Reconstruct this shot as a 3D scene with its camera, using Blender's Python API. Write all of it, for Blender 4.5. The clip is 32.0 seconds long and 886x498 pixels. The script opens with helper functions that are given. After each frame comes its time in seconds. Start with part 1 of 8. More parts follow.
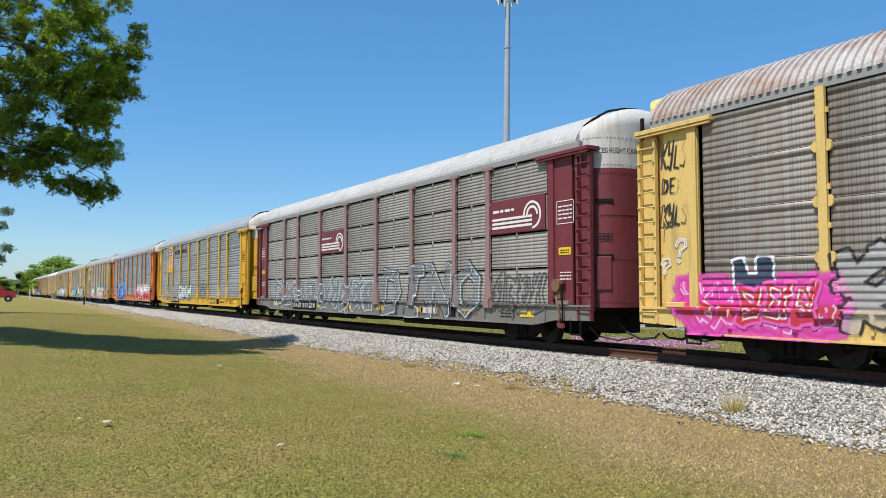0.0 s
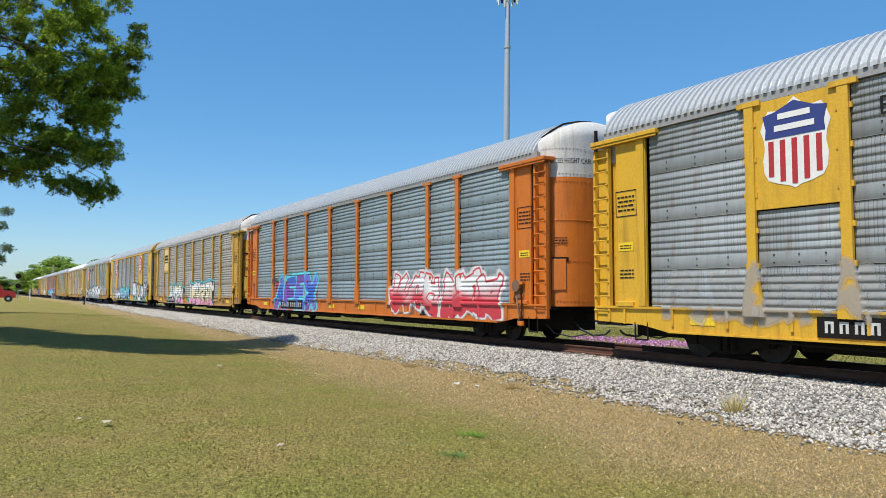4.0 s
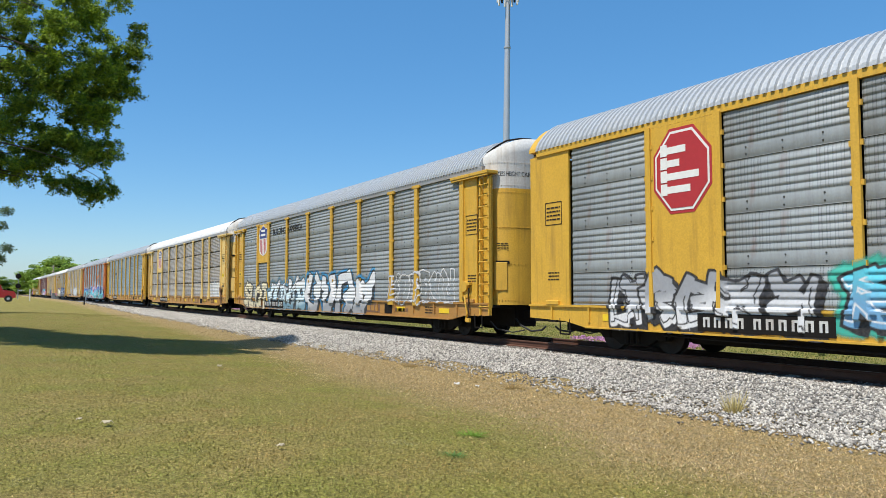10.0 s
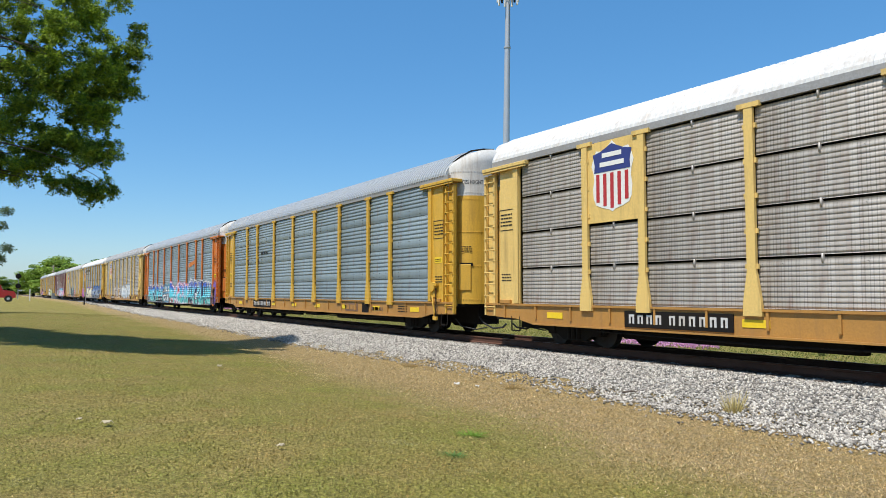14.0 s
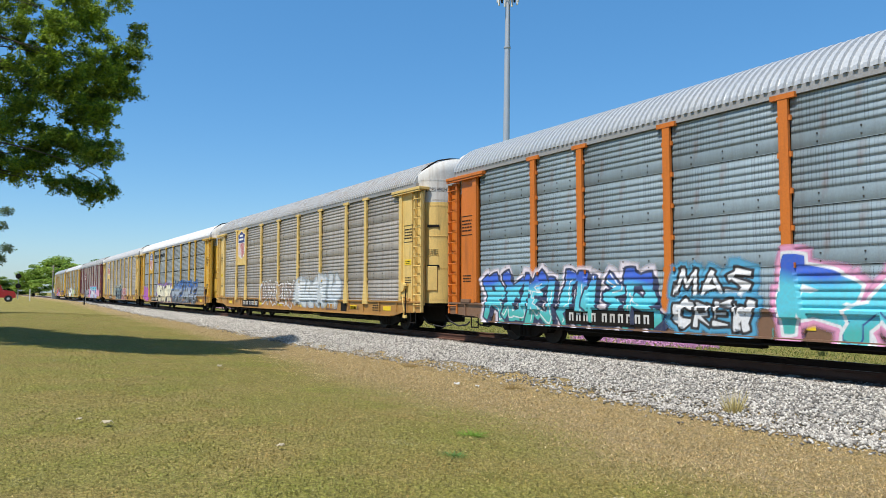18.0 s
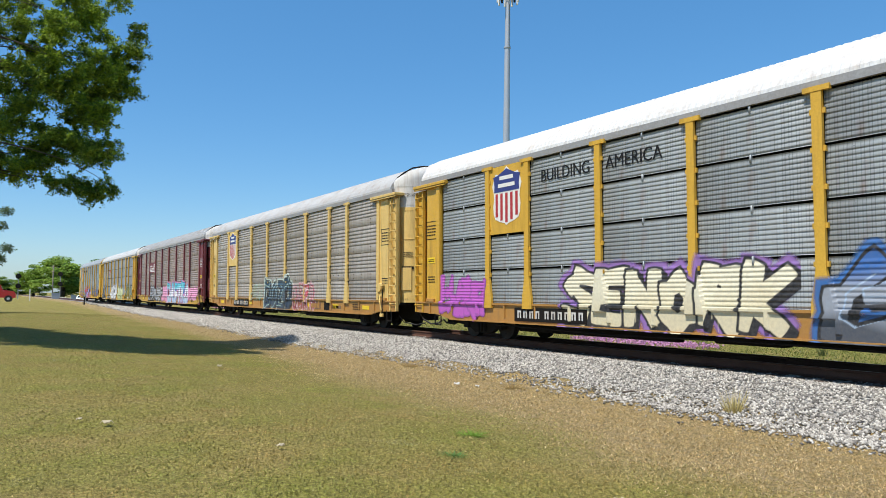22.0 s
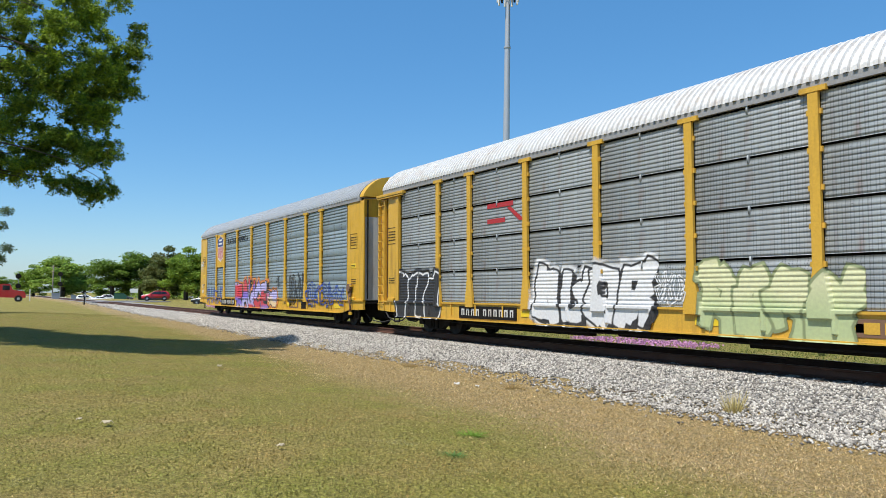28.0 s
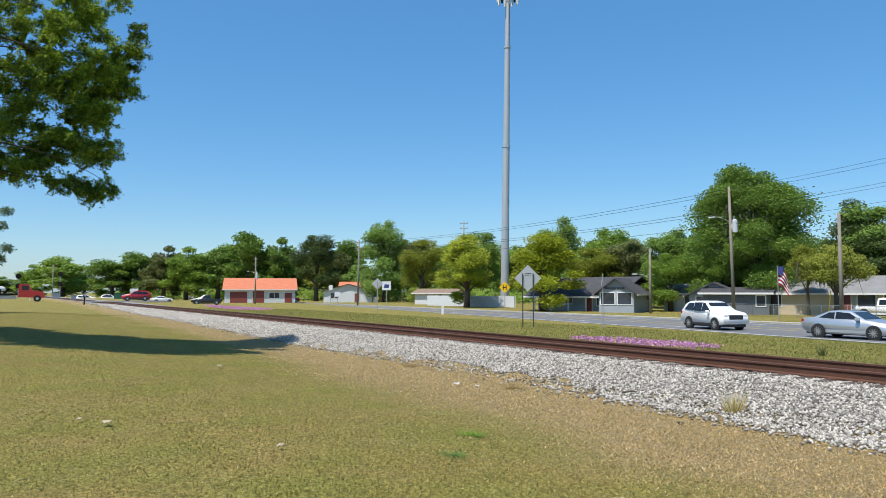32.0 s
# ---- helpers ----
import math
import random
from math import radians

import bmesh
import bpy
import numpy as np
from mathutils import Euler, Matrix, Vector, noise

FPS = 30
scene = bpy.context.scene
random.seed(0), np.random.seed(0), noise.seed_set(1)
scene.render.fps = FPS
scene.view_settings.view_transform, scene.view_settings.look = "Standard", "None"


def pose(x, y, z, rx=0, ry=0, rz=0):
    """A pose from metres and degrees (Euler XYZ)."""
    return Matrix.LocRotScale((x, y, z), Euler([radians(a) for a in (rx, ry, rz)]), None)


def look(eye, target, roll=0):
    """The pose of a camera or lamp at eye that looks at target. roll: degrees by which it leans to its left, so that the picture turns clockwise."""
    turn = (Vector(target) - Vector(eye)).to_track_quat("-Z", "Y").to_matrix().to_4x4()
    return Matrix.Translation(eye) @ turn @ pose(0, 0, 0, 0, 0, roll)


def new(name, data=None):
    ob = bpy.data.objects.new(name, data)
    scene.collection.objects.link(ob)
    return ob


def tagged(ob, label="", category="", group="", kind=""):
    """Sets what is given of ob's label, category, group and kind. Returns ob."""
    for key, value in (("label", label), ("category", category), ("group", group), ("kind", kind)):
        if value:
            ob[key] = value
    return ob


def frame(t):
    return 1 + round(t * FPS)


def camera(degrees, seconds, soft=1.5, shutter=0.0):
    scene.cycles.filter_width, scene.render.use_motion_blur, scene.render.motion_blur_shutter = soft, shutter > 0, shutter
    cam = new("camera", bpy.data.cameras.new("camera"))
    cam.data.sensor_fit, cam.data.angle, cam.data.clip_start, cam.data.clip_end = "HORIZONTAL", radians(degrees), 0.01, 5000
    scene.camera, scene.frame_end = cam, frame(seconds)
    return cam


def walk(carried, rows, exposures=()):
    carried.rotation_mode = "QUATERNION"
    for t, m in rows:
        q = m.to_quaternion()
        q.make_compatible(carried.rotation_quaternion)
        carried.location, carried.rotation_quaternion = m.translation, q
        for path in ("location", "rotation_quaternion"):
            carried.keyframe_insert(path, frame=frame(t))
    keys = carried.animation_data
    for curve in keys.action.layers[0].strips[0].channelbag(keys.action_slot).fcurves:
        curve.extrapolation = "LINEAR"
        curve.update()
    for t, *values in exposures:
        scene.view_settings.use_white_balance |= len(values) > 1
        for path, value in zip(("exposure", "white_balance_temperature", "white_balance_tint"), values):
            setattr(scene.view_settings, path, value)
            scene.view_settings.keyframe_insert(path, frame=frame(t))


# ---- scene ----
# camera on a tripod beside the line: rail tops are z = 0, the track runs along x, the train goes towards +x
TRACK_Y = 14.4
cam = camera(62.19, 32.0, soft=0.5)
STAND = pose(0, 0, 1.45, 93.334, 0, 58.314)
walk(cam, [(0.0, STAND), (32.0, STAND)], exposures=[(0.0, 0.2), (32.0, 0.2)])

# ---- daylight: clear sky, high sun from behind the camera's side of the line ----
SUN_TO = Vector((-0.14, 0.5, -1.0)).normalized()
world = bpy.data.worlds.new("sky")
scene.world = world
world.use_nodes = True
wn = world.node_tree
sky = wn.nodes.new("ShaderNodeTexSky")
sky.sky_type, sky.sun_disc = "NISHITA", False
sky.sun_elevation, sky.sun_rotation = radians(62.5), radians(164)
sky.air_density, sky.dust_density, sky.ozone_density = 1.0, 0.5, 4.0
tone = wn.nodes.new("ShaderNodeHueSaturation")
tone.inputs["Saturation"].default_value = 1.25
wn.links.new(sky.outputs["Color"], tone.inputs["Color"])
tint = wn.nodes.new("ShaderNodeMix")
tint.data_type, tint.blend_type = "RGBA", "MULTIPLY"
tint.inputs[0].default_value, tint.inputs[7].default_value = 1.0, (0.97, 1.01, 0.99, 1)
wn.links.new(tone.outputs["Color"], tint.inputs[6])
even = wn.nodes.new("ShaderNodeMix")
even.data_type = "RGBA"
even.inputs[0].default_value, even.inputs[7].default_value = 0.36, (0.74, 2.25, 4.5, 1)
wn.links.new(tint.outputs[2], even.inputs[6])
wn.links.new(even.outputs[2], wn.nodes["Background"].inputs["Color"])
wn.nodes["Background"].inputs["Strength"].default_value = 0.141
sun = new("sun", bpy.data.lights.new("sun", "SUN"))
sun.data.energy, sun.data.angle, sun.data.color = 5.0, radians(0.55), (1.0, 0.955, 0.88)
sun.matrix_world = look((0, -30, 60), Vector((0, -30, 60)) + SUN_TO)

# ---- materials ----
def node_mat(name):
    m = bpy.data.materials.new(name)
    m.use_nodes = True
    return m, m.node_tree.nodes, m.node_tree.links, m.node_tree.nodes["Principled BSDF"]


def mixed(nodes, links, fac, a, b, blend="MIX"):
    n = nodes.new("ShaderNodeMix")
    n.data_type, n.blend_type = "RGBA", blend
    for sock, value in ((n.inputs[0], fac), (n.inputs[6], a), (n.inputs[7], b)):
        if isinstance(value, (int, float)):
            sock.default_value = value
        elif isinstance(value, tuple):
            sock.default_value = (*value, 1)
        else:
            links.new(value, sock)
    return n.outputs[2]


def noise_out(nodes, links, scale, detail=4.0, stretch=None, coord="Object", lo=0.35, hi=0.65, rough=0.6):
    tc = nodes.new("ShaderNodeTexCoord")
    src = tc.outputs[coord]
    if stretch:
        mp = nodes.new("ShaderNodeMapping")
        mp.inputs["Scale"].default_value = stretch
        links.new(src, mp.inputs["Vector"])
        src = mp.outputs["Vector"]
    t = nodes.new("ShaderNodeTexNoise")
    t.inputs["Scale"].default_value, t.inputs["Detail"].default_value, t.inputs["Roughness"].default_value = scale, detail, rough
    links.new(src, t.inputs["Vector"])
    r = nodes.new("ShaderNodeMapRange")
    r.inputs["From Min"].default_value, r.inputs["From Max"].default_value = lo, hi
    links.new(t.outputs["Fac"], r.inputs["Value"])
    return r.outputs["Result"]


def scaled(nodes, links, value, k):
    m = nodes.new("ShaderNodeMath")
    m.operation = "MULTIPLY"
    links.new(value, m.inputs[0])
    m.inputs[1].default_value = k
    return m.outputs[0]


def add_bump(nodes, links, bsdf, height, strength, distance):
    b = nodes.new("ShaderNodeBump")
    b.inputs["Strength"].default_value, b.inputs["Distance"].default_value = strength, distance
    links.new(height, b.inputs["Height"])
    links.new(b.outputs["Normal"], bsdf.inputs["Normal"])


MATS = {}


def surf(name, col, rough=0.6, metal=0.0, col2=None, scale=1.5, fine=18.0, amount=0.5, grime=None, streak=False, bump=0.0, rand=0.0, coord="Object"):
    """A weathered surface: base colour with broad stains, fine grain and a little relief."""
    if name in MATS:
        return MATS[name]
    m, nodes, links, bsdf = node_mat(name)
    col2 = col2 or tuple(c * 0.78 for c in col)
    broad = noise_out(nodes, links, scale, 5, coord=coord)
    c = mixed(nodes, links, scaled(nodes, links, broad, amount), col, col2)
    grain = noise_out(nodes, links, fine, 3, coord=coord)
    c = mixed(nodes, links, scaled(nodes, links, grain, 0.35), c, tuple(x * 0.7 for x in col2))
    if grime:
        st = (2.2, 2.2, 0.22) if streak else None
        g = noise_out(nodes, links, 2.6, 6, stretch=st, lo=0.5, hi=0.78, coord=coord)
        c = mixed(nodes, links, scaled(nodes, links, g, 0.75), c, grime)
    if rand:
        info = nodes.new("ShaderNodeObjectInfo")
        hs = nodes.new("ShaderNodeHueSaturation")
        mr = nodes.new("ShaderNodeMapRange")
        mr.inputs["To Min"].default_value, mr.inputs["To Max"].default_value = 1 - rand, 1 + rand
        links.new(info.outputs["Random"], mr.inputs["Value"])
        links.new(mr.outputs["Result"], hs.inputs["Value"])
        links.new(c, hs.inputs["Color"])
        c = hs.outputs["Color"]
    links.new(c, bsdf.inputs["Base Color"])
    rr = nodes.new("ShaderNodeMapRange")
    rr.inputs["To Min"].default_value, rr.inputs["To Max"].default_value = max(0.05, rough - 0.1), min(1, rough + 0.12)
    links.new(broad, rr.inputs["Value"])
    links.new(rr.outputs["Result"], bsdf.inputs["Roughness"])
    bsdf.inputs["Metallic"].default_value = metal
    if bump:
        add_bump(nodes, links, bsdf, grain, 0.5, bump)
    MATS[name] = m
    return m


def plain(name, col, rough=0.5, metal=0.0):
    if name not in MATS:
        m, nodes, links, bsdf = node_mat(name)
        g = noise_out(nodes, links, 9.0, 3)
        c = mixed(nodes, links, scaled(nodes, links, g, 0.3), col, tuple(x * 0.75 for x in col))
        links.new(c, bsdf.inputs["Base Color"])
        bsdf.inputs["Roughness"].default_value, bsdf.inputs["Metallic"].default_value = rough, metal
        MATS[name] = m
    return MATS[name]


def glass_mat(name, col=(0.02, 0.025, 0.03)):
    if name not in MATS:
        m, nodes, links, bsdf = node_mat(name)
        g = noise_out(nodes, links, 0.7, 2)
        links.new(mixed(nodes, links, g, col, tuple(c * 1.8 for c in col)), bsdf.inputs["Base Color"])
        bsdf.inputs["Roughness"].default_value = 0.04
        bsdf.inputs["IOR"].default_value = 1.5
        MATS[name] = m
    return MATS[name]


def leaf_mat(name, col, col2, dark=0.6):
    """Leaves: light passes through them a little, each clump has its own shade."""
    if name in MATS:
        return MATS[name]
    m, nodes, links, bsdf = node_mat(name)
    geo = nodes.new("ShaderNodeNewGeometry")
    c = mixed(nodes, links, geo.outputs["Random Per Island"], col, col2)
    n = noise_out(nodes, links, 0.35, 3)
    c = mixed(nodes, links, scaled(nodes, links, n, 0.6), c, tuple(x * dark for x in col2))
    links.new(c, bsdf.inputs["Base Color"])
    bsdf.inputs["Roughness"].default_value, bsdf.inputs["Specular IOR Level"].default_value = 0.6, 0.15
    tr = nodes.new("ShaderNodeBsdfTranslucent")
    links.new(c, tr.inputs["Color"])
    mx = nodes.new("ShaderNodeMixShader")
    mx.inputs[0].default_value = 0.38
    links.new(bsdf.outputs[0], mx.inputs[1])
    links.new(tr.outputs[0], mx.inputs[2])
    links.new(mx.outputs[0], nodes["Material Output"].inputs["Surface"])
    MATS[name] = m
    return m


# ---- mesh helpers ----
def link_mesh(name, me, mat, parent=None, label="", m=None):
    ob = new(name, me)
    if mat is not None:
        if not me.materials:
            me.materials.append(None)
        ob.material_slots[0].link = "OBJECT"
        ob.material_slots[0].material = mat
    if parent is not None:
        ob.parent = parent
    if m is not None:
        ob.matrix_basis = m
    if label:
        ob["label"] = label
    return ob


def to_mesh(name, bm, smooth=False):
    me = bpy.data.meshes.new(name)
    bmesh.ops.recalc_face_normals(bm, faces=bm.faces)
    bm.to_mesh(me)
    bm.free()
    if smooth:
        me.polygons.foreach_set("use_smooth", [True] * len(me.polygons))
    return me


def part(name, bm, mat, parent=None, label="", m=None, smooth=False):
    return link_mesh(name, to_mesh(name, bm, smooth), mat, parent, label, m)


def raw_mesh(name, verts, faces, smooth=False):
    me = bpy.data.meshes.new(name)
    me.from_pydata([tuple(v) for v in verts], [], [tuple(f) for f in faces])
    if smooth:
        me.polygons.foreach_set("use_smooth", [True] * len(me.polygons))
    return me


def quads_mesh(name, co, k):
    """A mesh of loose polygons with k corners each, from an array of corner places."""
    n = len(co) // k
    me = bpy.data.meshes.new(name)
    me.vertices.add(n * k)
    me.vertices.foreach_set("co", np.asarray(co, dtype=np.float32).ravel())
    me.loops.add(n * k)
    me.loops.foreach_set("vertex_index", np.arange(n * k, dtype=np.int32))
    me.polygons.add(n)
    me.polygons.foreach_set("loop_start", np.arange(0, n * k, k, dtype=np.int32))
    me.polygons.foreach_set("loop_total", np.full(n, k, dtype=np.int32))
    me.update(calc_edges=True)
    return me


def box(bm, x0, x1, y0, y1, z0, z1, bevel=0.0, seg=1):
    v = [bm.verts.new((x, y, z)) for x in (x0, x1) for y in (y0, y1) for z in (z0, z1)]
    fs = [bm.faces.new([v[i] for i in q]) for q in ((0, 1, 3, 2), (4, 6, 7, 5), (0, 4, 5, 1), (2, 3, 7, 6), (0, 2, 6, 4), (1, 5, 7, 3))]
    if bevel:
        es = list({e for f in fs for e in f.edges})
        bmesh.ops.bevel(bm, geom=es, offset=bevel, segments=seg, affect="EDGES", profile=0.5)
    return v


def rod(bm, a, b, r0, r1=None, n=8, caps=True):
    a, b = Vector(a), Vector(b)
    r1 = r0 if r1 is None else r1
    d = (b - a).normalized()
    s = d.orthogonal().normalized()
    t = d.cross(s)
    rings = []
    for p, r in ((a, r0), (b, r1)):
        rings.append([bm.verts.new(p + (s * math.cos(2 * math.pi * i / n) + t * math.sin(2 * math.pi * i / n)) * r) for i in range(n)])
    for i in range(n):
        bm.faces.new((rings[0][i], rings[0][(i + 1) % n], rings[1][(i + 1) % n], rings[1][i]))
    if caps:
        bm.faces.new(rings[0][::-1])
        bm.faces.new(rings[1])


def prism(bm, outline, lo, hi, axis="x"):
    """Extrudes a closed outline along an axis. The outline gives the two other coordinates in order."""
    def at(p, d):
        return (d, *p) if axis == "x" else (p[0], d, p[1]) if axis == "y" else (*p, d)
    a = [bm.verts.new(at(p, lo)) for p in outline]
    b = [bm.verts.new(at(p, hi)) for p in outline]
    n = len(outline)
    for i in range(n):
        bm.faces.new((a[i], a[(i + 1) % n], b[(i + 1) % n], b[i]))
    bm.faces.new(a[::-1])
    bm.faces.new(b)


def one_box(name, mat, parent, x0, x1, y0, y1, z0, z1, bevel=0.0, label="", m=None):
    bm = bmesh.new()
    box(bm, x0, x1, y0, y1, z0, z1, bevel)
    return part(name, bm, mat, parent, label, m)


def empty_thing(name, m, label, category, group=""):
    ob = new(name)
    ob.matrix_basis = m
    return tagged(ob, label, category, group)

# ---- ground: one sheet, with the swale beside the line and the verge beyond it ----
def smooth_step(a, b, v):
    s = np.clip((v - a) / (b - a), 0, 1)
    return s * s * (3 - 2 * s)


def toe_z(x):
    return -0.75 + 0.33 * smooth_step(-20, -62, x) + 0.32 * smooth_step(-62, -112, x)


def ground_z(x, y):
    x, y = np.asarray(x, float), np.asarray(y, float)
    toe = toe_z(x)
    near = -0.12 + 0.13 * smooth_step(-60, -104, x) + (toe + 0.12) * smooth_step(1.5, 10.5, y) + 0.05 * np.sin(x * 0.21 + 1.0) * smooth_step(9, 4, y)
    bed = np.clip((np.minimum(y - 11.15, 17.7 - y)) / 1.45, 0, 1)
    mid = np.maximum(toe, -0.95) * (1 - bed) + (-0.24) * bed
    far = -0.95 + (0.95 + np.clip(toe, -0.75, -0.08)) * smooth_step(-85, -125, x) * smooth_step(33, 24, y)
    z = np.where(y < 11.15, near, np.where(y < 17.7, mid, 0))
    blend = smooth_step(17.7, 20.5, y)
    return np.where(y >= 17.7, toe * (1 - blend) + far * blend, z)


def spread(*runs):
    out = []
    for a, b, step in runs:
        out += list(np.arange(a, b, step))
    return np.array(out + [runs[-1][1]])


def build_ground():
    xs = spread((-2400, -400, 200), (-400, -140, 13), (-140, -60, 4), (-60, 10, 0.8), (10, 60, 6), (60, 2000, 160))
    ys = spread((-1800, -60, 145), (-60, -4, 5), (-4, 9, 0.7), (9, 11.15, 0.43), (11.15, 21, 0.3582), (21, 40, 1.5), (40, 130, 9), (130, 2400, 190))
    gx, gy = np.meshgrid(xs, ys, indexing="ij")
    gz = ground_z(gx, gy)
    verts = np.stack([gx, gy, gz], -1).reshape(-1, 3)
    nx, ny = len(xs), len(ys)
    faces = [(i * ny + j, (i + 1) * ny + j, (i + 1) * ny + j + 1, i * ny + j + 1) for i in range(nx - 1) for j in range(ny - 1)]
    m, nodes, links, bsdf = node_mat("lawn")
    tc = nodes.new("ShaderNodeTexCoord")
    sep = nodes.new("ShaderNodeSeparateXYZ")
    links.new(tc.outputs["Object"], sep.inputs[0])
    broad = noise_out(nodes, links, 0.7, 6, lo=0.40, hi=0.63)
    fine = noise_out(nodes, links, 6.0, 4, lo=0.3, hi=0.7)
    blade = noise_out(nodes, links, 60.0, 3, lo=0.3, hi=0.7)
    c = mixed(nodes, links, broad, (0.385, 0.365, 0.078), (0.53, 0.385, 0.14))
    c = mixed(nodes, links, scaled(nodes, links, fine, 0.5), c, (0.42, 0.34, 0.09))
    lush = noise_out(nodes, links, 0.33, 4, lo=0.52, hi=0.7)
    c = mixed(nodes, links, scaled(nodes, links, lush, 0.45), c, (0.30, 0.33, 0.06))
    # dry strip along the foot of the ballast
    wob = nodes.new("ShaderNodeMath")
    wob.operation = "MULTIPLY_ADD"
    links.new(noise_out(nodes, links, 0.4, 4, lo=0.2, hi=0.8), wob.inputs[0])
    wob.inputs[1].default_value = 2.2
    slope = nodes.new("ShaderNodeMath")
    slope.operation = "MULTIPLY_ADD"
    links.new(sep.outputs["X"], slope.inputs[0])
    slope.inputs[1].default_value = 0.10
    links.new(sep.outputs["Y"], slope.inputs[2])
    links.new(slope.outputs[0], wob.inputs[2])
    dry = nodes.new("ShaderNodeMapRange")
    dry.inputs["From Min"].default_value, dry.inputs["From Max"].default_value = 5.4, 7.6
    links.new(wob.outputs[0], dry.inputs["Value"])
    beyond = nodes.new("ShaderNodeMapRange")
    beyond.inputs["From Min"].default_value, beyond.inputs["From Max"].default_value = 17.0, 14.0
    links.new(sep.outputs["Y"], beyond.inputs["Value"])
    near_foot = nodes.new("ShaderNodeMapRange")
    near_foot.inputs["From Min"].default_value, near_foot.inputs["From Max"].default_value = 7.9, 9.3
    links.new(sep.outputs["Y"], near_foot.inputs["Value"])
    drier = nodes.new("ShaderNodeMath")
    drier.operation = "MAXIMUM"
    links.new(dry.outputs[0], drier.inputs[0])
    links.new(near_foot.outputs[0], drier.inputs[1])
    both = nodes.new("ShaderNodeMath")
    both.operation = "MULTIPLY"
    links.new(drier.outputs[0], both.inputs[0])
    links.new(beyond.outputs[0], both.inputs[1])
    drycol = mixed(nodes, links, fine, (0.68, 0.45, 0.18), (0.56, 0.42, 0.26))
    c = mixed(nodes, links, both.outputs[0], c, drycol)
    tuftn = noise_out(nodes, links, 2.6, 5, lo=0.42, hi=0.66)
    c = mixed(nodes, links, scaled(nodes, links, tuftn, 0.3), c, (0.25, 0.17, 0.07))
    clump = noise_out(nodes, links, 26.0, 4, lo=0.40, hi=0.60, rough=0.75)
    c = mixed(nodes, links, scaled(nodes, links, clump, 0.8), c, (0.095, 0.085, 0.022))
    c = mixed(nodes, links, scaled(nodes, links, blade, 0.5), c, (0.07, 0.065, 0.02))
    links.new(c, bsdf.inputs["Base Color"])
    bsdf.inputs["Roughness"].default_value = 0.95
    bsdf.inputs["Specular IOR Level"].default_value = 0.15
    add_bump(nodes, links, bsdf, blade, 0.7, 0.03)
    ob = link_mesh("ground", raw_mesh("ground", verts, faces, True), m)
    return tagged(ob, "mown lawn, green and straw-coloured, sloping to the line", "lawn", kind="structure")


ground = build_ground()

# ---- the line: ballast, ties, rails ----
RUST = surf("rusty_rail", (0.13, 0.055, 0.032), 0.75, 0.2, (0.08, 0.035, 0.022), 1.2, 30, bump=0.003)
WORN = surf("worn_rail_head", (0.20, 0.11, 0.075), 0.42, 0.6, (0.13, 0.07, 0.05), 2.0, 30)
TIE = surf("old_tie", (0.085, 0.06, 0.045), 0.9, 0, (0.05, 0.038, 0.03), 2.0, 25, bump=0.006)


def build_track():
    track = empty_thing("railway_track", pose(0, TRACK_Y, 0), "rusty steel rails on wooden ties in pale ballast", "railway track")
    track["kind"] = "structure"
    prof = [(-0.07, -0.185), (0.07, -0.185), (0.07, -0.172), (0.012, -0.150), (0.012, -0.05), (0.036, -0.035), (0.036, -0.006), (0.026, 0.0),
            (-0.026, 0.0), (-0.036, -0.006), (-0.036, -0.035), (-0.012, -0.05), (-0.012, -0.150), (-0.07, -0.172)]
    for s in (-1, 1):
        bm = bmesh.new()
        prism(bm, [(y + s * 0.753, z) for y, z in prof], -900, 500)
        r = part("rail", bm, RUST, track)
        bm = bmesh.new()
        prism(bm, [(s * 0.753 - 0.022, 0.0005), (s * 0.753 + 0.022, 0.0005), (s * 0.753 + 0.022, 0.002), (s * 0.753 - 0.022, 0.002)], -900, 500)
        part("rail_head", bm, WORN, r, "worn running surface")
    bm = bmesh.new()
    box(bm, -0.115, 0.115, -1.3, 1.3, -0.37, -0.19, 0.012)
    tie = to_mesh("tie", bm)
    bm = bmesh.new()
    box(bm, -0.10, 0.10, -0.17, 0.17, -0.189, -0.176, 0.003)
    plate = to_mesh("tie_plate", bm)
    for i in range(110):
        t = link_mesh("tie", tie, TIE, track, m=pose(-46 + i * 0.5, random.uniform(-0.04, 0.04), 0, 0, 0, random.uniform(-1.5, 1.5)))
        for s in (-1, 1):
            link_mesh("tie_plate", plate, RUST, t, m=pose(0, s * 0.753, 0))
    return track


track = build_track()

BALLAST = surf("ballast_stone", (0.46, 0.45, 0.43), 0.9, 0, (0.30, 0.29, 0.28), 3.0, 40, bump=0.004)


def island_mat(name, cols, rough=0.9):
    m, nodes, links, bsdf = node_mat(name)
    geo = nodes.new("ShaderNodeNewGeometry")
    ramp = nodes.new("ShaderNodeValToRGB")
    el = ramp.color_ramp.elements
    while len(el) < len(cols):
        el.new(0.5)
    for i, (p, c) in enumerate(cols):
        el[i].position, el[i].color = p, (*c, 1)
    links.new(geo.outputs["Random Per Island"], ramp.inputs[0])
    g = noise_out(nodes, links, 30, 3)
    links.new(mixed(nodes, links, scaled(nodes, links, g, 0.4), ramp.outputs[0], (0.22, 0.21, 0.2)), bsdf.inputs["Base Color"])
    bsdf.inputs["Roughness"].default_value = rough
    MATS[name] = m
    return m


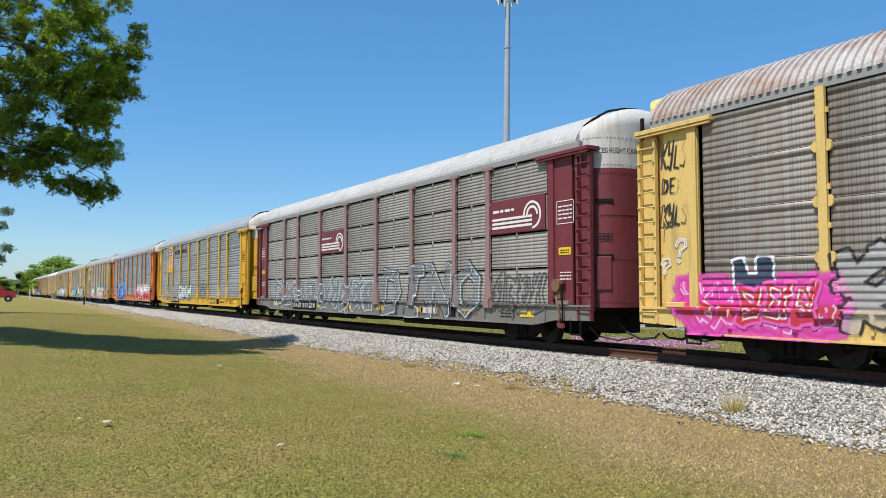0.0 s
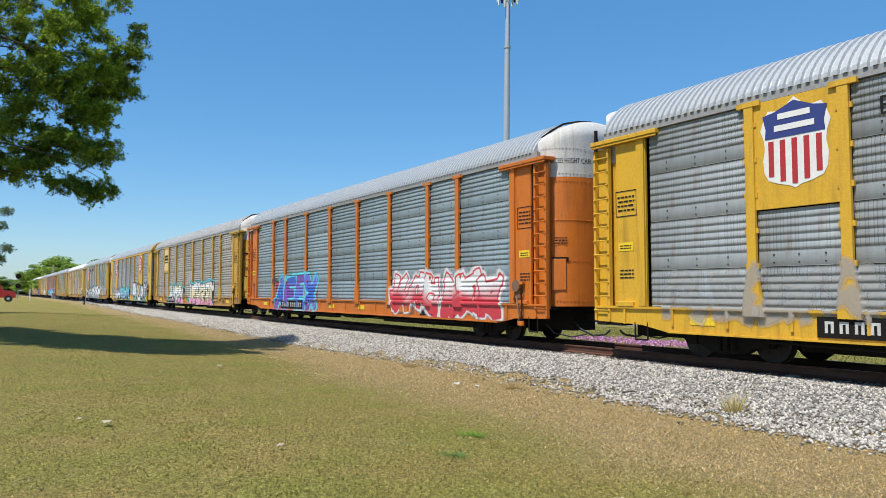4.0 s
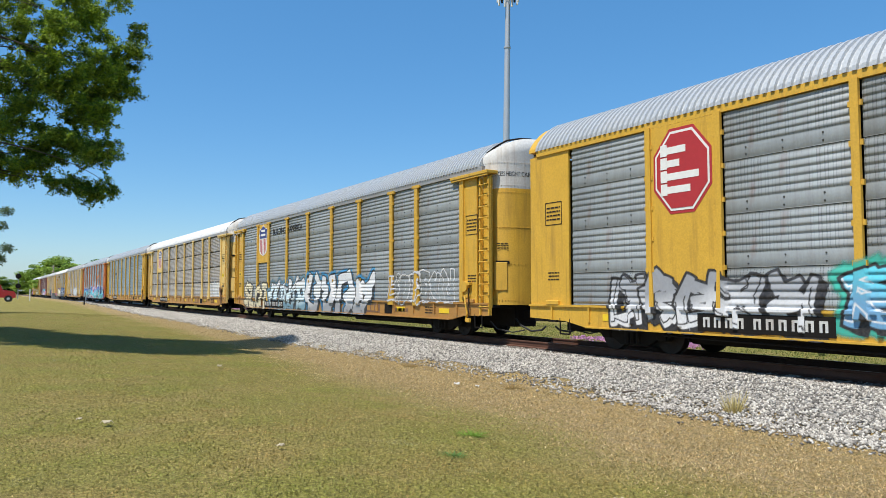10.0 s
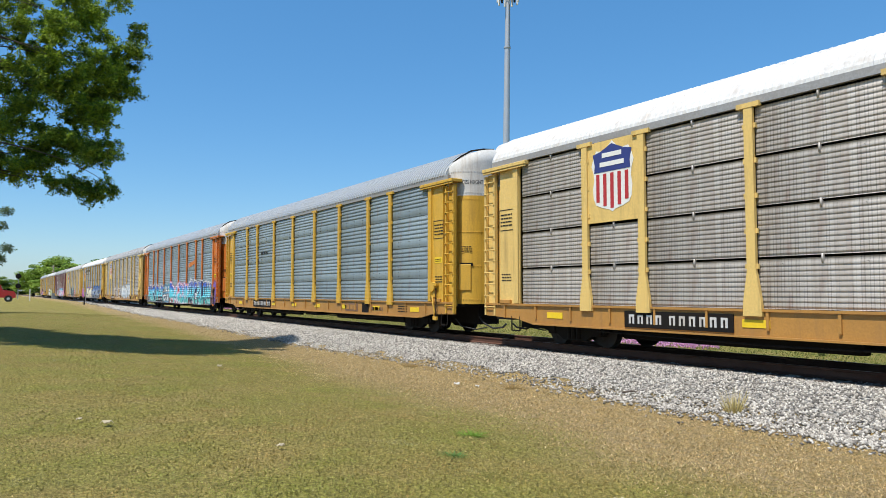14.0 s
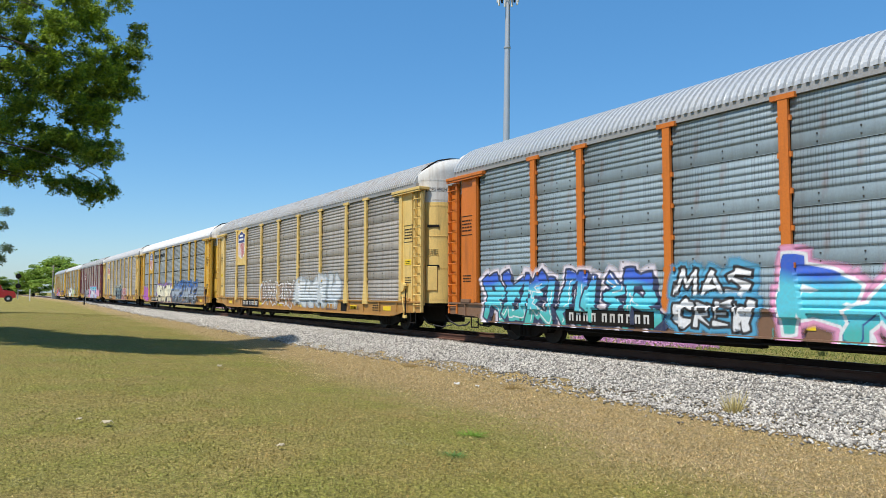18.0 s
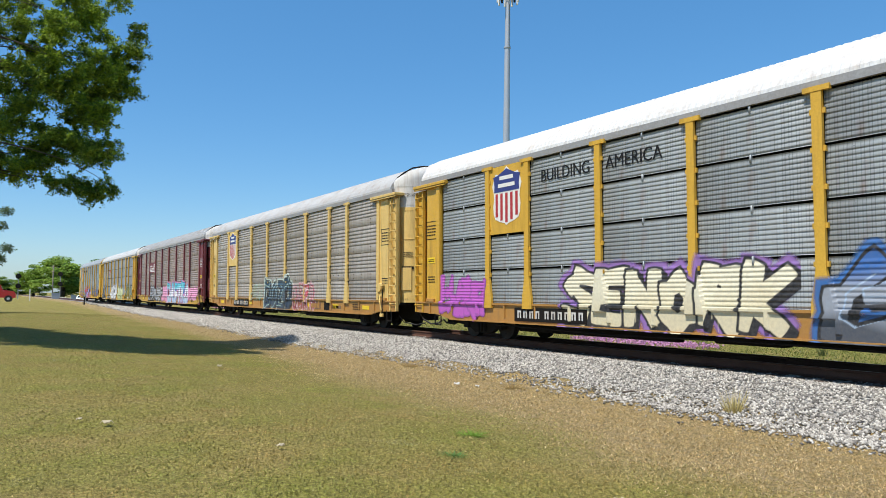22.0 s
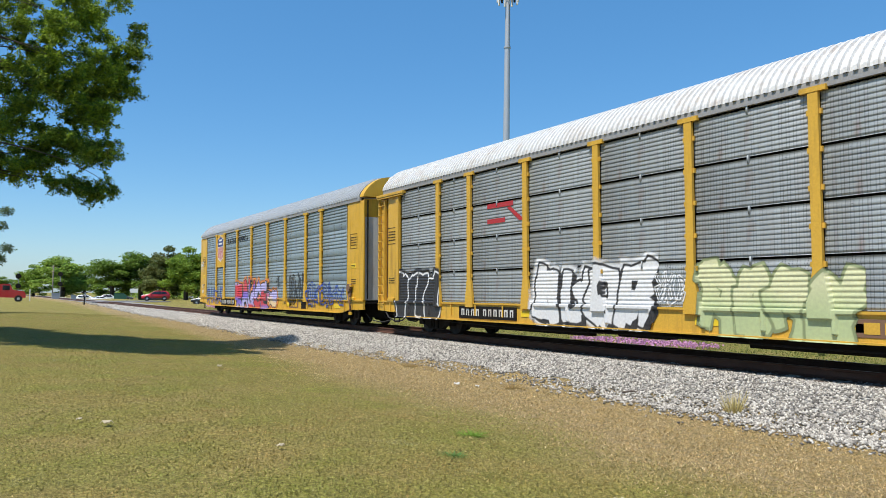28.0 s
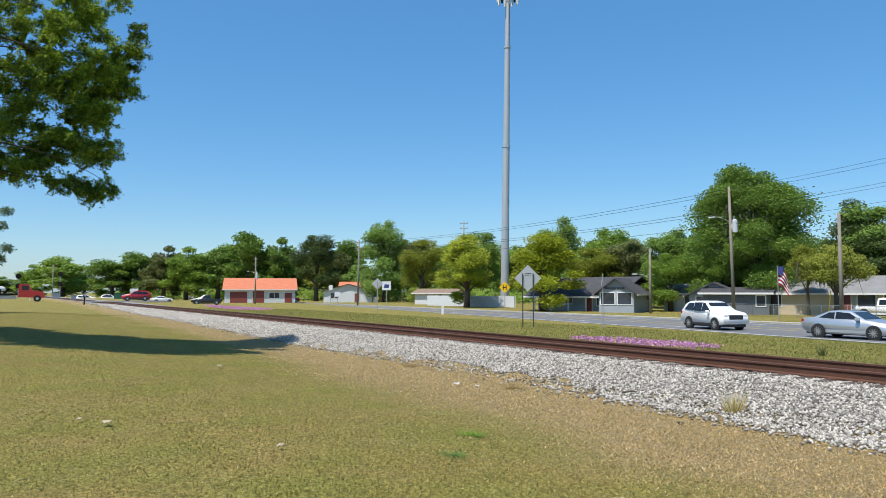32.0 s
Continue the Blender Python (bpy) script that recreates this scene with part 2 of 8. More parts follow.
def build_ballast():
    # bed surface under the loose stones
    xs = np.concatenate([np.arange(-400, -60, 10.0), np.arange(-60, 40, 1.0), np.arange(40, 400, 20.0)])
    ys = np.array([11.6, 11.8, 12.1, 12.6, 13.0, 14.4, 15.8, 16.3, 17.0, 17.75])
    gx, gy = np.meshgrid(xs, ys, indexing="ij")
    edge = 0.2 * np.sin(gx * 1.7) * (gy < 11.5)
    gz = ground_z(gx, gy + edge) + 0.012
    n, k = len(xs), len(ys)
    faces = [(i * k + j, (i + 1) * k + j, (i + 1) * k + j + 1, i * k + j + 1) for i in range(n - 1) for j in range(k - 1)]
    m, nodes, links, bsdf = node_mat("ballast_bed")
    v = nodes.new("ShaderNodeTexVoronoi")
    v.inputs["Scale"].default_value = 16
    tc = nodes.new("ShaderNodeTexCoord")
    links.new(tc.outputs["Object"], v.inputs["Vector"])
    c = mixed(nodes, links, v.outputs["Color"], (0.16, 0.15, 0.135), (0.44, 0.415, 0.38))
    c = mixed(nodes, links, v.outputs["Distance"], c, (0.26, 0.245, 0.225))
    links.new(c, bsdf.inputs["Base Color"])
    bsdf.inputs["Roughness"].default_value = 0.95
    add_bump(nodes, links, bsdf, v.outputs["Distance"], 0.9, 0.05)
    bed = link_mesh("ballast_bed", raw_mesh("ballast_bed", np.stack([gx, gy + edge, gz], -1).reshape(-1, 3), faces, True), m)
    tagged(bed, "pale grey crushed-stone bed of the line", "ballast", kind="structure")
    # loose stones on the near shoulder
    rng = np.random.default_rng(4)
    base = np.array([(1, 0, 0), (-1, 0, 0), (0, 1, 0), (0, -1, 0), (0, 0, 1), (0, 0, -1)], float)
    tri = np.array([(0, 2, 4), (2, 1, 4), (1, 3, 4), (3, 0, 4), (2, 0, 5), (1, 2, 5), (3, 1, 5), (0, 3, 5)])
    cnt = 150000
    u = rng.random(cnt)
    px = -2.0 - 105 * u ** 1.75
    foot = np.interp(px, [-107, -60, -28, -20, -15, -11, -8, 0], [11.4, 11.0, 11.1, 11.45, 11.6, 11.1, 10.8, 10.85])
    py = foot + 0.14 * np.sin(px * 1.3) + 0.12 * np.sin(px * 4.1) + (13.55 - foot) * rng.random(cnt) ** 0.93
    strays = rng.random(cnt) < 0.045
    py = np.where(strays, foot + 0.1 - np.abs(rng.normal(0, 0.35, cnt)), py)
    pz = ground_z(px, py) + 0.02
    size = rng.uniform(0.017, 0.044, cnt) * (1 + np.maximum(0, -20 - px) / 60)
    pts = base[None] * rng.uniform(0.6, 1.25, (cnt, 6, 1)) + rng.normal(0, 0.22, (cnt, 6, 3))
    ang = rng.uniform(0, 6.28, cnt)
    ca, sa = np.cos(ang)[:, None], np.sin(ang)[:, None]
    x, y, z = pts[..., 0], pts[..., 1], pts[..., 2] * 0.8
    pts = np.stack([x * ca - y * sa, x * sa + y * ca, z], -1) * size[:, None, None]
    pts += np.stack([px, py, pz], -1)[:, None]
    verts = pts.reshape(-1, 3)
    faces = (tri[None] + (np.arange(cnt) * 6)[:, None, None]).reshape(-1, 3)
    me = bpy.data.meshes.new("ballast_stones")
    me.vertices.add(len(verts))
    me.vertices.foreach_set("co", verts.astype(np.float32).ravel())
    me.loops.add(len(faces) * 3)
    me.loops.foreach_set("vertex_index", faces.astype(np.int32).ravel())
    me.polygons.add(len(faces))
    me.polygons.foreach_set("loop_start", np.arange(0, len(faces) * 3, 3, dtype=np.int32))
    me.polygons.foreach_set("loop_total", np.full(len(faces), 3, dtype=np.int32))
    me.update(calc_edges=True)
    mat = island_mat("loose_stone", [(0.0, (0.055, 0.048, 0.04)), (0.28, (0.21, 0.19, 0.16)), (0.62, (0.42, 0.385, 0.33)), (1.0, (0.65, 0.61, 0.53))])
    tagged(link_mesh("ballast_stones", me, mat), "loose pale grey crushed granite along the rails", "ballast", kind="stuff")


build_ballast()

# ---- the train: autorack cars, all alike in build, each with its own paint ----
PITCH, HALF = 28.6, 13.45
SHIFT = {-1: 0.9, 0: 0.92, 1: 0.8, 2: 0.58, 3: 0.55, 4: 0.45, 5: 0.2, 6: 0.03, 7: -0.1, 8: -0.25, 9: -0.4, 10: -0.5, 11: -0.3, 12: -0.3, 13: -0.27, 14: 0.0}
SIDE = -1.57
POSTS = (-11.8, -9.03, -7.13, -4.28, -1.43, 1.43, 4.28, 7.13, 9.03, 11.8)
Z_LOW, Z_HIGH = 1.12, 5.17
BAND = 0.31

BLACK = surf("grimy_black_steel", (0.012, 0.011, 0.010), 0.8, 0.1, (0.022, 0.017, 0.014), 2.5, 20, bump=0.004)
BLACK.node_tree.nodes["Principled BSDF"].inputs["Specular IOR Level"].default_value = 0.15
BOLT = surf("dark_bolt", (0.05, 0.045, 0.04), 0.7, 0.2)
WHEEL = surf("wheel_steel", (0.02, 0.017, 0.015), 0.7, 0.3, (0.04, 0.028, 0.022), 4.0, 30)
RUBBER = surf("black_rubber", (0.02, 0.02, 0.02), 0.7)


def paint(key, col, dirt=0.5):
    return surf("paint_" + key, col, 0.5, 0.0, tuple(c * 0.82 for c in col), 0.9, 25, 0.6 * dirt + 0.3,
                grime=(0.10 * dirt + col[0] * 0.42, 0.065 * dirt + col[1] * 0.40, 0.035 * dirt + col[2] * 0.4), streak=True, bump=0.001)


def panel_metal(key, col, col2, grime, amount=0.6, hole=0.92):
    """Galvanised perforated sheet with streaks of dirt."""
    name = "panel_" + key
    if name in MATS:
        return MATS[name]
    m, nodes, links, bsdf = node_mat(name)
    broad = noise_out(nodes, links, 0.8, 5, stretch=(1, 1, 1.6), coord="Object", lo=0.3, hi=0.7)
    c = mixed(nodes, links, scaled(nodes, links, broad, amount), col, col2)
    st = noise_out(nodes, links, 2.4, 6, stretch=(3.0, 3.0, 0.18), lo=0.42, hi=0.75)
    c = mixed(nodes, links, scaled(nodes, links, st, amount), c, grime)
    g = noise_out(nodes, links, 40, 2)
    c = mixed(nodes, links, scaled(nodes, links, g, 0.25), c, tuple(x * 0.6 for x in col2))
    stain = noise_out(nodes, links, 1.1, 5, stretch=(2.2, 2.2, 0.6), lo=0.60, hi=0.74)
    c = mixed(nodes, links, scaled(nodes, links, stain, 0.5), c, (0.21, 0.125, 0.085))
    # vertical files of punched holes
    tc = nodes.new("ShaderNodeTexCoord")
    sep = nodes.new("ShaderNodeSeparateXYZ")
    links.new(tc.outputs["Object"], sep.inputs[0])

    def fold(out, freq):
        a = nodes.new("ShaderNodeMath")
        a.operation = "MULTIPLY"
        a.inputs[1].default_value = freq
        links.new(out, a.inputs[0])
        f = nodes.new("ShaderNodeMath")
        f.operation = "FRACT"
        links.new(a.outputs[0], f.inputs[0])
        p = nodes.new("ShaderNodeMath")
        p.operation = "PINGPONG"
        p.inputs[1].default_value = 0.5
        links.new(f.outputs[0], p.inputs[0])
        return p.outputs[0]

    def dots(out, freq, lo, hi):
        r = nodes.new("ShaderNodeMapRange")
        r.inputs["From Min"].default_value, r.inputs["From Max"].default_value = lo, hi
        links.new(fold(out, freq), r.inputs["Value"])
        return r.outputs[0]
    near_file = nodes.new("ShaderNodeMath")
    near_file.operation = "COMPARE"
    near_file.inputs[1].default_value, near_file.inputs[2].default_value = 0.3, 0.05
    links.new(fold(sep.outputs["X"], 6.6), near_file.inputs[0])
    dx, dz = near_file.outputs[0], dots(sep.outputs["Z"], 21.0, 0.20, 0.27)
    files = noise_out(nodes, links, 1.0, 2, stretch=(4.0, 4.0, 0.5), lo=0.33, hi=0.52)
    fm = nodes.new("ShaderNodeMath")
    fm.operation = "MULTIPLY"
    links.new(dx, fm.inputs[0])
    links.new(files, fm.inputs[1])
    dx = fm.outputs[0]
    ribbed = nodes.new("ShaderNodeMath")
    ribbed.operation = "GREATER_THAN"
    ribbed.inputs[1].default_value = BAND - 0.01
    links.new(sep.outputs["Z"], ribbed.inputs[0])
    punched = nodes.new("ShaderNodeMath")
    punched.operation = "MULTIPLY"
    links.new(dz, punched.inputs[0])
    links.new(ribbed.outputs[0], punched.inputs[1])
    mul = nodes.new("ShaderNodeMath")
    mul.operation = "MULTIPLY"
    links.new(dx, mul.inputs[0])
    links.new(punched.outputs[0], mul.inputs[1])
    c = mixed(nodes, links, scaled(nodes, links, mul.outputs[0], hole), c, (0.03, 0.03, 0.03))
    info = nodes.new("ShaderNodeObjectInfo")
    hs = nodes.new("ShaderNodeHueSaturation")
    mr = nodes.new("ShaderNodeMapRange")
    mr.inputs["To Min"].default_value, mr.inputs["To Max"].default_value = 0.86, 1.12
    links.new(info.outputs["Random"], mr.inputs["Value"])
    links.new(mr.outputs["Result"], hs.inputs["Value"])
    links.new(c, hs.inputs["Color"])
    links.new(hs.outputs["Color"], bsdf.inputs["Base Color"])
    bsdf.inputs["Roughness"].default_value, bsdf.inputs["Metallic"].default_value = 0.55, 0.15
    MATS[name] = m
    return m


def sheet_base(height, style):
    return 0.0 if style == "band" and height > 0.9 else BAND


def row_edges(style):
    """Heights of the joints between the four rows of panels, from the sill up."""
    full = Z_HIGH - Z_LOW
    return [full * i / 4 for i in range(5)] if style in ("gap", "lap") else [0.0, 0.82, 1.92, 3.02, full]


def rib_profile(height, style):
    """(depth, z) up the face of one panel; depth 0 is the sheet, minus is outward."""
    out = [(0.0, 0.0)]
    if style == "gap":
        n, z0, z1, deep = 9, 0.03, height - 0.05, 0.019
    elif style == "lap":
        n, z0, z1, deep = 6, 0.03, height - 0.13, 0.024
    elif height < 0.9:
        n, z0, z1, deep = 5, 0.05, height - 0.03, 0.026
    else:
        n, z0, z1, deep = 5, 0.31, height - 0.03, 0.028
        out += [(-0.012, 0.012), (-0.012, 0.27)]
    step = (z1 - z0) / n
    for i in range(n):
        a = z0 + i * step
        out += [(0.0, a), (-deep * 0.7, a + step * 0.10), (-deep, a + step * 0.26), (-deep * 0.95, a + step * 0.42), (-deep * 0.5, a + step * 0.70), (-deep * 0.08, a + step * 0.92)]
    if style == "lap":
        out += [(-0.006, height - 0.11), (-0.035, height - 0.10), (-0.035, height - 0.01)]
    return out + [(0.0, height)]


SHARED = {}


def shared(key, make):
    if key not in SHARED:
        SHARED[key] = make()
    return SHARED[key]


def panel_mesh(width, height, style):
    def make():
        prof = rib_profile(height, style)
        bm = bmesh.new()
        rows = []
        for x, d in ((0.0, 0.02), (0.03, 0.0), (width - 0.03, 0.0), (width, 0.02)):
            flat = d > 0
            rows.append([bm.verts.new((x, 0.02 if flat else y, z)) for y, z in prof])
        for a, b in zip(rows, rows[1:]):
            for i in range(len(prof) - 1):
                bm.faces.new((a[i], b[i], b[i + 1], a[i + 1]))
        bm.faces.new([r[0] for r in rows])
        bm.faces.new([r[-1] for r in rows][::-1])
        if style == "gap":
            box(bm, width * 0.5 - 0.02, width * 0.5 + 0.02, -0.045, 0.0, height - 0.10, height + 0.07)
        # bolt heads in two rows on the flat band, or along the top edge
        flat_faces = len(bm.faces)
        bm.faces.ensure_lookup_table()
        for k in range(3):
            x = width * (0.2 + 0.3 * k)
            for z, y in (((0.07, -0.012), (0.22, -0.012)) if style == "band" and height > 0.9 else ((height - 0.1, 0.0),)):
                box(bm, x - 0.013, x + 0.013, y - 0.016, y, z - 0.016, z + 0.016)
        bm.faces.ensure_lookup_table()
        for f in bm.faces[flat_faces:]:
            f.material_index = 1
        bmesh.ops.translate(bm, verts=bm.verts, vec=(0, 0, sheet_base(height, style)))
        me = bpy.data.meshes.new("panel")
        bm.to_mesh(me)
        bm.free()
        me.polygons.foreach_set("use_smooth", [len(pl.vertices) == 4 and abs(pl.normal.x) < 0.5 and pl.normal.y < -0.3 and pl.material_index == 0 for pl in me.polygons])
        me.materials.append(None)
        me.materials.append(BOLT)
        return me
    return shared(("panel", round(width, 2), round(height, 2), style), make)


def post_mesh(style):
    def make():
        bm = bmesh.new()
        w = 0.075 if style == "thin" else 0.085 if style == "plated" else 0.10
        lo = 0.11 if style == "thin" else 0.21
        prism(bm, [(-lo, 0.97), (lo, 0.97), (lo * 0.95, 1.25), (w, 1.85), (w, 5.2), (-w, 5.2), (-w, 1.85), (-lo * 0.95, 1.25)], -0.075, 0.0, "y")
        if style == "plated":
            for z in (1.12 + 4.05 * k / 4 for k in (1, 2, 3)):
                for s in (-1, 1):
                    prism(bm, [(s * 0.10, z - 0.16), (s * 0.14, z - 0.16), (s * 0.19, z - 0.11), (s * 0.19, z + 0.0), (s * 0.14, z + 0.05), (s * 0.10, z + 0.05)], -0.055, 0.0, "y")
        elif style != "thin":
            box(bm, -0.26, 0.26, -0.085, 0.0, 5.12, 5.22)
        for z in (1.9, 2.6, 3.3, 4.0, 4.7):
            for s in (-1, 1):
                box(bm, s * (w + 0.025) - 0.025, s * (w + 0.025) + 0.025, -0.05, 0.0, z, z + 0.1)
        return to_mesh("post", bm)
    return shared(("post", style), make)


def roof_profile():
    half = [(1.56, 5.33), (1.545, 5.42), (1.47, 5.56), (1.33, 5.73), (1.15, 5.90), (0.96, 6.03), (0.76, 6.125), (0.52, 6.18), (0.26, 6.21)]
    return [(-y, z) for y, z in half] + [(0.0, 6.22)] + half[::-1]


def roof_height(y):
    prof = roof_profile()
    return float(np.interp(y, [p[0] for p in prof], [p[1] for p in prof]))


def roof_mesh(style):
    def make():
        prof = roof_profile()
        n = len(prof)
        half = HALF - 0.35
        deep = 0.052 if style == "ribbed" else 0.012
        verts, faces = [], []
        for i in range(int(2 * half / 0.176)):
            for dx, up in ((0.0, 1), (0.075, 1), (0.094, 0), (0.157, 0)):
                lift = deep * up
                for y, z in prof:
                    verts.append((-half + i * 0.176 + dx, y * (1 + lift / 1.5), 5.33 + (z - 5.33) * (1 + lift / 0.82)))
        rows = len(verts) // n
        for i in range(rows - 1):
            for j in range(n - 1):
                faces.append((i * n + j, (i + 1) * n + j, (i + 1) * n + j + 1, i * n + j + 1))
        faces.append(tuple(range(n)))
        faces.append(tuple(range((rows - 1) * n, rows * n))[::-1])
        me = raw_mesh("roof", verts, faces)
        return me
    return shared(("roof", style), make)


def door_curve(q):
    """Plan of the curved end door at q degrees from the side wall (0) to the middle of the end (90)."""
    a = radians(q)
    return 12.72 + 1.06 * math.sin(a) ** 0.85, -1.42 * math.cos(a) ** 0.72


def clam_door_mesh(top):
    """Curved end door leaf: sweeps from the side wall to the middle of the end. Built for the +x end, near half."""
    def make():
        bm = bmesh.new()
        plan = [door_curve(q) for q in range(0, 91, 6)]
        nz = 4 if top else 2
        rows = []
        for j in range(nz + 1):
            row = []
            for x, y in plan:
                z0, z1 = (4.62, roof_height(y) - 0.02) if top else (1.05, 4.62)
                row.append(bm.verts.new((x, y, z0 + (z1 - z0) * j / nz)))
            rows.append(row)
        if top:
            rows.append([bm.verts.new((12.70, y, roof_height(y) - 0.02)) for x, y in plan])
        for a, b in zip(rows, rows[1:]):
            for i in range(len(plan) - 1):
                bm.faces.new((a[i], a[i + 1], b[i + 1], b[i]))
        # rivet heads along the edges of the leaf
        for q in range(4, 90, 5):
            x, y = door_curve(q)
            for z in ((4.72, 5.42) if top else (1.2, 2.3, 3.4, 4.5)):
                box(bm, x - 0.006, x + 0.018, y - 0.018, y + 0.006, z - 0.012, z + 0.012)
        me = bpy.data.meshes.new("end_door")
        bm.to_mesh(me)
        bm.free()
        n = len(plan) - 1
        me.polygons.foreach_set("use_smooth", [i < n * nz for i in range(len(me.polygons))])
        return me
    return shared(("clam", top), make)


def truck_mesh():
    def make():
        bm = bmesh.new()
        for s in (-1, 1):
            y = s * 1.0
            prism(bm, [(-1.15, 0.42), (-1.05, 0.58), (-0.5, 0.68), (0.5, 0.68), (1.05, 0.58), (1.15, 0.42), (1.02, 0.30), (0.75, 0.34),
                       (0.42, 0.16), (-0.42, 0.16), (-0.75, 0.34), (-1.02, 0.30)], y - 0.08, y + 0.08, "y")
            for x in (-0.89, 0.89):
                box(bm, x - 0.14, x + 0.14, y - s * 0.0 - 0.13, y + 0.13, 0.30, 0.56, 0.02)
            for x in (-0.18, 0, 0.18):
                rod(bm, (x, y + s * 0.1, 0.2), (x, y + s * 0.1, 0.5), 0.07, n=8)
        box(bm, -0.2, 0.2, -1.0, 1.0, 0.36, 0.72, 0.03)
        return to_mesh("truck", bm)
    return shared("truck", make)


def wheelset_mesh():
    def make():
        bm = bmesh.new()
        rod(bm, (0, -1.12, 0), (0, 1.12, 0), 0.075, n=12)
        for s in (-1, 1):
            y = s * 0.753
            rod(bm, (0, y - 0.06, 0), (0, y + 0.06, 0), 0.42, n=28)
            rod(bm, (0, y - s * 0.06, 0), (0, y - s * 0.095, 0), 0.45, n=28)
            rod(bm, (0, y + s * 0.06, 0), (0, y + s * 0.10, 0), 0.12, n=14)
            for k in range(6):
                a = k * math.pi / 3
                box(bm, 0.25 * math.cos(a) - 0.03, 0.25 * math.cos(a) + 0.03, y + s * 0.05, y + s * 0.075, 0.25 * math.sin(a) - 0.03, 0.25 * math.sin(a) + 0.03)
        return to_mesh("wheelset", bm)
    return shared("wheelset", make)


def ladder_mesh():
    def make():
        bm = bmesh.new()
        for x in (0.0, 0.46):
            box(bm, x - 0.035, x + 0.035, -0.05, 0.05, 0.75, 4.95)
        for k in range(12):
            z = 1.0 + k * 0.34
            rod(bm, (-0.02, -0.07, z), (0.48, -0.07, z), 0.016, n=6)
            rod(bm, (0.0, -0.07, z), (0.0, 0.0, z), 0.016, n=6)
            rod(bm, (0.46, -0.07, z), (0.46, 0.0, z), 0.016, n=6)
        return to_mesh("ladder", bm)
    return shared("ladder", make)


def coupler_mesh():
    def make():
        bm = bmesh.new()
        box(bm, 13.0, 14.05, -0.1, 0.1, 0.62, 0.86, 0.02)
        prism(bm, [(13.95, -0.2), (14.28, -0.16), (14.30, 0.02), (14.18, 0.06), (14.3, 0.2), (13.95, 0.2)], 0.56, 0.92, "z")
        box(bm, 12.6, 13.25, -0.35, 0.35, 0.5, 1.0, 0.03)
        return to_mesh("coupler", bm)
    return shared("coupler", make)


def hose_mesh():
    def make():
        bm = bmesh.new()
        pts = [(13.3, -0.45, 0.62), (13.6, -0.48, 0.42), (13.95, -0.35, 0.26), (14.25, -0.2, 0.30), (14.35, -0.12, 0.42)]
        for a, b in zip(pts, pts[1:]):
            rod(bm, a, b, 0.03, n=7)
        pts = [(13.0, -1.2, 0.55), (13.2, -1.1, 0.32), (13.6, -0.8, 0.22), (13.9, -0.55, 0.3)]
        for a, b in zip(pts, pts[1:]):
            rod(bm, a, b, 0.02, n=6)
        return to_mesh("air_hose", bm)
    return shared("hose", make)


def sill_mesh():
    def make():
        bm = bmesh.new()
        line = [(-13.45, 1.10), (-13.45, 0.74), (-12.0, 0.69), (-11.3, 0.56), (11.3, 0.56), (12.0, 0.69), (13.45, 0.72), (13.45, 1.10)]
        prism(bm, line, SIDE + 0.02, SIDE + 0.10, "y")
        box(bm, -13.45, 13.45, SIDE - 0.03, SIDE + 0.12, 1.06, 1.11)
        box(bm, -11.2, 11.2, SIDE - 0.03, SIDE + 0.12, 0.54, 0.58)
        for x in np.arange(-12.5, 12.6, 1.42):
            box(bm, x - 0.03, x + 0.03, SIDE - 0.02, SIDE + 0.03, 0.7, 1.07)
        return to_mesh("side_sill", bm)
    return shared("sill", make)


def far_side_mesh():
    def make():
        verts, faces = [], []
        prof = [(0.0, Z_LOW)]
        z = Z_LOW
        while z < Z_HIGH - 0.1:
            prof += [(0.0, z), (0.03, z + 0.03), (0.03, z + 0.08), (0.0, z + 0.11)]
            z += 0.14
        prof.append((0.0, Z_HIGH))
        for x in (-11.8, 11.8):
            verts += [(x, 1.5 + y, zz) for y, zz in prof]
        n = len(prof)
        faces = [(i, i + 1, n + i + 1, n + i) for i in range(n - 1)]
        return raw_mesh("far_side", verts, faces)
    return shared("far_side", make)


FLIP = pose(0, 0, 0, 0, 0, 180)


def decal(name, outline, mat, parent, depth=0.006, y=SIDE - 0.035, label=""):
    bm = bmesh.new()
    prism(bm, outline, y - depth, y, "y")
    return part(name, bm, mat, parent, label)


def bars(name, x, z, w, h, rows, mat, parent, y, seed=0):
    """Unreadable stencilled lettering: plain bars in rows."""
    rng = random.Random(seed)
    bm = bmesh.new()
    rh = h / rows
    for i in range(rows):
        zz = z + h - (i + 0.8) * rh
        xx = x + rng.uniform(0, 0.06) * w
        while xx < x + w:
            l = rng.uniform(0.12, 0.3) * w
            box(bm, xx, min(xx + l, x + w), y - 0.006, y, zz, zz + rh * 0.38)
            xx += l + 0.06 * w
    return tagged(part(name, bm, mat, parent), kind="stuff")


def arc_pts(cx, cz, r, a0, a1, n, rz=None):
    rz = rz or r
    return [(cx + r * math.cos(radians(a0 + (a1 - a0) * i / n)), cz + rz * math.sin(radians(a0 + (a1 - a0) * i / n))) for i in range(n + 1)]


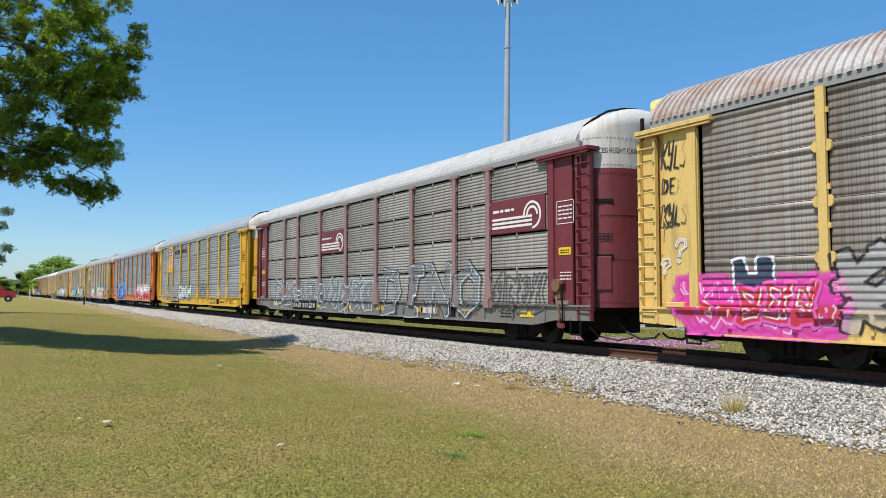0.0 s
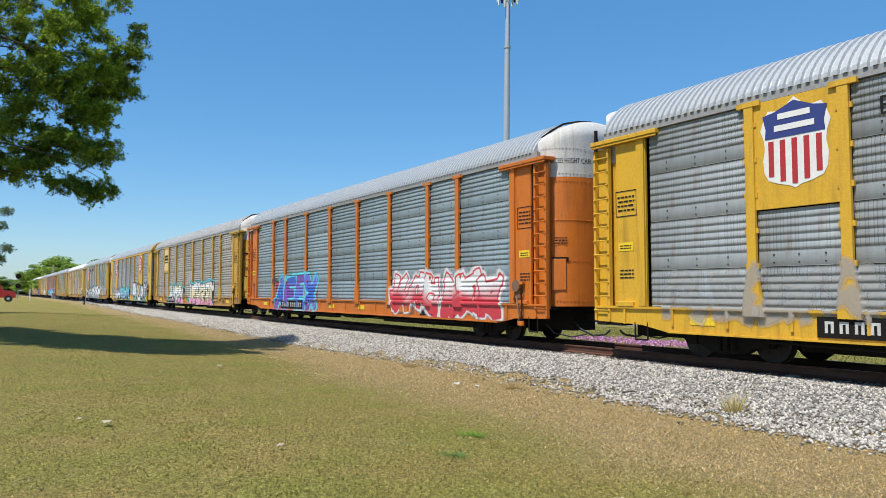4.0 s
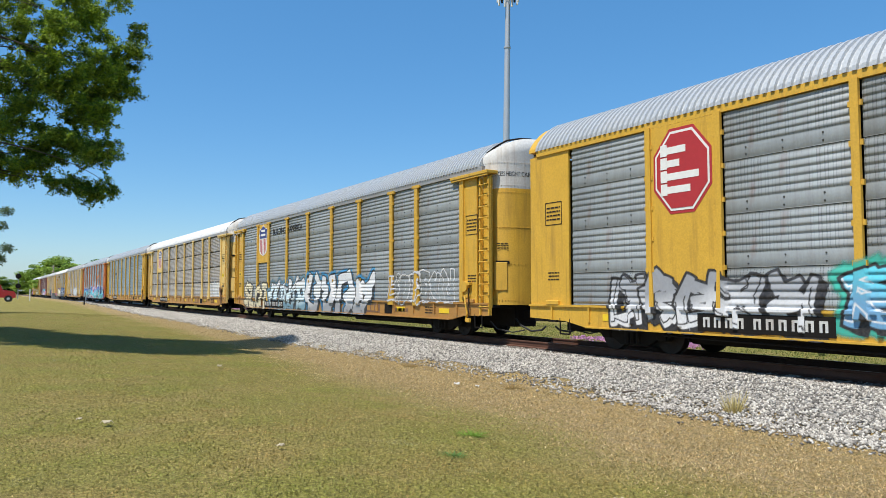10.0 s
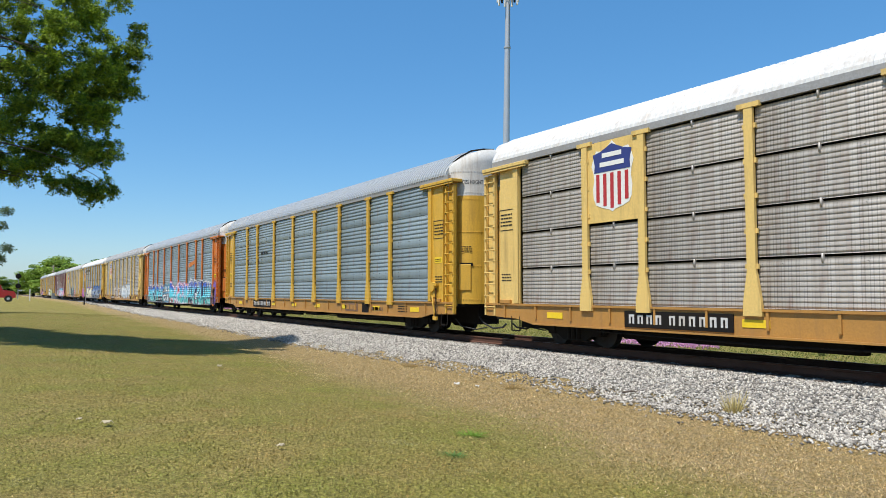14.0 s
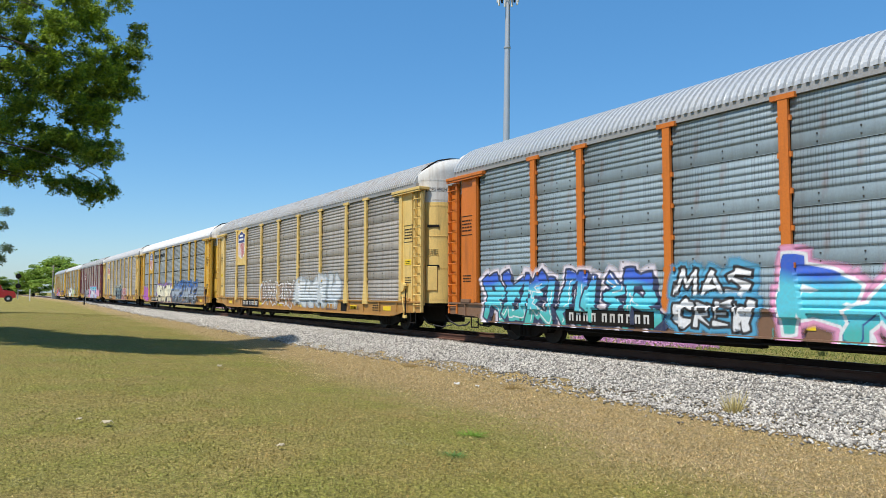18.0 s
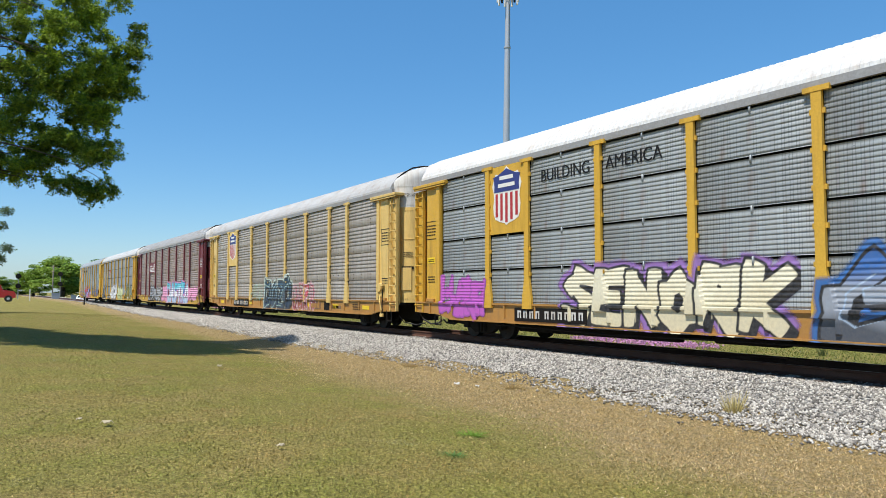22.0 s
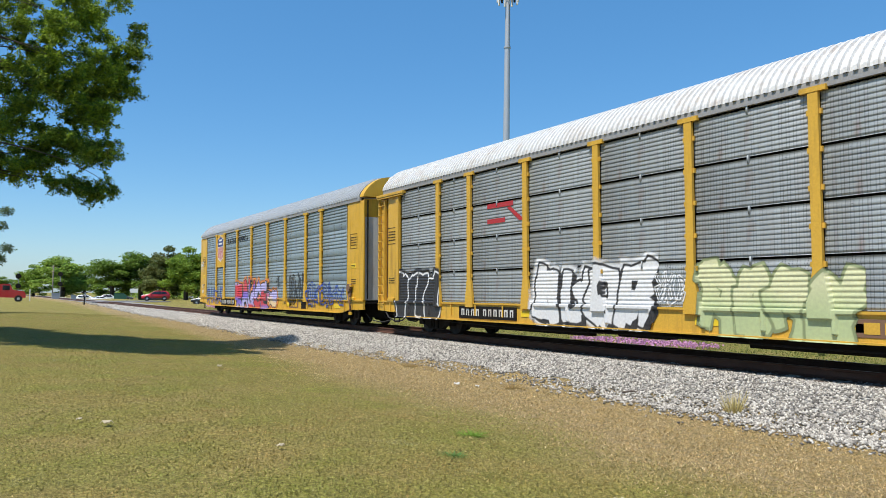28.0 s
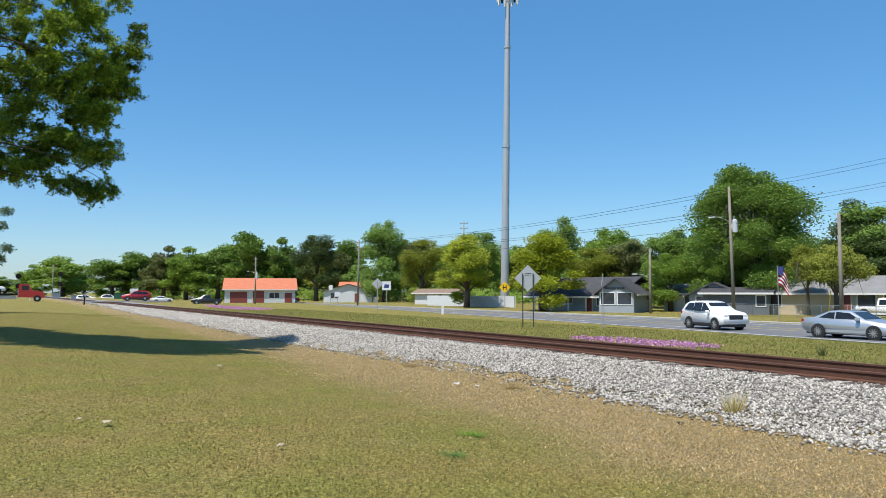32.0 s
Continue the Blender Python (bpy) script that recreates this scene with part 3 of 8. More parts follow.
INK = plain("black_stencil", (0.02, 0.02, 0.022), 0.6)
INK.node_tree.nodes["Principled BSDF"].inputs["Specular IOR Level"].default_value = 0.1
WHITE_INK = plain("white_stencil", (0.75, 0.74, 0.70), 0.6)
RED_INK = plain("red_sign_paint", (0.42, 0.03, 0.035), 0.5)
BLUE_INK = plain("blue_sign_paint", (0.035, 0.05, 0.20), 0.5)
CAUTION = plain("caution_yellow", (0.80, 0.55, 0.02), 0.5)


def shield(parent, x, z, w, h, y):
    """Striped shield emblem: white border, blue head, red and white stripes."""
    def outline(k):
        ww, hh = w * k / 2, h * k
        zz = z - hh / 2
        side = [(0.30, 0.895), (0.50, 0.875), (0.76, 0.89), (0.90, 0.79), (1.0, 0.68), (0.90, 0.57), (0.87, 0.47), (0.93, 0.34), (0.90, 0.20), (0.78, 0.11), (0.48, 0.065), (0.16, 0.035)]
        return [(x, zz + hh)] + [(x + a * ww, zz + b * hh) for a, b in side] + [(x, zz)] + [(x - a * ww, zz + b * hh) for a, b in side[::-1]]
    em = decal("emblem", outline(1.0), WHITE_INK, parent, y=y, label="striped shield emblem in red, white and blue")
    zz, hh, ww = z - h * 0.46, h * 0.92, w * 0.46
    decal("emblem_head", [(x - ww * 0.93, zz + hh * 0.58), (x + ww * 0.93, zz + hh * 0.58), (x + ww * 0.9, zz + hh * 0.70), (x + ww, zz + hh * 0.87), (x + ww * 0.6, zz + hh * 0.90), (x, zz + hh),
                          (x - ww * 0.6, zz + hh * 0.90), (x - ww, zz + hh * 0.87), (x - ww * 0.9, zz + hh * 0.70)], BLUE_INK, em, y=y - 0.007)
    for i in range(5):
        xx = x + ww * (-0.74 + 0.37 * i)
        low = zz + hh * (0.12 if i in (0, 4) else 0.05 if i in (1, 3) else 0.01)
        decal("stripe", [(xx - ww * 0.085, low), (xx + ww * 0.085, low), (xx + ww * 0.085, zz + hh * 0.55), (xx - ww * 0.085, zz + hh * 0.55)], RED_INK, em, y=y - 0.007)
    for r, (z0, k) in enumerate(((0.80, 0.5), (0.66, 0.62))):
        decal("emblem_band", [(x - ww * k, zz + hh * z0), (x + ww * k, zz + hh * z0), (x + ww * k, zz + hh * (z0 + 0.07)), (x - ww * k, zz + hh * (z0 + 0.07))], WHITE_INK, em, y=y - 0.014)
    return em


def lettering(name, text, size, x, z, y, mat, parent, squash=1.0, thick=0.004, bold=0.0):
    cu = bpy.data.curves.new(name, "FONT")
    cu.body, cu.size, cu.extrude, cu.align_x = text, size, thick, "LEFT"
    cu.offset = size * bold
    tmp = bpy.data.objects.new("tmp", cu)
    scene.collection.objects.link(tmp)
    bpy.context.view_layer.update()
    me = bpy.data.meshes.new_from_object(tmp.evaluated_get(bpy.context.evaluated_depsgraph_get()))
    bpy.data.objects.remove(tmp)
    me.materials.clear()
    return link_mesh(name, me, mat, parent, m=Matrix.Translation((x, y, z)) @ pose(0, 0, 0, 90) @ Matrix.Diagonal((squash, 1, 1, 1)))


def autorack(k, s):
    """One car. s: its paint and fittings."""
    car = empty_thing("autorack_car", pose(start_x(k), TRACK_Y, 0), s["label"], "railcar", "cars of the train")
    body, posts = s["body"], s.get("post", s["body"])
    for flip in (None, FLIP):
        link_mesh("side_sill", sill_mesh(), s.get("sill", body), car, m=flip)
        link_mesh("coupler", coupler_mesh(), BLACK, car, m=flip)
        link_mesh("air_hose", hose_mesh(), RUBBER, car, m=flip)
    one_box("deck", BLACK, car, -13.4, 13.4, -1.44, 1.44, 0.96, 1.05)
    one_box("center_sill", BLACK, car, -13.2, 13.2, -0.42, 0.42, 0.36, 0.955)
    for x in (-7.2, -4.3, -1.4, 1.4, 4.3, 7.2):
        one_box("cross_bearer", BLACK, car, x - 0.12, x + 0.12, -1.4, 1.4, 0.55, 0.955)
    one_box("brake_beam", BLACK, car, 2.2, 8.6, -0.75, -0.5, 0.27, 0.5, 0.02)
    one_box("brake_beam", BLACK, car, -8.6, -2.6, -0.75, -0.5, 0.27, 0.5, 0.02)
    wheels = []
    for x in (-10.05, 10.05):
        t = link_mesh("truck", truck_mesh(), BLACK, car, m=pose(x, 0, 0))
        for dx in (-0.89, 0.89):
            wheels.append(link_mesh("wheelset", wheelset_mesh(), WHEEL, t, m=pose(dx, 0, 0.42)))
    # posts and panels of the near side
    xs = s.get("posts", POSTS)
    for x in xs[1:-1]:
        link_mesh("post", post_mesh(s.get("post_style", "gusset")), posts, car, m=pose(x, SIDE + 0.02, 0))
    rows = s.get("rows", 4)
    edge = row_edges(s["style"])
    gap = 0.05 if s["style"] == "gap" else 0.012
    for i, (a, b) in enumerate(zip(xs, xs[1:])):
        w = b - a - 0.17
        solid = s.get("solid", {}).get(i)
        for r in range(rows):
            if solid and r >= rows - solid:
                continue
            mat = s.get("odd", {}).get((i, r), s["panel"])
            high = edge[r + 1] - edge[r] - gap
            link_mesh("panel", panel_mesh(w, high, s["style"]), mat, car, m=pose(a + 0.085, SIDE + 0.05, Z_LOW + edge[r] - sheet_base(high, s["style"])))
        if solid:
            one_box("logo_panel", s.get("logo_mat", body), car, a + 0.07, b - 0.07, SIDE - 0.012, SIDE + 0.04, Z_LOW + edge[rows - solid] + 0.01, Z_HIGH, 0.004)
    link_mesh("far_side", far_side_mesh(), s["panel"], car)
    # Added black sheet: its colour stands in for the unlit interior behind the panels.
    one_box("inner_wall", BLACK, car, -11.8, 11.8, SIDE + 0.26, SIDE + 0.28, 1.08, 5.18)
    for sd in (-1, 1):
        one_box("top_rail", s.get("rail_mat", RAIL_GREY), car, -13.1, 13.1, sd * 1.52 - 0.06, sd * 1.52 + 0.06, 5.175, 5.335)
    link_mesh("roof", roof_mesh(s.get("roof_style", "ribbed")), s["roof"], car)
    for end in (-1, 1):
        kind = s["ends"][0 if end < 0 else 1]
        m = None if end > 0 else Matrix.Diagonal((-1, 1, 1, 1))
        # plated end of each side
        for sd in (-1, 1):
            x0, x1 = sorted((end * 11.83, end * (13.42 if kind == "flat" else 12.75)))
            y0, y1 = sorted((sd * 1.54, sd * 1.47))
            one_box("end_plate", body, car, x0, x1, y0, y1, 1.06, 5.18, 0.006)
        if kind == "flat":
            for y0, y1 in ((-1.46, -0.75), (-0.74, -0.01), (0.01, 0.74), (0.75, 1.46)):
                dr = one_box("end_door", s.get("door", body), car, *sorted((end * 13.34, end * 13.26)), y0, y1, 1.1, 4.5, 0.01)
                one_box("door_top", body, dr, *sorted((end * 13.34, end * 13.26)), y0, y1, 4.51, 5.25, 0.01)
                bm = bmesh.new()
                rod(bm, (end * 13.39, y0 + 0.12, 1.15), (end * 13.39, y0 + 0.12, 5.2), 0.03, n=6)
                part("lock_rod", bm, BLACK, dr)
            bm = bmesh.new()
            prof = [(y, z) for y, z in roof_profile()]
            x0, x1 = sorted((end * (HALF - 0.38), end * HALF))
            prism(bm, prof, x0, x1, "x")
            part("roof_cap", bm, body, car)
        else:
            for sd in (1, -1):
                mm = Matrix.Diagonal((end, sd, 1, 1))
                link_mesh("end_door", clam_door_mesh(False), s.get("door", body), car, m=mm)
                link_mesh("end_door_top", clam_door_mesh(True), s.get("door_top", PALE), car, m=mm)
            for sd in (-1, 1):
                xa, xb = sorted((end * 11.84, end * 12.06))
                y0, y1 = sorted((sd * 1.60, sd * 1.535))
                one_box("end_pilaster", body, car, xa, xb, y0, y1, 1.12, 5.02, 0.008)
            lx = 12.98 if end > 0 else -13.44 - 0.02
            for sd in (-1, 1):
                mm = pose(lx, SIDE + 0.03, 0) if sd < 0 else pose(lx + 0.46, -SIDE - 0.03, 0, 0, 0, 180)
                link_mesh("ladder", ladder_mesh(), s.get("ladder", body), car, m=mm)
            x0, x1 = sorted((end * 11.4, end * 13.5))
            for sd in (-1, 1):
                y0, y1 = sorted((sd * 1.68, sd * 1.25))
                hd = one_box("header", body, car, x0, x1, y0, y1, 5.06, 5.16, 0.01)
                y0, y1 = sorted((sd * 1.66, sd * 1.60))
                one_box("header_lip", body, hd, x0 + 0.02, x1 - 0.02, y0, y1, 5.0, 5.056, 0.006)
                xa, xb = sorted((end * 13.02, end * 13.46))
                y0, y1 = sorted((sd * 1.47, sd * 1.43))
                one_box("ladder_panel", body, car, xa, xb, y0, y1, 0.98, 5.0, 0.004)
    return car, wheels


def start_x(k, t=0.0):
    d = t - 20.0
    return 249.75 + SHIFT.get(k, 0.0) - PITCH * k + 13.815 * d - 0.0039 * d * d


RAIL_GREY = surf("grey_top_rail", (0.36, 0.36, 0.36), 0.6, 0.2, (0.27, 0.25, 0.23), 1.0, 20)
PALE = surf("old_white_paint", (0.62, 0.61, 0.58), 0.6, 0, (0.50, 0.48, 0.45), 1.0, 20, grime=(0.28, 0.2, 0.14), streak=True)
ROOF_WHITE = surf("white_roof_paint", (0.66, 0.66, 0.645), 0.55, 0, (0.54, 0.53, 0.51), 0.7, 15, grime=(0.42, 0.34, 0.27))
ROOF_ZINC = surf("zinc_roof", (0.47, 0.49, 0.50), 0.5, 0.25, (0.38, 0.39, 0.40), 0.8, 20)
ROOF_RUST = surf("rusty_white_roof", (0.52, 0.50, 0.48), 0.6, 0.1, (0.34, 0.25, 0.20), 0.8, 20, 0.8, grime=(0.24, 0.10, 0.06))
ROOF_GREY = surf("weathered_roof", (0.44, 0.44, 0.435), 0.65, 0.1, (0.37, 0.365, 0.355), 0.8, 20, grime=(0.3, 0.22, 0.16))

YELLOW = paint("yellow", (0.68, 0.395, 0.045), 0.35)
BRIGHT = paint("bright_yellow", (0.70, 0.40, 0.03), 0.2)
TAN = paint("faded_yellow", (0.78, 0.54, 0.175), 0.3)
RUSTY_SILL = paint("rusty_sill", (0.47, 0.235, 0.055), 1.0)
OCHRE = paint("ochre", (0.56, 0.33, 0.05), 0.7)
MAROON = paint("maroon", (0.19, 0.036, 0.045), 0.15)
MAROON_POST = paint("faded_maroon", (0.33, 0.20, 0.19), 0.3)
GREY_SILL = paint("grey_sill", (0.22, 0.20, 0.175), 0.9)
MUDDY = paint("muddy_sill", (0.22, 0.12, 0.07), 0.8)
ORANGE = paint("orange", (0.62, 0.17, 0.018), 0.3)
GREY_PANEL = panel_metal("grey", (0.36, 0.385, 0.39), (0.28, 0.30, 0.305), (0.22, 0.205, 0.185), 0.45)
BROWN_PANEL = panel_metal("browned", (0.475, 0.445, 0.405), (0.385, 0.34, 0.295), (0.21, 0.15, 0.105), 0.65)
BLUE_PANEL = panel_metal("bluish", (0.30, 0.375, 0.415), (0.23, 0.29, 0.32), (0.20, 0.21, 0.20), 0.4)
RED_PANEL = panel_metal("rusty", (0.42, 0.355, 0.315), (0.33, 0.255, 0.22), (0.20, 0.09, 0.06), 0.6)
WHITE_PANEL = panel_metal("white", (0.66, 0.66, 0.64), (0.55, 0.54, 0.52), (0.4, 0.38, 0.35), 0.4)
LIGHT_PANEL = panel_metal("pale_weathered", (0.42, 0.405, 0.375), (0.335, 0.30, 0.27), (0.25, 0.19, 0.16), 0.6)
DARK_PANEL = panel_metal("dark", (0.37, 0.335, 0.29), (0.28, 0.245, 0.21), (0.20, 0.12, 0.08), 0.6)

CC = ("clam", "clam")
CARS = [
    (-1, dict(label="yellow autorack freight car with dark dirty panels and pink spray paint", body=TAN, panel=DARK_PANEL, style="lap", post_style="plated", roof=ROOF_RUST, ends=CC, door_top=TAN)),
    (0, dict(label="maroon autorack freight car with weathered grey panels", body=MAROON, panel=LIGHT_PANEL, style="gap", roof=ROOF_GREY, roof_style="fine", ends=CC, post=MAROON_POST, sill=GREY_SILL, wheel_signs=(3, 8))),
    (1, dict(label="bright yellow autorack freight car with clean grey panels", body=BRIGHT, panel=GREY_PANEL, style="band", roof=ROOF_ZINC, ends=CC, solid={1: 2}, slogan=True, emblem=True)),
    (2, dict(label="orange autorack freight car with blue-grey panels and blue lettered spray paint", body=ORANGE, panel=BLUE_PANEL, style="band", roof=ROOF_ZINC, ends=CC)),
    (3, dict(label="ochre yellow autorack freight car with brown-stained panels", sill=RUSTY_SILL, body=OCHRE, panel=BROWN_PANEL, style="band", roof=ROOF_GREY, ends=CC, solid={1: 2}, logo_mat=OCHRE)),
    (4, dict(label="yellow autorack freight car with grey panels and red octagon signs", body=YELLOW, panel=GREY_PANEL, style="band", roof=ROOF_ZINC, ends=("flat", "flat"), door=PALE, post_style="thin", solid={1: 4, 7: 4}, rail_mat=YELLOW, octagons=True)),
    (5, dict(label="yellow autorack freight car with grey panels and cream lettered spray paint", sill=RUSTY_SILL, body=YELLOW, panel=GREY_PANEL, style="band", roof=ROOF_ZINC, ends=CC, solid={1: 2}, slogan=True, emblem=True)),
    (6, dict(label="faded yellow autorack freight car with white roof and one white panel", sill=RUSTY_SILL, body=TAN, panel=BROWN_PANEL, style="gap", roof=ROOF_WHITE, roof_style="fine", ends=CC, solid={1: 2}, emblem=True, odd={(8, 0): WHITE_PANEL})),
    (7, dict(label="yellow autorack freight car with plain blue-grey panels", sill=RUSTY_SILL, body=YELLOW, panel=BLUE_PANEL, style="band", roof=ROOF_ZINC, ends=CC)),
    (8, dict(label="orange autorack freight car sprayed along its whole length", body=ORANGE, panel=BLUE_PANEL, style="band", roof=ROOF_ZINC, ends=CC, sill=MUDDY)),
    (9, dict(label="faded yellow autorack freight car with grey-brown panels and white spray paint", sill=RUSTY_SILL, body=TAN, panel=BROWN_PANEL, style="band", roof=ROOF_GREY, ends=CC, solid={1: 2}, emblem=True)),
    (10, dict(label="yellow autorack freight car with white roof and grey panels", sill=RUSTY_SILL, body=YELLOW, panel=GREY_PANEL, style="gap", roof=ROOF_WHITE, roof_style="fine", ends=CC, solid={1: 2}, slogan=True, emblem=True)),
    (11, dict(label="faded yellow autorack freight car with brown-grey panels and navy spray paint", sill=RUSTY_SILL, body=TAN, panel=BROWN_PANEL, style="band", roof=ROOF_GREY, roof_style="fine", ends=CC, solid={1: 2}, emblem=True)),
    (12, dict(label="maroon autorack freight car with rust-brown panels", body=MAROON, panel=RED_PANEL, style="band", roof=ROOF_GREY, ends=CC, post_style="thin", sill=OCHRE, wheel_signs=(2,))),
    (13, dict(label="yellow autorack freight car with white roof and grey slatted panels", body=YELLOW, panel=GREY_PANEL, style="gap", roof=ROOF_WHITE, ends=CC)),
    (14, dict(label="bright yellow last autorack freight car with flat end doors", body=BRIGHT, panel=BLUE_PANEL, style="band", roof=ROOF_ZINC, ends=("flat", "flat"), door=PALE, solid={1: 2}, slogan=True, emblem=True)),
]


def door_text(car, k):
    """Lettering and fittings on the curved end door, laid tangent to it."""
    for a0, text, size, z in ((30, "EXCESS HEIGHT CAR", 0.20, 5.0),):
        t = lettering("door_text", text, size, 0, 0, 0, INK, car, 0.8)
        for v in t.data.vertices:
            # wrap the line of text round the door
            q = a0 + v.co.x * 30
            x, y = door_curve(q)
            v.co = (x + 0.004, y - 0.004, z + v.co.y)
        t.matrix_basis = Matrix()
    for a0, z, w, h, mat in ((42, 1.5, 0.40, 0.85, None), (45, 3.72, 0.42, 0.10, BLACK), (45, 2.3, 0.42, 0.10, BLACK), (45, 2.75, 0.36, 0.22, INK)):
        x, y = door_curve(a0)
        m = Matrix.Translation((x, y, z)) @ pose(0, 0, 0, 0, 0, 52)
        if mat is INK:
            b = bars("door_stencil", -w / 2, 0, w, h, 3, INK, car, -0.012, k)
            b.matrix_basis = m
        elif mat is BLACK and (k % 3 == 0 or z < 3):
            one_box("door_slot", BLACK, car, -w / 2, w / 2, -0.02, 0.02, 0, h, 0.004, m=m)
        elif mat is None:
            one_box("hatch", dict(CARS)[k]["body"], car, -w / 2, w / 2, -0.035, 0.02, 0, h, 0.01, m=m)
    bm = bmesh.new()
    rod(bm, (13.83, -0.06, 1.15), (13.83, -0.06, 5.95), 0.05, n=8)
    part("lock_rod", bm, BLACK, car)
    bm = bmesh.new()
    pts = [(*door_curve(q), 3.42) for q in range(14, 90, 8)]
    for a, b in zip(pts, pts[1:]):
        rod(bm, a, b, 0.012, n=5)
    part("door_seam", bm, dict(CARS)[k]["body"], car)
    bm = bmesh.new()
    pts = [(12.9, -1.25, 5.78), (13.15, -1.1, 5.96), (13.4, -0.85, 6.14), (13.62, -0.5, 6.2), (13.74, -0.15, 6.2)]
    for a, b in zip(pts, pts[1:]):
        rod(bm, a, b, 0.03, n=6)
    part("roof_hoop", bm, BLACK, car)


def octagon(parent, x, z, r, y):
    def ring(k):
        return [(x + r * k * math.cos(radians(22.5 + 45 * i)) * 0.93, z + r * k * math.sin(radians(22.5 + 45 * i)) * 1.12) for i in range(8)]
    o = decal("emblem", ring(1.0), RED_INK, parent, y=y, label="red octagon emblem with a white border")
    decal("emblem_border", ring(0.93), WHITE_INK, o, y=y - 0.007)
    decal("emblem_field", ring(0.87), RED_INK, o, y=y - 0.014)
    for i, w in enumerate((0.55, 0.40, 0.85, 0.65)):
        zz = z + r * (0.42 - 0.32 * i)
        decal("emblem_mark", [(x - r * 0.55, zz), (x - r * 0.55 + r * w * 1.25, zz), (x - r * 0.55 + r * w * 1.25, zz + r * 0.17), (x - r * 0.55, zz + r * 0.17)], WHITE_INK, o, y=y - 0.02)
        decal("emblem_mark", [(x - r * 0.62, zz - r * 0.04), (x - r * 0.42, zz - r * 0.04), (x - r * 0.42, zz + r * 0.24), (x - r * 0.62, zz + r * 0.24)], WHITE_INK, o, y=y - 0.024)


def wheel_sign(car, bay, z0=3.16, h=0.98):
    """Maroon plate with a white rail-and-wheel mark."""
    a, b = POSTS[bay] + 0.1, POSTS[bay + 1] - 0.1
    p = one_box("logo_panel", MAROON, car, a, b, SIDE - 0.012, SIDE + 0.04, z0, z0 + h, 0.004)
    y = SIDE - 0.013
    for r, zz in ((0.0, 0.14), (0.0, 0.26), (0.0, 0.38)):
        decal("sign_line", [(a + 0.12, z0 + zz), (b - 0.55, z0 + zz), (b - 0.55, z0 + zz + 0.07), (a + 0.12, z0 + zz + 0.07)], WHITE_INK, p, y=y)
    for r0, r1 in ((0.40, 0.33), (0.26, 0.19)):
        cx, cz = b - 0.55, z0 + 0.44
        decal("sign_curve", arc_pts(cx, cz, r0, -90 if r0 > 0.3 else 0, 180, 14) + arc_pts(cx, cz, r1, 180, -90 if r0 > 0.3 else 0, 14), WHITE_INK, p, y=y)
    bars("sign_text", a + 0.15, z0 + 0.58, 1.05, 0.2, 1, WHITE_INK, p, y, bay)


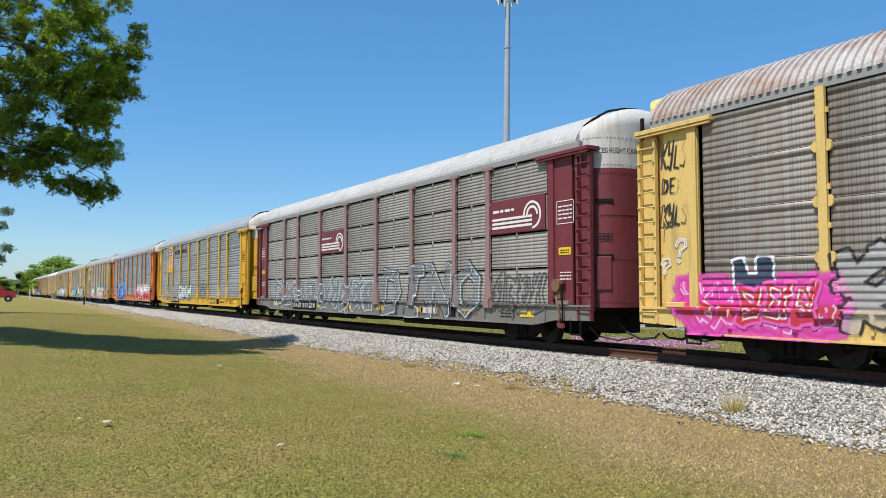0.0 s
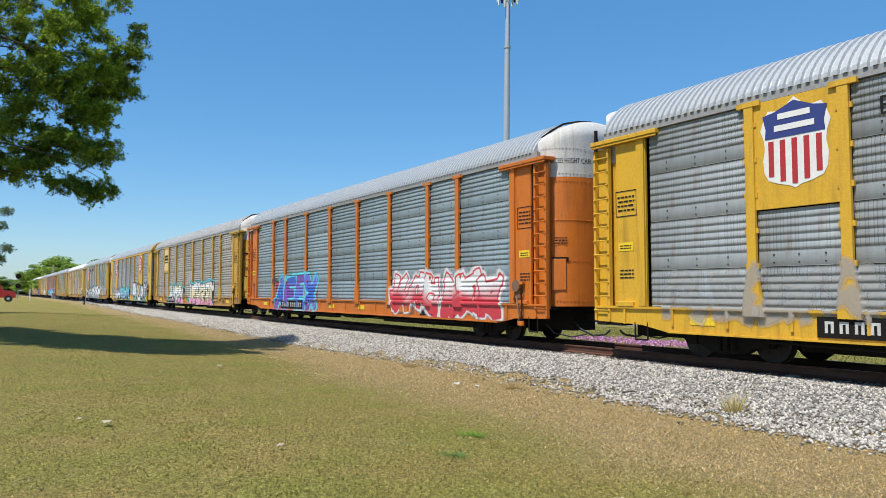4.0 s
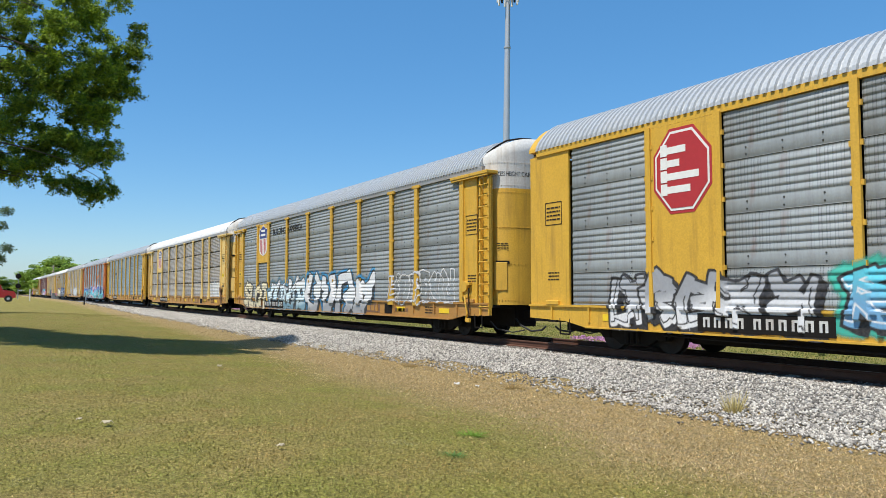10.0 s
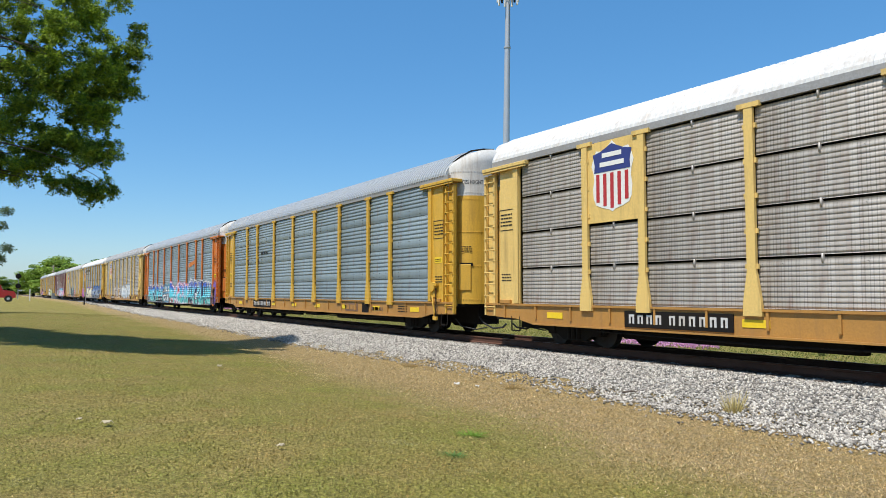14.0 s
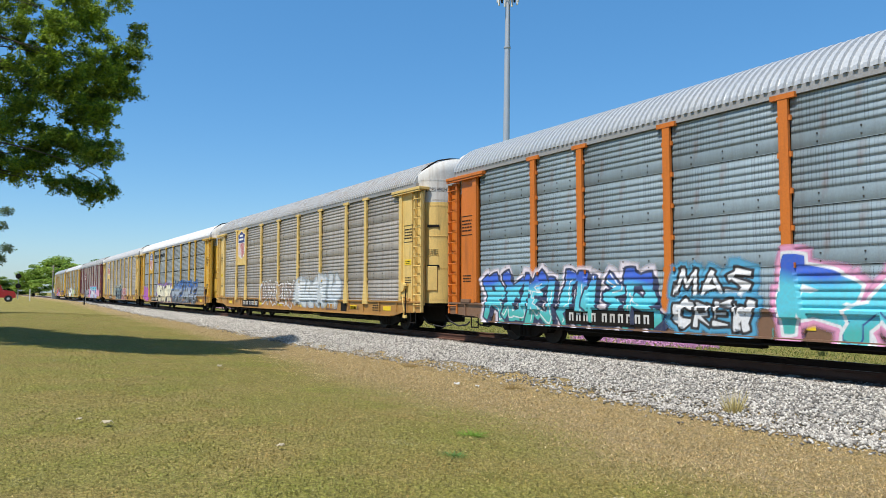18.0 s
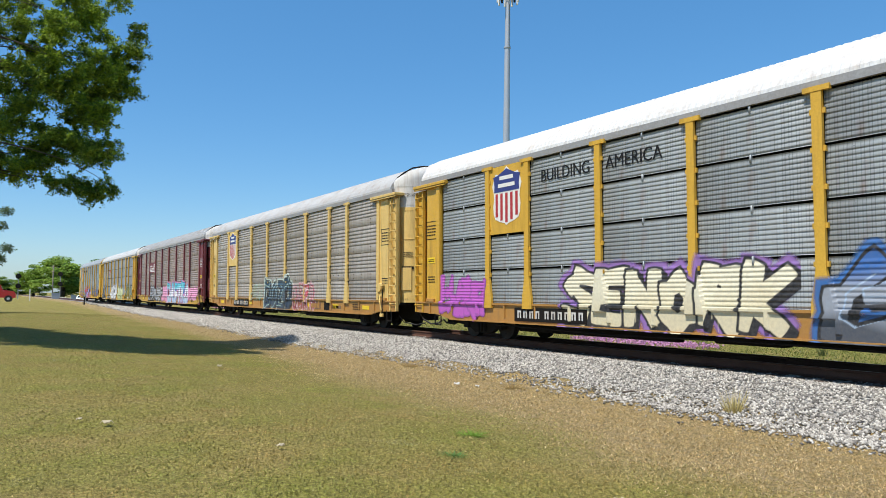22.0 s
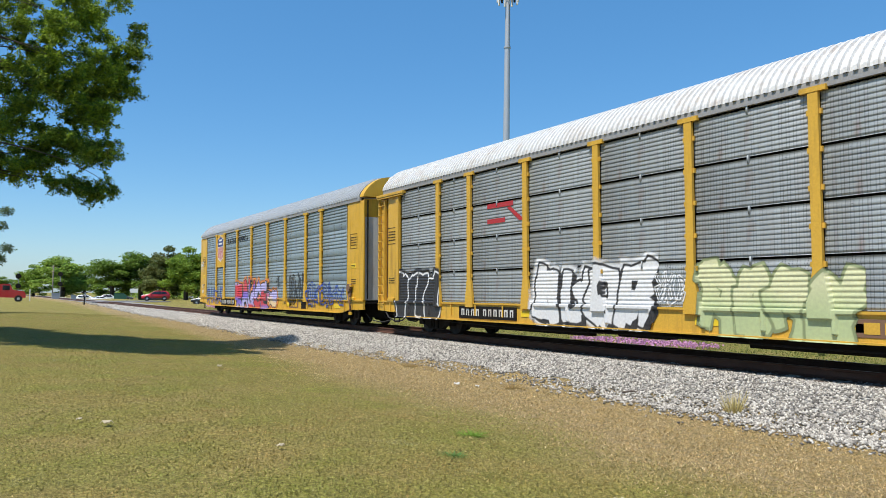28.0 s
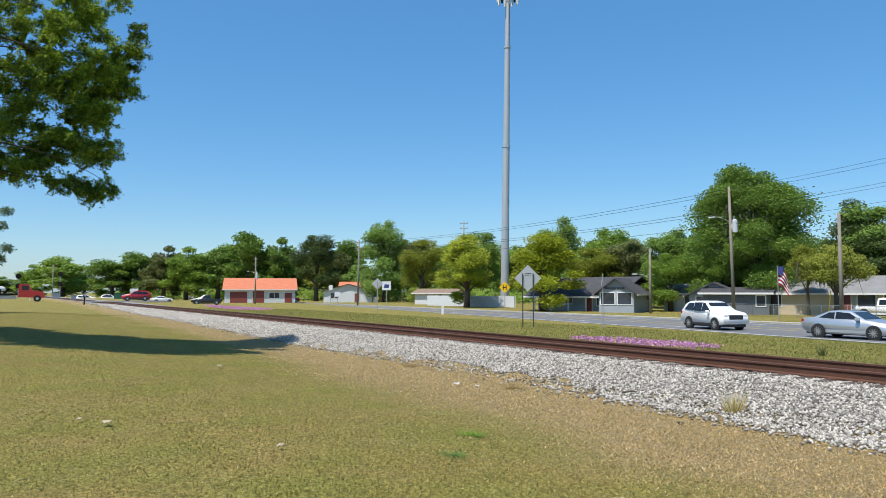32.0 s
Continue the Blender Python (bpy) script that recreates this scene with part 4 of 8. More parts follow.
def fittings(k, s, car):
    """Stencils, placards, reflectors, hand brake."""
    rng = random.Random(100 + k)
    dark = WHITE_INK if s["body"] in (MAROON,) else INK
    y = SIDE + 0.026
    for i, x in enumerate((12.2, -12.72)):
        if k == -1:
            continue
        bars("stencil", x, 3.35, 0.55, 0.42, 4, dark, car, y, k * 3 + i)
        if rng.random() < 0.8:
            frame_ = one_box("placard", CAUTION, car, x + 0.02, x + 0.5, y - 0.006, y, 2.42, 2.62, 0.002, "yellow caution placard")
            bars("placard_text", x + 0.08, 2.46, 0.36, 0.12, 2, INK, frame_, y - 0.007, k)
        bars("stencil", x + 0.05, 1.75, 0.45, 0.26, 3, dark, car, y, k * 5 + i)
        bm = bmesh.new()
        for a, b in (((x - 0.05, 3.24), (x + 0.62, 3.26)), ((x - 0.05, 3.84), (x + 0.62, 3.86)), ((x - 0.05, 3.24), (x - 0.03, 3.86)), ((x + 0.60, 3.24), (x + 0.62, 3.86))):
            box(bm, a[0], b[0], y - 0.005, y, a[1], b[1])
        part("stencil_frame", bm, dark, car)
    for x in np.arange(-10.6, 11, 3.02):
        one_box("reflector", CAUTION, car, x, x + 0.62, SIDE + 0.008, SIDE + 0.016, 0.74, 0.90, 0.002)
    pl = one_box("number_plate", BLACK, car, -7.75, -4.75, SIDE - 0.006, SIDE + 0.018, 0.62, 1.0, 0.002, "black stencilled plate with white bars")
    bm = bmesh.new()
    for i in range(10):
        x = -7.6 + 0.27 * i + (0.12 if i > 3 else 0.0)
        box(bm, x, x + 0.055, SIDE - 0.011, SIDE - 0.007, 0.71, 0.92)
        box(bm, x + 0.11, x + 0.165, SIDE - 0.011, SIDE - 0.007, 0.71, 0.92)
        box(bm, x + 0.056, x + 0.109, SIDE - 0.011, SIDE - 0.007, 0.87, 0.92)
    tagged(part("number_mark", bm, PALE, pl), kind="stuff")
    pl = one_box("sill_plate", MUDDY, car, 4.9, 6.15, SIDE + 0.008, SIDE + 0.016, 0.66, 0.98, 0.002, "brown stencilled plate with pale bars")
    bm = bmesh.new()
    for i in range(3):
        box(bm, 5.05 + 0.35 * i, 5.32 + 0.35 * i, SIDE + 0.001, SIDE + 0.007, 0.72, 0.92)
    tagged(part("plate_mark", bm, s.get("sill", s["body"]) if s["body"] is not MAROON else PALE, pl), kind="stuff")
    one_box("sill_plate", BLACK, car, 6.55, 7.15, SIDE + 0.008, SIDE + 0.016, 0.64, 1.0, 0.002, "small black notice plate")
    bars("stencil", 7.4, 0.68, 1.0, 0.3, 1, MUDDY, car, SIDE + 0.014, k + 60)
    bars("stencil", 9.6, 0.70, 0.7, 0.28, 3, INK, car, SIDE + 0.014, k + 61)
    # hand brake, chain and bracket at the low corner of the end plate
    bm = bmesh.new()
    rod(bm, (12.2, SIDE - 0.10, 1.62), (12.2, SIDE + 0.02, 1.62), 0.17, n=12)
    box(bm, 12.08, 12.32, SIDE - 0.05, SIDE + 0.03, 1.25, 1.55, 0.02)
    limb_pts = [(12.2, SIDE - 0.06, 1.3), (12.28, SIDE - 0.08, 1.05), (12.33, SIDE - 0.05, 0.75), (12.2, SIDE - 0.02, 0.55)]
    for a, b in zip(limb_pts, limb_pts[1:]):
        rod(bm, a, b, 0.03, n=6)
    chain = bmesh.new()
    for i in range(12):
        z = 1.52 - 0.085 * i
        dx = 0.012 * (i % 2)
        box(chain, 12.42 + dx, 12.455 + dx, SIDE - 0.075, SIDE - 0.05, z - 0.05, z + 0.05)
    part("brake_chain", chain, BLACK, car)
    chain = bmesh.new()
    prism(chain, [(12.02, 1.74), (12.02, 1.30), (12.12, 1.30), (12.14, 1.64), (12.5, 1.66), (12.5, 1.74)], SIDE - 0.09, SIDE + 0.02, "y")
    part("brake_bracket", chain, s["body"], car)
    one_box("chain_anchor", s["body"], car, 12.30, 12.52, SIDE - 0.11, SIDE - 0.03, 0.50, 0.62, 0.01)
    part("hand_brake", bm, s["body"] if k % 2 else MUDDY, car)
    for x in (-12.7, 12.15):
        one_box("side_step", s.get("sill", s["body"]), car, x, x + 0.5, SIDE - 0.05, SIDE + 0.1, 1.11, 1.22, 0.01)
        bm = bmesh.new()
        for dx in (0.0, 0.42):
            rod(bm, (x + 0.5 + dx * 0.9, SIDE + 0.03, 0.75), (x + 0.5 + dx * 0.9, SIDE + 0.03, 0.35), 0.02, n=6)
        rod(bm, (x + 0.5, SIDE + 0.03, 0.35), (x + 0.88, SIDE + 0.03, 0.35), 0.022, n=6)
        part("stirrup", bm, BLACK, car)
    bm = bmesh.new()
    limb_pts = [(-8.8, SIDE + 0.1, 0.47), (-4.0, SIDE + 0.12, 0.40), (0.0, SIDE + 0.1, 0.45), (4.5, SIDE + 0.12, 0.40), (8.8, SIDE + 0.1, 0.47)]
    for a, b in zip(limb_pts, limb_pts[1:]):
        rod(bm, a, b, 0.022, n=6)
    part("brake_pipe", bm, BLACK, car)
    one_box("air_tank", BLACK, car, -1.6, 0.2, -0.9, -0.4, 0.32, 0.8, 0.1)
    if s["ends"][1] != "flat":
        door_text(car, k)


TRAIN = {}
for k, spec in CARS:
    TRAIN[k] = autorack(k, spec)
    racked = TRAIN[k][0]
    if spec.get("emblem"):
        shield(racked, -8.08, 4.27, 1.42, 1.74, SIDE - 0.014)
    if spec.get("slogan"):
        lettering("slogan", "BUILDING", 0.47, -6.55, 4.47, SIDE + 0.017, INK, racked, 0.92)
        lettering("slogan", "AMERICA", 0.47, -4.05, 4.47, SIDE + 0.017, INK, racked, 0.92)
    if spec.get("octagons"):
        for x in (-8.08, 8.08):
            octagon(racked, x, 4.12, 0.92, SIDE - 0.014)
    for bay in spec.get("wheel_signs", ()):
        wheel_sign(racked, bay)
    fittings(k, spec, racked)
patch = one_box("logo_patch", surf("cream_logo_paint", (0.74, 0.58, 0.28), 0.55, 0, (0.64, 0.47, 0.20), 2.0, 20), TRAIN[3][0], -8.9, -7.26, SIDE - 0.02, SIDE - 0.012, 3.25, 5.0, 0.002)
for i in range(3):
    x = -8.75 + i * 0.47
    decal("company_mark", [(x, 4.1), (x + 0.38, 4.13), (x + 0.40, 4.28), (x + 0.14, 4.26), (x + 0.14, 4.38), (x + 0.40, 4.40), (x + 0.38, 4.56), (x, 4.53)], INK, patch, y=SIDE - 0.021)
decal("company_mark", [(-8.75, 3.88), (-7.40, 3.92), (-7.40, 4.0), (-8.75, 3.96)], INK, patch, y=SIDE - 0.021)
bars("company_mark", -6.6, 3.45, 1.3, 0.32, 1, INK, TRAIN[7][0], SIDE + 0.021, 6)
decal("company_mark", [(4.75, 3.25), (6.85, 3.55), (6.85, 3.85), (4.75, 3.55)], ORANGE, TRAIN[8][0], y=SIDE + 0.021, label="orange slanting stripe emblem")
for o in ([(-6.2, 3.5), (-5.3, 3.5), (-5.3, 3.64), (-6.2, 3.64)], [(-6.2, 3.96), (-4.9, 3.96), (-4.9, 4.1), (-6.2, 4.1)], [(-5.2, 3.92), (-4.62, 3.5), (-4.46, 3.5), (-4.46, 3.56), (-5.04, 3.94)]):
    decal("company_mark", o, RED_INK, TRAIN[13][0], y=SIDE + 0.024, label="red painted emblem")


# ---- spray paint on the cars: shapes with outlines, draped over panels, posts and sills ----
def spray_mat():
    m, nodes, links, bsdf = node_mat("spray_paint")
    at = nodes.new("ShaderNodeAttribute")
    at.attribute_name = "paint"
    g = noise_out(nodes, links, 14.0, 4, lo=0.35, hi=0.7)
    links.new(mixed(nodes, links, scaled(nodes, links, g, 0.22), at.outputs["Color"], (0.2, 0.18, 0.16)), bsdf.inputs["Base Color"])
    bsdf.inputs["Roughness"].default_value = 0.5
    tr = nodes.new("ShaderNodeBsdfTransparent")
    mx = nodes.new("ShaderNodeMixShader")
    links.new(at.outputs["Alpha"], mx.inputs[0])
    links.new(tr.outputs[0], mx.inputs[1])
    links.new(bsdf.outputs[0], mx.inputs[2])
    links.new(mx.outputs[0], nodes["Material Output"].inputs["Surface"])
    return m


SPRAY = spray_mat()

def wild_shape(rng):
    """Bent, crossing strokes in a unit cell: no letters, only their swing."""
    x0, lean = rng.uniform(0.08, 0.3), rng.uniform(-0.2, 0.2)
    stem = [(x0, rng.uniform(-0.05, 0.1)), (x0 + lean, rng.uniform(0.4, 0.6)), (x0 - lean * 0.6, rng.uniform(0.9, 1.05))]
    bow = [(x0 - lean * 0.6, 0.95), (rng.uniform(0.5, 0.7), rng.uniform(0.75, 1.08)), (rng.uniform(0.75, 1.0), rng.uniform(0.45, 0.75)), (rng.uniform(0.4, 0.7), rng.uniform(0.25, 0.5))]
    tail = [(rng.uniform(0.35, 0.65), rng.uniform(0.3, 0.5)), (rng.uniform(0.75, 1.05), rng.uniform(0.1, 0.3)), (rng.uniform(0.6, 1.15), rng.uniform(-0.12, 0.05))]
    out = [stem, bow, tail]
    if rng.random() < 0.5:
        out.append([(rng.uniform(0.3, 0.5), 0.02), (rng.uniform(0.5, 0.8), rng.uniform(0.1, 0.2)), (rng.uniform(0.8, 1.1), rng.uniform(0.85, 1.1))])
    if rng.random() < 0.5:
        out = [[(1 - x, z) for x, z in ln] for ln in out]
    if rng.random() < 0.5:
        out = [[(x, 1 - z) for x, z in ln] for ln in out]
    return out


GLYPHS = {
    "A": [[(0.05, 0), (0.5, 1), (0.95, 0)], [(0.25, 0.35), (0.75, 0.35)]],
    "F": [[(0.15, 0), (0.15, 0.95), (0.85, 1.0)], [(0.15, 0.5), (0.7, 0.52)]],
    "E": [[(0.85, 1.0), (0.15, 0.95), (0.15, 0.05), (0.9, 0)], [(0.15, 0.5), (0.7, 0.52)]],
    "X": [[(0.1, 0), (0.9, 1)], [(0.1, 1), (0.9, 0)]],
    "D": [[(0.15, 0), (0.15, 1), (0.7, 0.9), (0.9, 0.5), (0.7, 0.1), (0.15, 0)]],
    "O": [[(0.5, 0), (0.15, 0.25), (0.15, 0.75), (0.5, 1), (0.85, 0.75), (0.85, 0.25), (0.5, 0)]],
    "Z": [[(0.1, 1), (0.9, 0.95), (0.15, 0.05), (0.95, 0)]],
    "S": [[(0.9, 0.9), (0.4, 1), (0.12, 0.75), (0.85, 0.35), (0.7, 0.02), (0.1, 0.08)]],
    "T": [[(0.05, 0.95), (0.95, 1)], [(0.5, 0.95), (0.5, 0)]],
    "R": [[(0.15, 0), (0.15, 1), (0.8, 0.9), (0.75, 0.55), (0.2, 0.48), (0.95, 0)]],
    "U": [[(0.12, 1), (0.15, 0.2), (0.5, 0), (0.85, 0.2), (0.88, 1)]],
    "C": [[(0.9, 0.85), (0.5, 1), (0.12, 0.7), (0.15, 0.25), (0.5, 0), (0.92, 0.12)]],
    "N": [[(0.12, 0), (0.12, 1), (0.88, 0.05), (0.88, 1)]],
    "L": [[(0.15, 1), (0.15, 0.05), (0.9, 0)]],
    "H": [[(0.15, 0), (0.15, 1)], [(0.85, 0), (0.85, 1)], [(0.15, 0.5), (0.85, 0.5)]],
    "?": [[(0.15, 0.75), (0.3, 0.98), (0.7, 0.95), (0.8, 0.7), (0.5, 0.5), (0.48, 0.3)], [(0.46, 0.06), (0.5, 0.04)]],
    "M": [[(0.05, 0), (0.2, 1), (0.5, 0.35), (0.8, 1), (0.95, 0)]],
    "K": [[(0.15, 0), (0.15, 1)], [(0.9, 1), (0.2, 0.45), (0.95, 0)]],
    "W": [[(0.05, 1), (0.25, 0), (0.5, 0.7), (0.75, 0), (0.95, 1)]],
    "P": [[(0.15, 0), (0.15, 1), (0.85, 0.85), (0.75, 0.5), (0.15, 0.45)]],
    "Y": [[(0.1, 1), (0.2, 0.5), (0.8, 0.5)], [(0.85, 1), (0.8, 0.4), (0.65, -0.1), (0.2, 0.0)]],
    "I": [[(0.5, 0), (0.5, 1)], [(0.3, 1), (0.75, 1)], [(0.3, 0), (0.75, 0)]],
    "B": [[(0.15, 0), (0.15, 1), (0.75, 0.9), (0.7, 0.58), (0.2, 0.5), (0.85, 0.4), (0.8, 0.05), (0.15, 0)]],
    "G": [[(0.9, 0.85), (0.5, 1), (0.12, 0.7), (0.15, 0.25), (0.5, 0), (0.9, 0.15), (0.9, 0.45), (0.55, 0.45)]],
}


def field(gx, gz, lines, taper=()):
    """Distance from strokes with square ends; taper widens each stroke towards one end."""
    d = np.full(gx.shape, 9.0)
    for n, line in enumerate(lines):
        grow = taper[n % len(taper)] if len(taper) else 0.0
        for (x0, z0), (x1, z1) in zip(line, line[1:]):
            dx, dz = x1 - x0, z1 - z0
            ln = math.hypot(dx, dz) + 1e-6
            ux, uz = dx / ln, dz / ln
            a = (gx - x0) * ux + (gz - z0) * uz
            p = np.abs((gz - z0) * ux - (gx - x0) * uz)
            over = np.maximum(np.maximum(-a, a - ln), 0)
            sq = np.maximum(over, p) * 0.7 + np.hypot(over, p) * 0.3
            d = np.minimum(d, sq - grow * (np.clip(a / ln, 0, 1) - 0.5))
    return d


def wave(gx, gz, rng, f):
    out = np.zeros(gx.shape)
    for _ in range(5):
        a, b, c = rng.uniform(-f, f), rng.uniform(-f, f), rng.uniform(0, 6.28)
        out += np.sin(a * gx + b * gz + c)
    return out / 5


def drape(x, z, s):
    """How far out the car's near face lies at (x, z)."""
    edge = row_edges(s["style"])
    gap = 0.05 if s["style"] == "gap" else 0.012
    y = np.full(x.shape, SIDE + 0.05)
    for lo_z, hi_z in zip(edge, edge[1:]):
        prof = rib_profile(hi_z - lo_z - gap, s["style"])
        zz = z - Z_LOW - lo_z
        y = np.where((zz >= 0) & (zz < hi_z - lo_z), SIDE + 0.05 + np.interp(zz, [p[1] for p in prof], [p[0] for p in prof]), y)
    w = 0.075 if s.get("post_style") == "thin" else 0.10
    lo = 0.11 if s.get("post_style") == "thin" else 0.21
    wide = np.interp(z, [0.97, 1.25, 1.85, 5.2], [lo, lo * 0.95, w, w]) + 0.03
    y = np.where(np.abs(x) > 11.75, SIDE + 0.028, y)
    y = np.where(z < 1.13, SIDE - 0.034, y)
    y = np.where((z < 1.05) & (z > 0.56), SIDE + 0.014, y)
    stiff = np.abs(np.mod(x + 12.5 + 0.71, 1.42) - 0.71) < 0.05
    y = np.where(stiff & (z > 0.68) & (z < 1.1), SIDE - 0.034, y)
    for p in POSTS[1:-1]:
        y = np.where((np.abs(x - p) < wide) & (z > 0.95), SIDE - 0.057, y)
    for i, rows in s.get("solid", {}).items():
        y = np.where((x > POSTS[i]) & (x < POSTS[i + 1]) & (z > Z_LOW + edge[4 - rows]), SIDE - 0.016, y)
    return y - 0.007


def graffiti(k, x0, x1, z0, z1, n, fills, outline, glow=None, thick=0.17, seed=0, line=False, slant=0.1, shine=None, alpha=1.0, back=None, word=""):
    s, car = dict(CARS)[k], TRAIN[k][0]
    thick = thick if line else thick * 1.12
    n = len(word) or n
    rng = np.random.default_rng(seed * 17 + (k + 2) * 131)
    pad = 0.3
    step = 0.018 if x1 - x0 > 1.6 else 0.011
    xs, zs = np.arange(x0 - pad, x1 + pad, step), np.arange(max(0.53, z0 - 0.2), z1 + pad, step)
    gx, gz = np.meshgrid(xs, zs, indexing="ij")
    wob = 0.06 * wave(gx, gz, rng, 5.0)
    col = np.zeros((*gx.shape, 3))
    al = np.zeros(gx.shape)
    w, h = (x1 - x0) / n, z1 - z0
    letters = []
    for i in range(n):
        shape = GLYPHS[word[i]] if word else wild_shape(rng)
        a, top = x0 + i * w - 0.04 * w, h * rng.uniform(0.82, 1.0)
        low = z0 + rng.uniform(-0.03, 0.06) * h
        k2 = rng.uniform(-0.12, 0.12)
        letters.append([[(a + (0.08 + 0.88 * px + k2 * (pz - 0.5)) * w + slant * pz * h, low + (0.08 + 0.86 * pz) * top) for px, pz in ln] for ln in shape])
    tapers = [[0.0] if line else rng.uniform(-0.13, 0.13, 4) * min(1.0, w) for _ in letters]
    fields = [field(gx, gz, lt, tp) + wob for lt, tp in zip(letters, tapers)]
    total = np.minimum.reduce(fields)
    block = outline if not line and x1 - x0 > 2.5 and max(outline) < 0.2 else None

    def lay(mask, c):
        nonlocal col, al
        m = np.clip(mask, 0, 1) * alpha
        over = m + al * (1 - m)
        part_new = (m / np.maximum(over, 1e-6))[..., None]
        col = col * (1 - part_new) + np.asarray(c) * part_new
        al = over
    if back is not None:
        body = (gx > x0 - 0.1) & (gx < x1 + 0.1)
        edge = np.minimum.reduce([gx - x0 + 0.15, x1 + 0.25 - gx, gz - z0 + 0.3, z1 - 0.12 * h + 0.22 * wave(gx, gz, rng, 3.0) - gz])
        lay(np.clip(edge / 0.06, 0, 1) * body, back)
    if glow is not None:
        lay(np.clip((thick + 0.20 + 0.06 * wave(gx, gz, rng, 7.0) - total) / 0.10, 0, 1) * 0.92, glow)
    if block is not None:
        # slanting block shade behind the letters
        for q in (0.05, 0.10, 0.15):
            far_d = np.minimum.reduce([field(gx - q, gz + q * 0.7, lt, tp) for lt, tp in zip(letters, tapers)]) + wob
            lay(np.clip((thick + 0.03 - far_d) / 0.016, 0, 1), block)
    for li, lt in enumerate(letters):
        d = fields[li]
        if line:
            lay(np.clip(((0.034 if x1 - x0 > 1.6 else 0.024) - np.abs(d - thick)) / 0.015, 0, 1), outline)
            continue
        lay(np.clip((thick + 0.062 - d) / 0.016, 0, 1), outline)
        u = np.clip((gz - z0) / h, 0, 1)
        pos = u * (len(fills) - 1) + 0.25 * wave(gx, gz, rng, 5.0)
        lo_i = np.clip(np.floor(pos).astype(int), 0, len(fills) - 1)
        hi_i = np.clip(lo_i + 1, 0, len(fills) - 1)
        fr = np.clip((pos - lo_i - 0.3) / 0.4, 0, 1)[..., None]
        fa = np.roll(np.asarray(fills), li if back is not None else 0, axis=0)
        fc = fa[lo_i] * (1 - fr) + fa[hi_i] * fr
        m = np.clip((thick - d) / 0.016, 0, 1)
        lay(m, fc)
        if shine is not None:
            d2 = field(gx + 0.05, gz - 0.06, lt, tapers[li]) + wob
            lay(np.clip((0.022 - np.abs(d2 - thick * 0.62)) / 0.012, 0, 1) * (m > 0.5) * (wave(gx, gz, rng, 3.0) > -0.05), shine)
    if line and fills:
        lay(np.clip((thick - 0.02 - total) / 0.03, 0, 1) * 0.35, fills[0])
    if not line and x1 - x0 > 3:
        for _ in range(int((x1 - x0) * 1.2)):
            dx_, zt, ln = rng.uniform(x0, x1), z0 + rng.uniform(0.0, 0.3) * h, rng.uniform(0.15, 0.4)
            lay(((np.abs(gx - dx_) < 0.012) & (gz < zt) & (gz > zt - ln)) * 0.5, fills[0] if fills else outline)
    keep = al > 0.03
    cell = keep[:-1, :-1] | keep[1:, :-1] | keep[:-1, 1:] | keep[1:, 1:]
    nz = len(zs)
    ii, jj = np.nonzero(cell)
    quad = np.stack([ii * nz + jj, (ii + 1) * nz + jj, (ii + 1) * nz + jj + 1, ii * nz + jj + 1], -1)
    used, inv = np.unique(quad, return_inverse=True)
    quad = inv.reshape(quad.shape)
    co = np.stack([gx, drape(gx, gz, s) - 0.0015 * seed, gz], -1).reshape(-1, 3)[used]
    rgba = np.concatenate([col, al[..., None]], -1).reshape(-1, 4)[used]
    me = bpy.data.meshes.new("graffiti")
    me.vertices.add(len(co))
    me.vertices.foreach_set("co", co.astype(np.float32).ravel())
    me.loops.add(quad.size)
    me.loops.foreach_set("vertex_index", quad.astype(np.int32).ravel())
    me.polygons.add(len(quad))
    me.polygons.foreach_set("loop_start", np.arange(0, quad.size, 4, dtype=np.int32))
    me.polygons.foreach_set("loop_total", np.full(len(quad), 4, dtype=np.int32))
    me.update(calc_edges=True)
    at = me.attributes.new("paint", "FLOAT_COLOR", "POINT")
    at.data.foreach_set("color", rgba.astype(np.float32).ravel())
    ob = link_mesh("graffiti", me, SPRAY, car, "spray-painted lettering shapes")
    ob.visible_shadow = True
    return ob


BK, WH, CR = (0.015, 0.015, 0.018), (0.72, 0.72, 0.72), (0.68, 0.60, 0.40)
CY, TE, BL, NV = (0.10, 0.55, 0.66), (0.06, 0.42, 0.38), (0.03, 0.10, 0.50), (0.02, 0.045, 0.085)
PK, MG, RD, PU, LV = (0.75, 0.32, 0.50), (0.72, 0.04, 0.38), (0.55, 0.03, 0.05), (0.16, 0.06, 0.36), (0.42, 0.38, 0.66)
GN, GY, OR, WN = (0.45, 0.52, 0.26), (0.32, 0.33, 0.35), (0.75, 0.25, 0.06), (0.30, 0.02, 0.05)
PB = (0.48, 0.58, 0.64)
# pink car
graffiti(-1, -12.4, -8.8, 0.72, 1.65, 7, [(0.70, 0.06, 0.40), RD, MG, (0.78, 0.10, 0.46)], (0.60, 0.03, 0.28), (0.72, 0.07, 0.42), 0.10, 1, shine=(0.8, 0.55, 0.68))
graffiti(-1, -11.0, -10.1, 1.55, 2.0, 1, [NV], WH, None, 0.12, 2, word="U")
graffiti(-1, -10.9, -9.2, 0.85, 1.6, 3, [(0.55, 0.02, 0.05)], (0.75, 0.10, 0.45), None, 0.07, 10, shine=WH)
graffiti(-1, -8.9, -4.4, 0.9, 2.4, 3, [WH], BK, None, 0.2, 2, line=True)
graffiti(-1, -12.84, -12.12, 4.15, 4.85, 4, [], BK, None, 0.0, 3, line=True, word="KYLS")
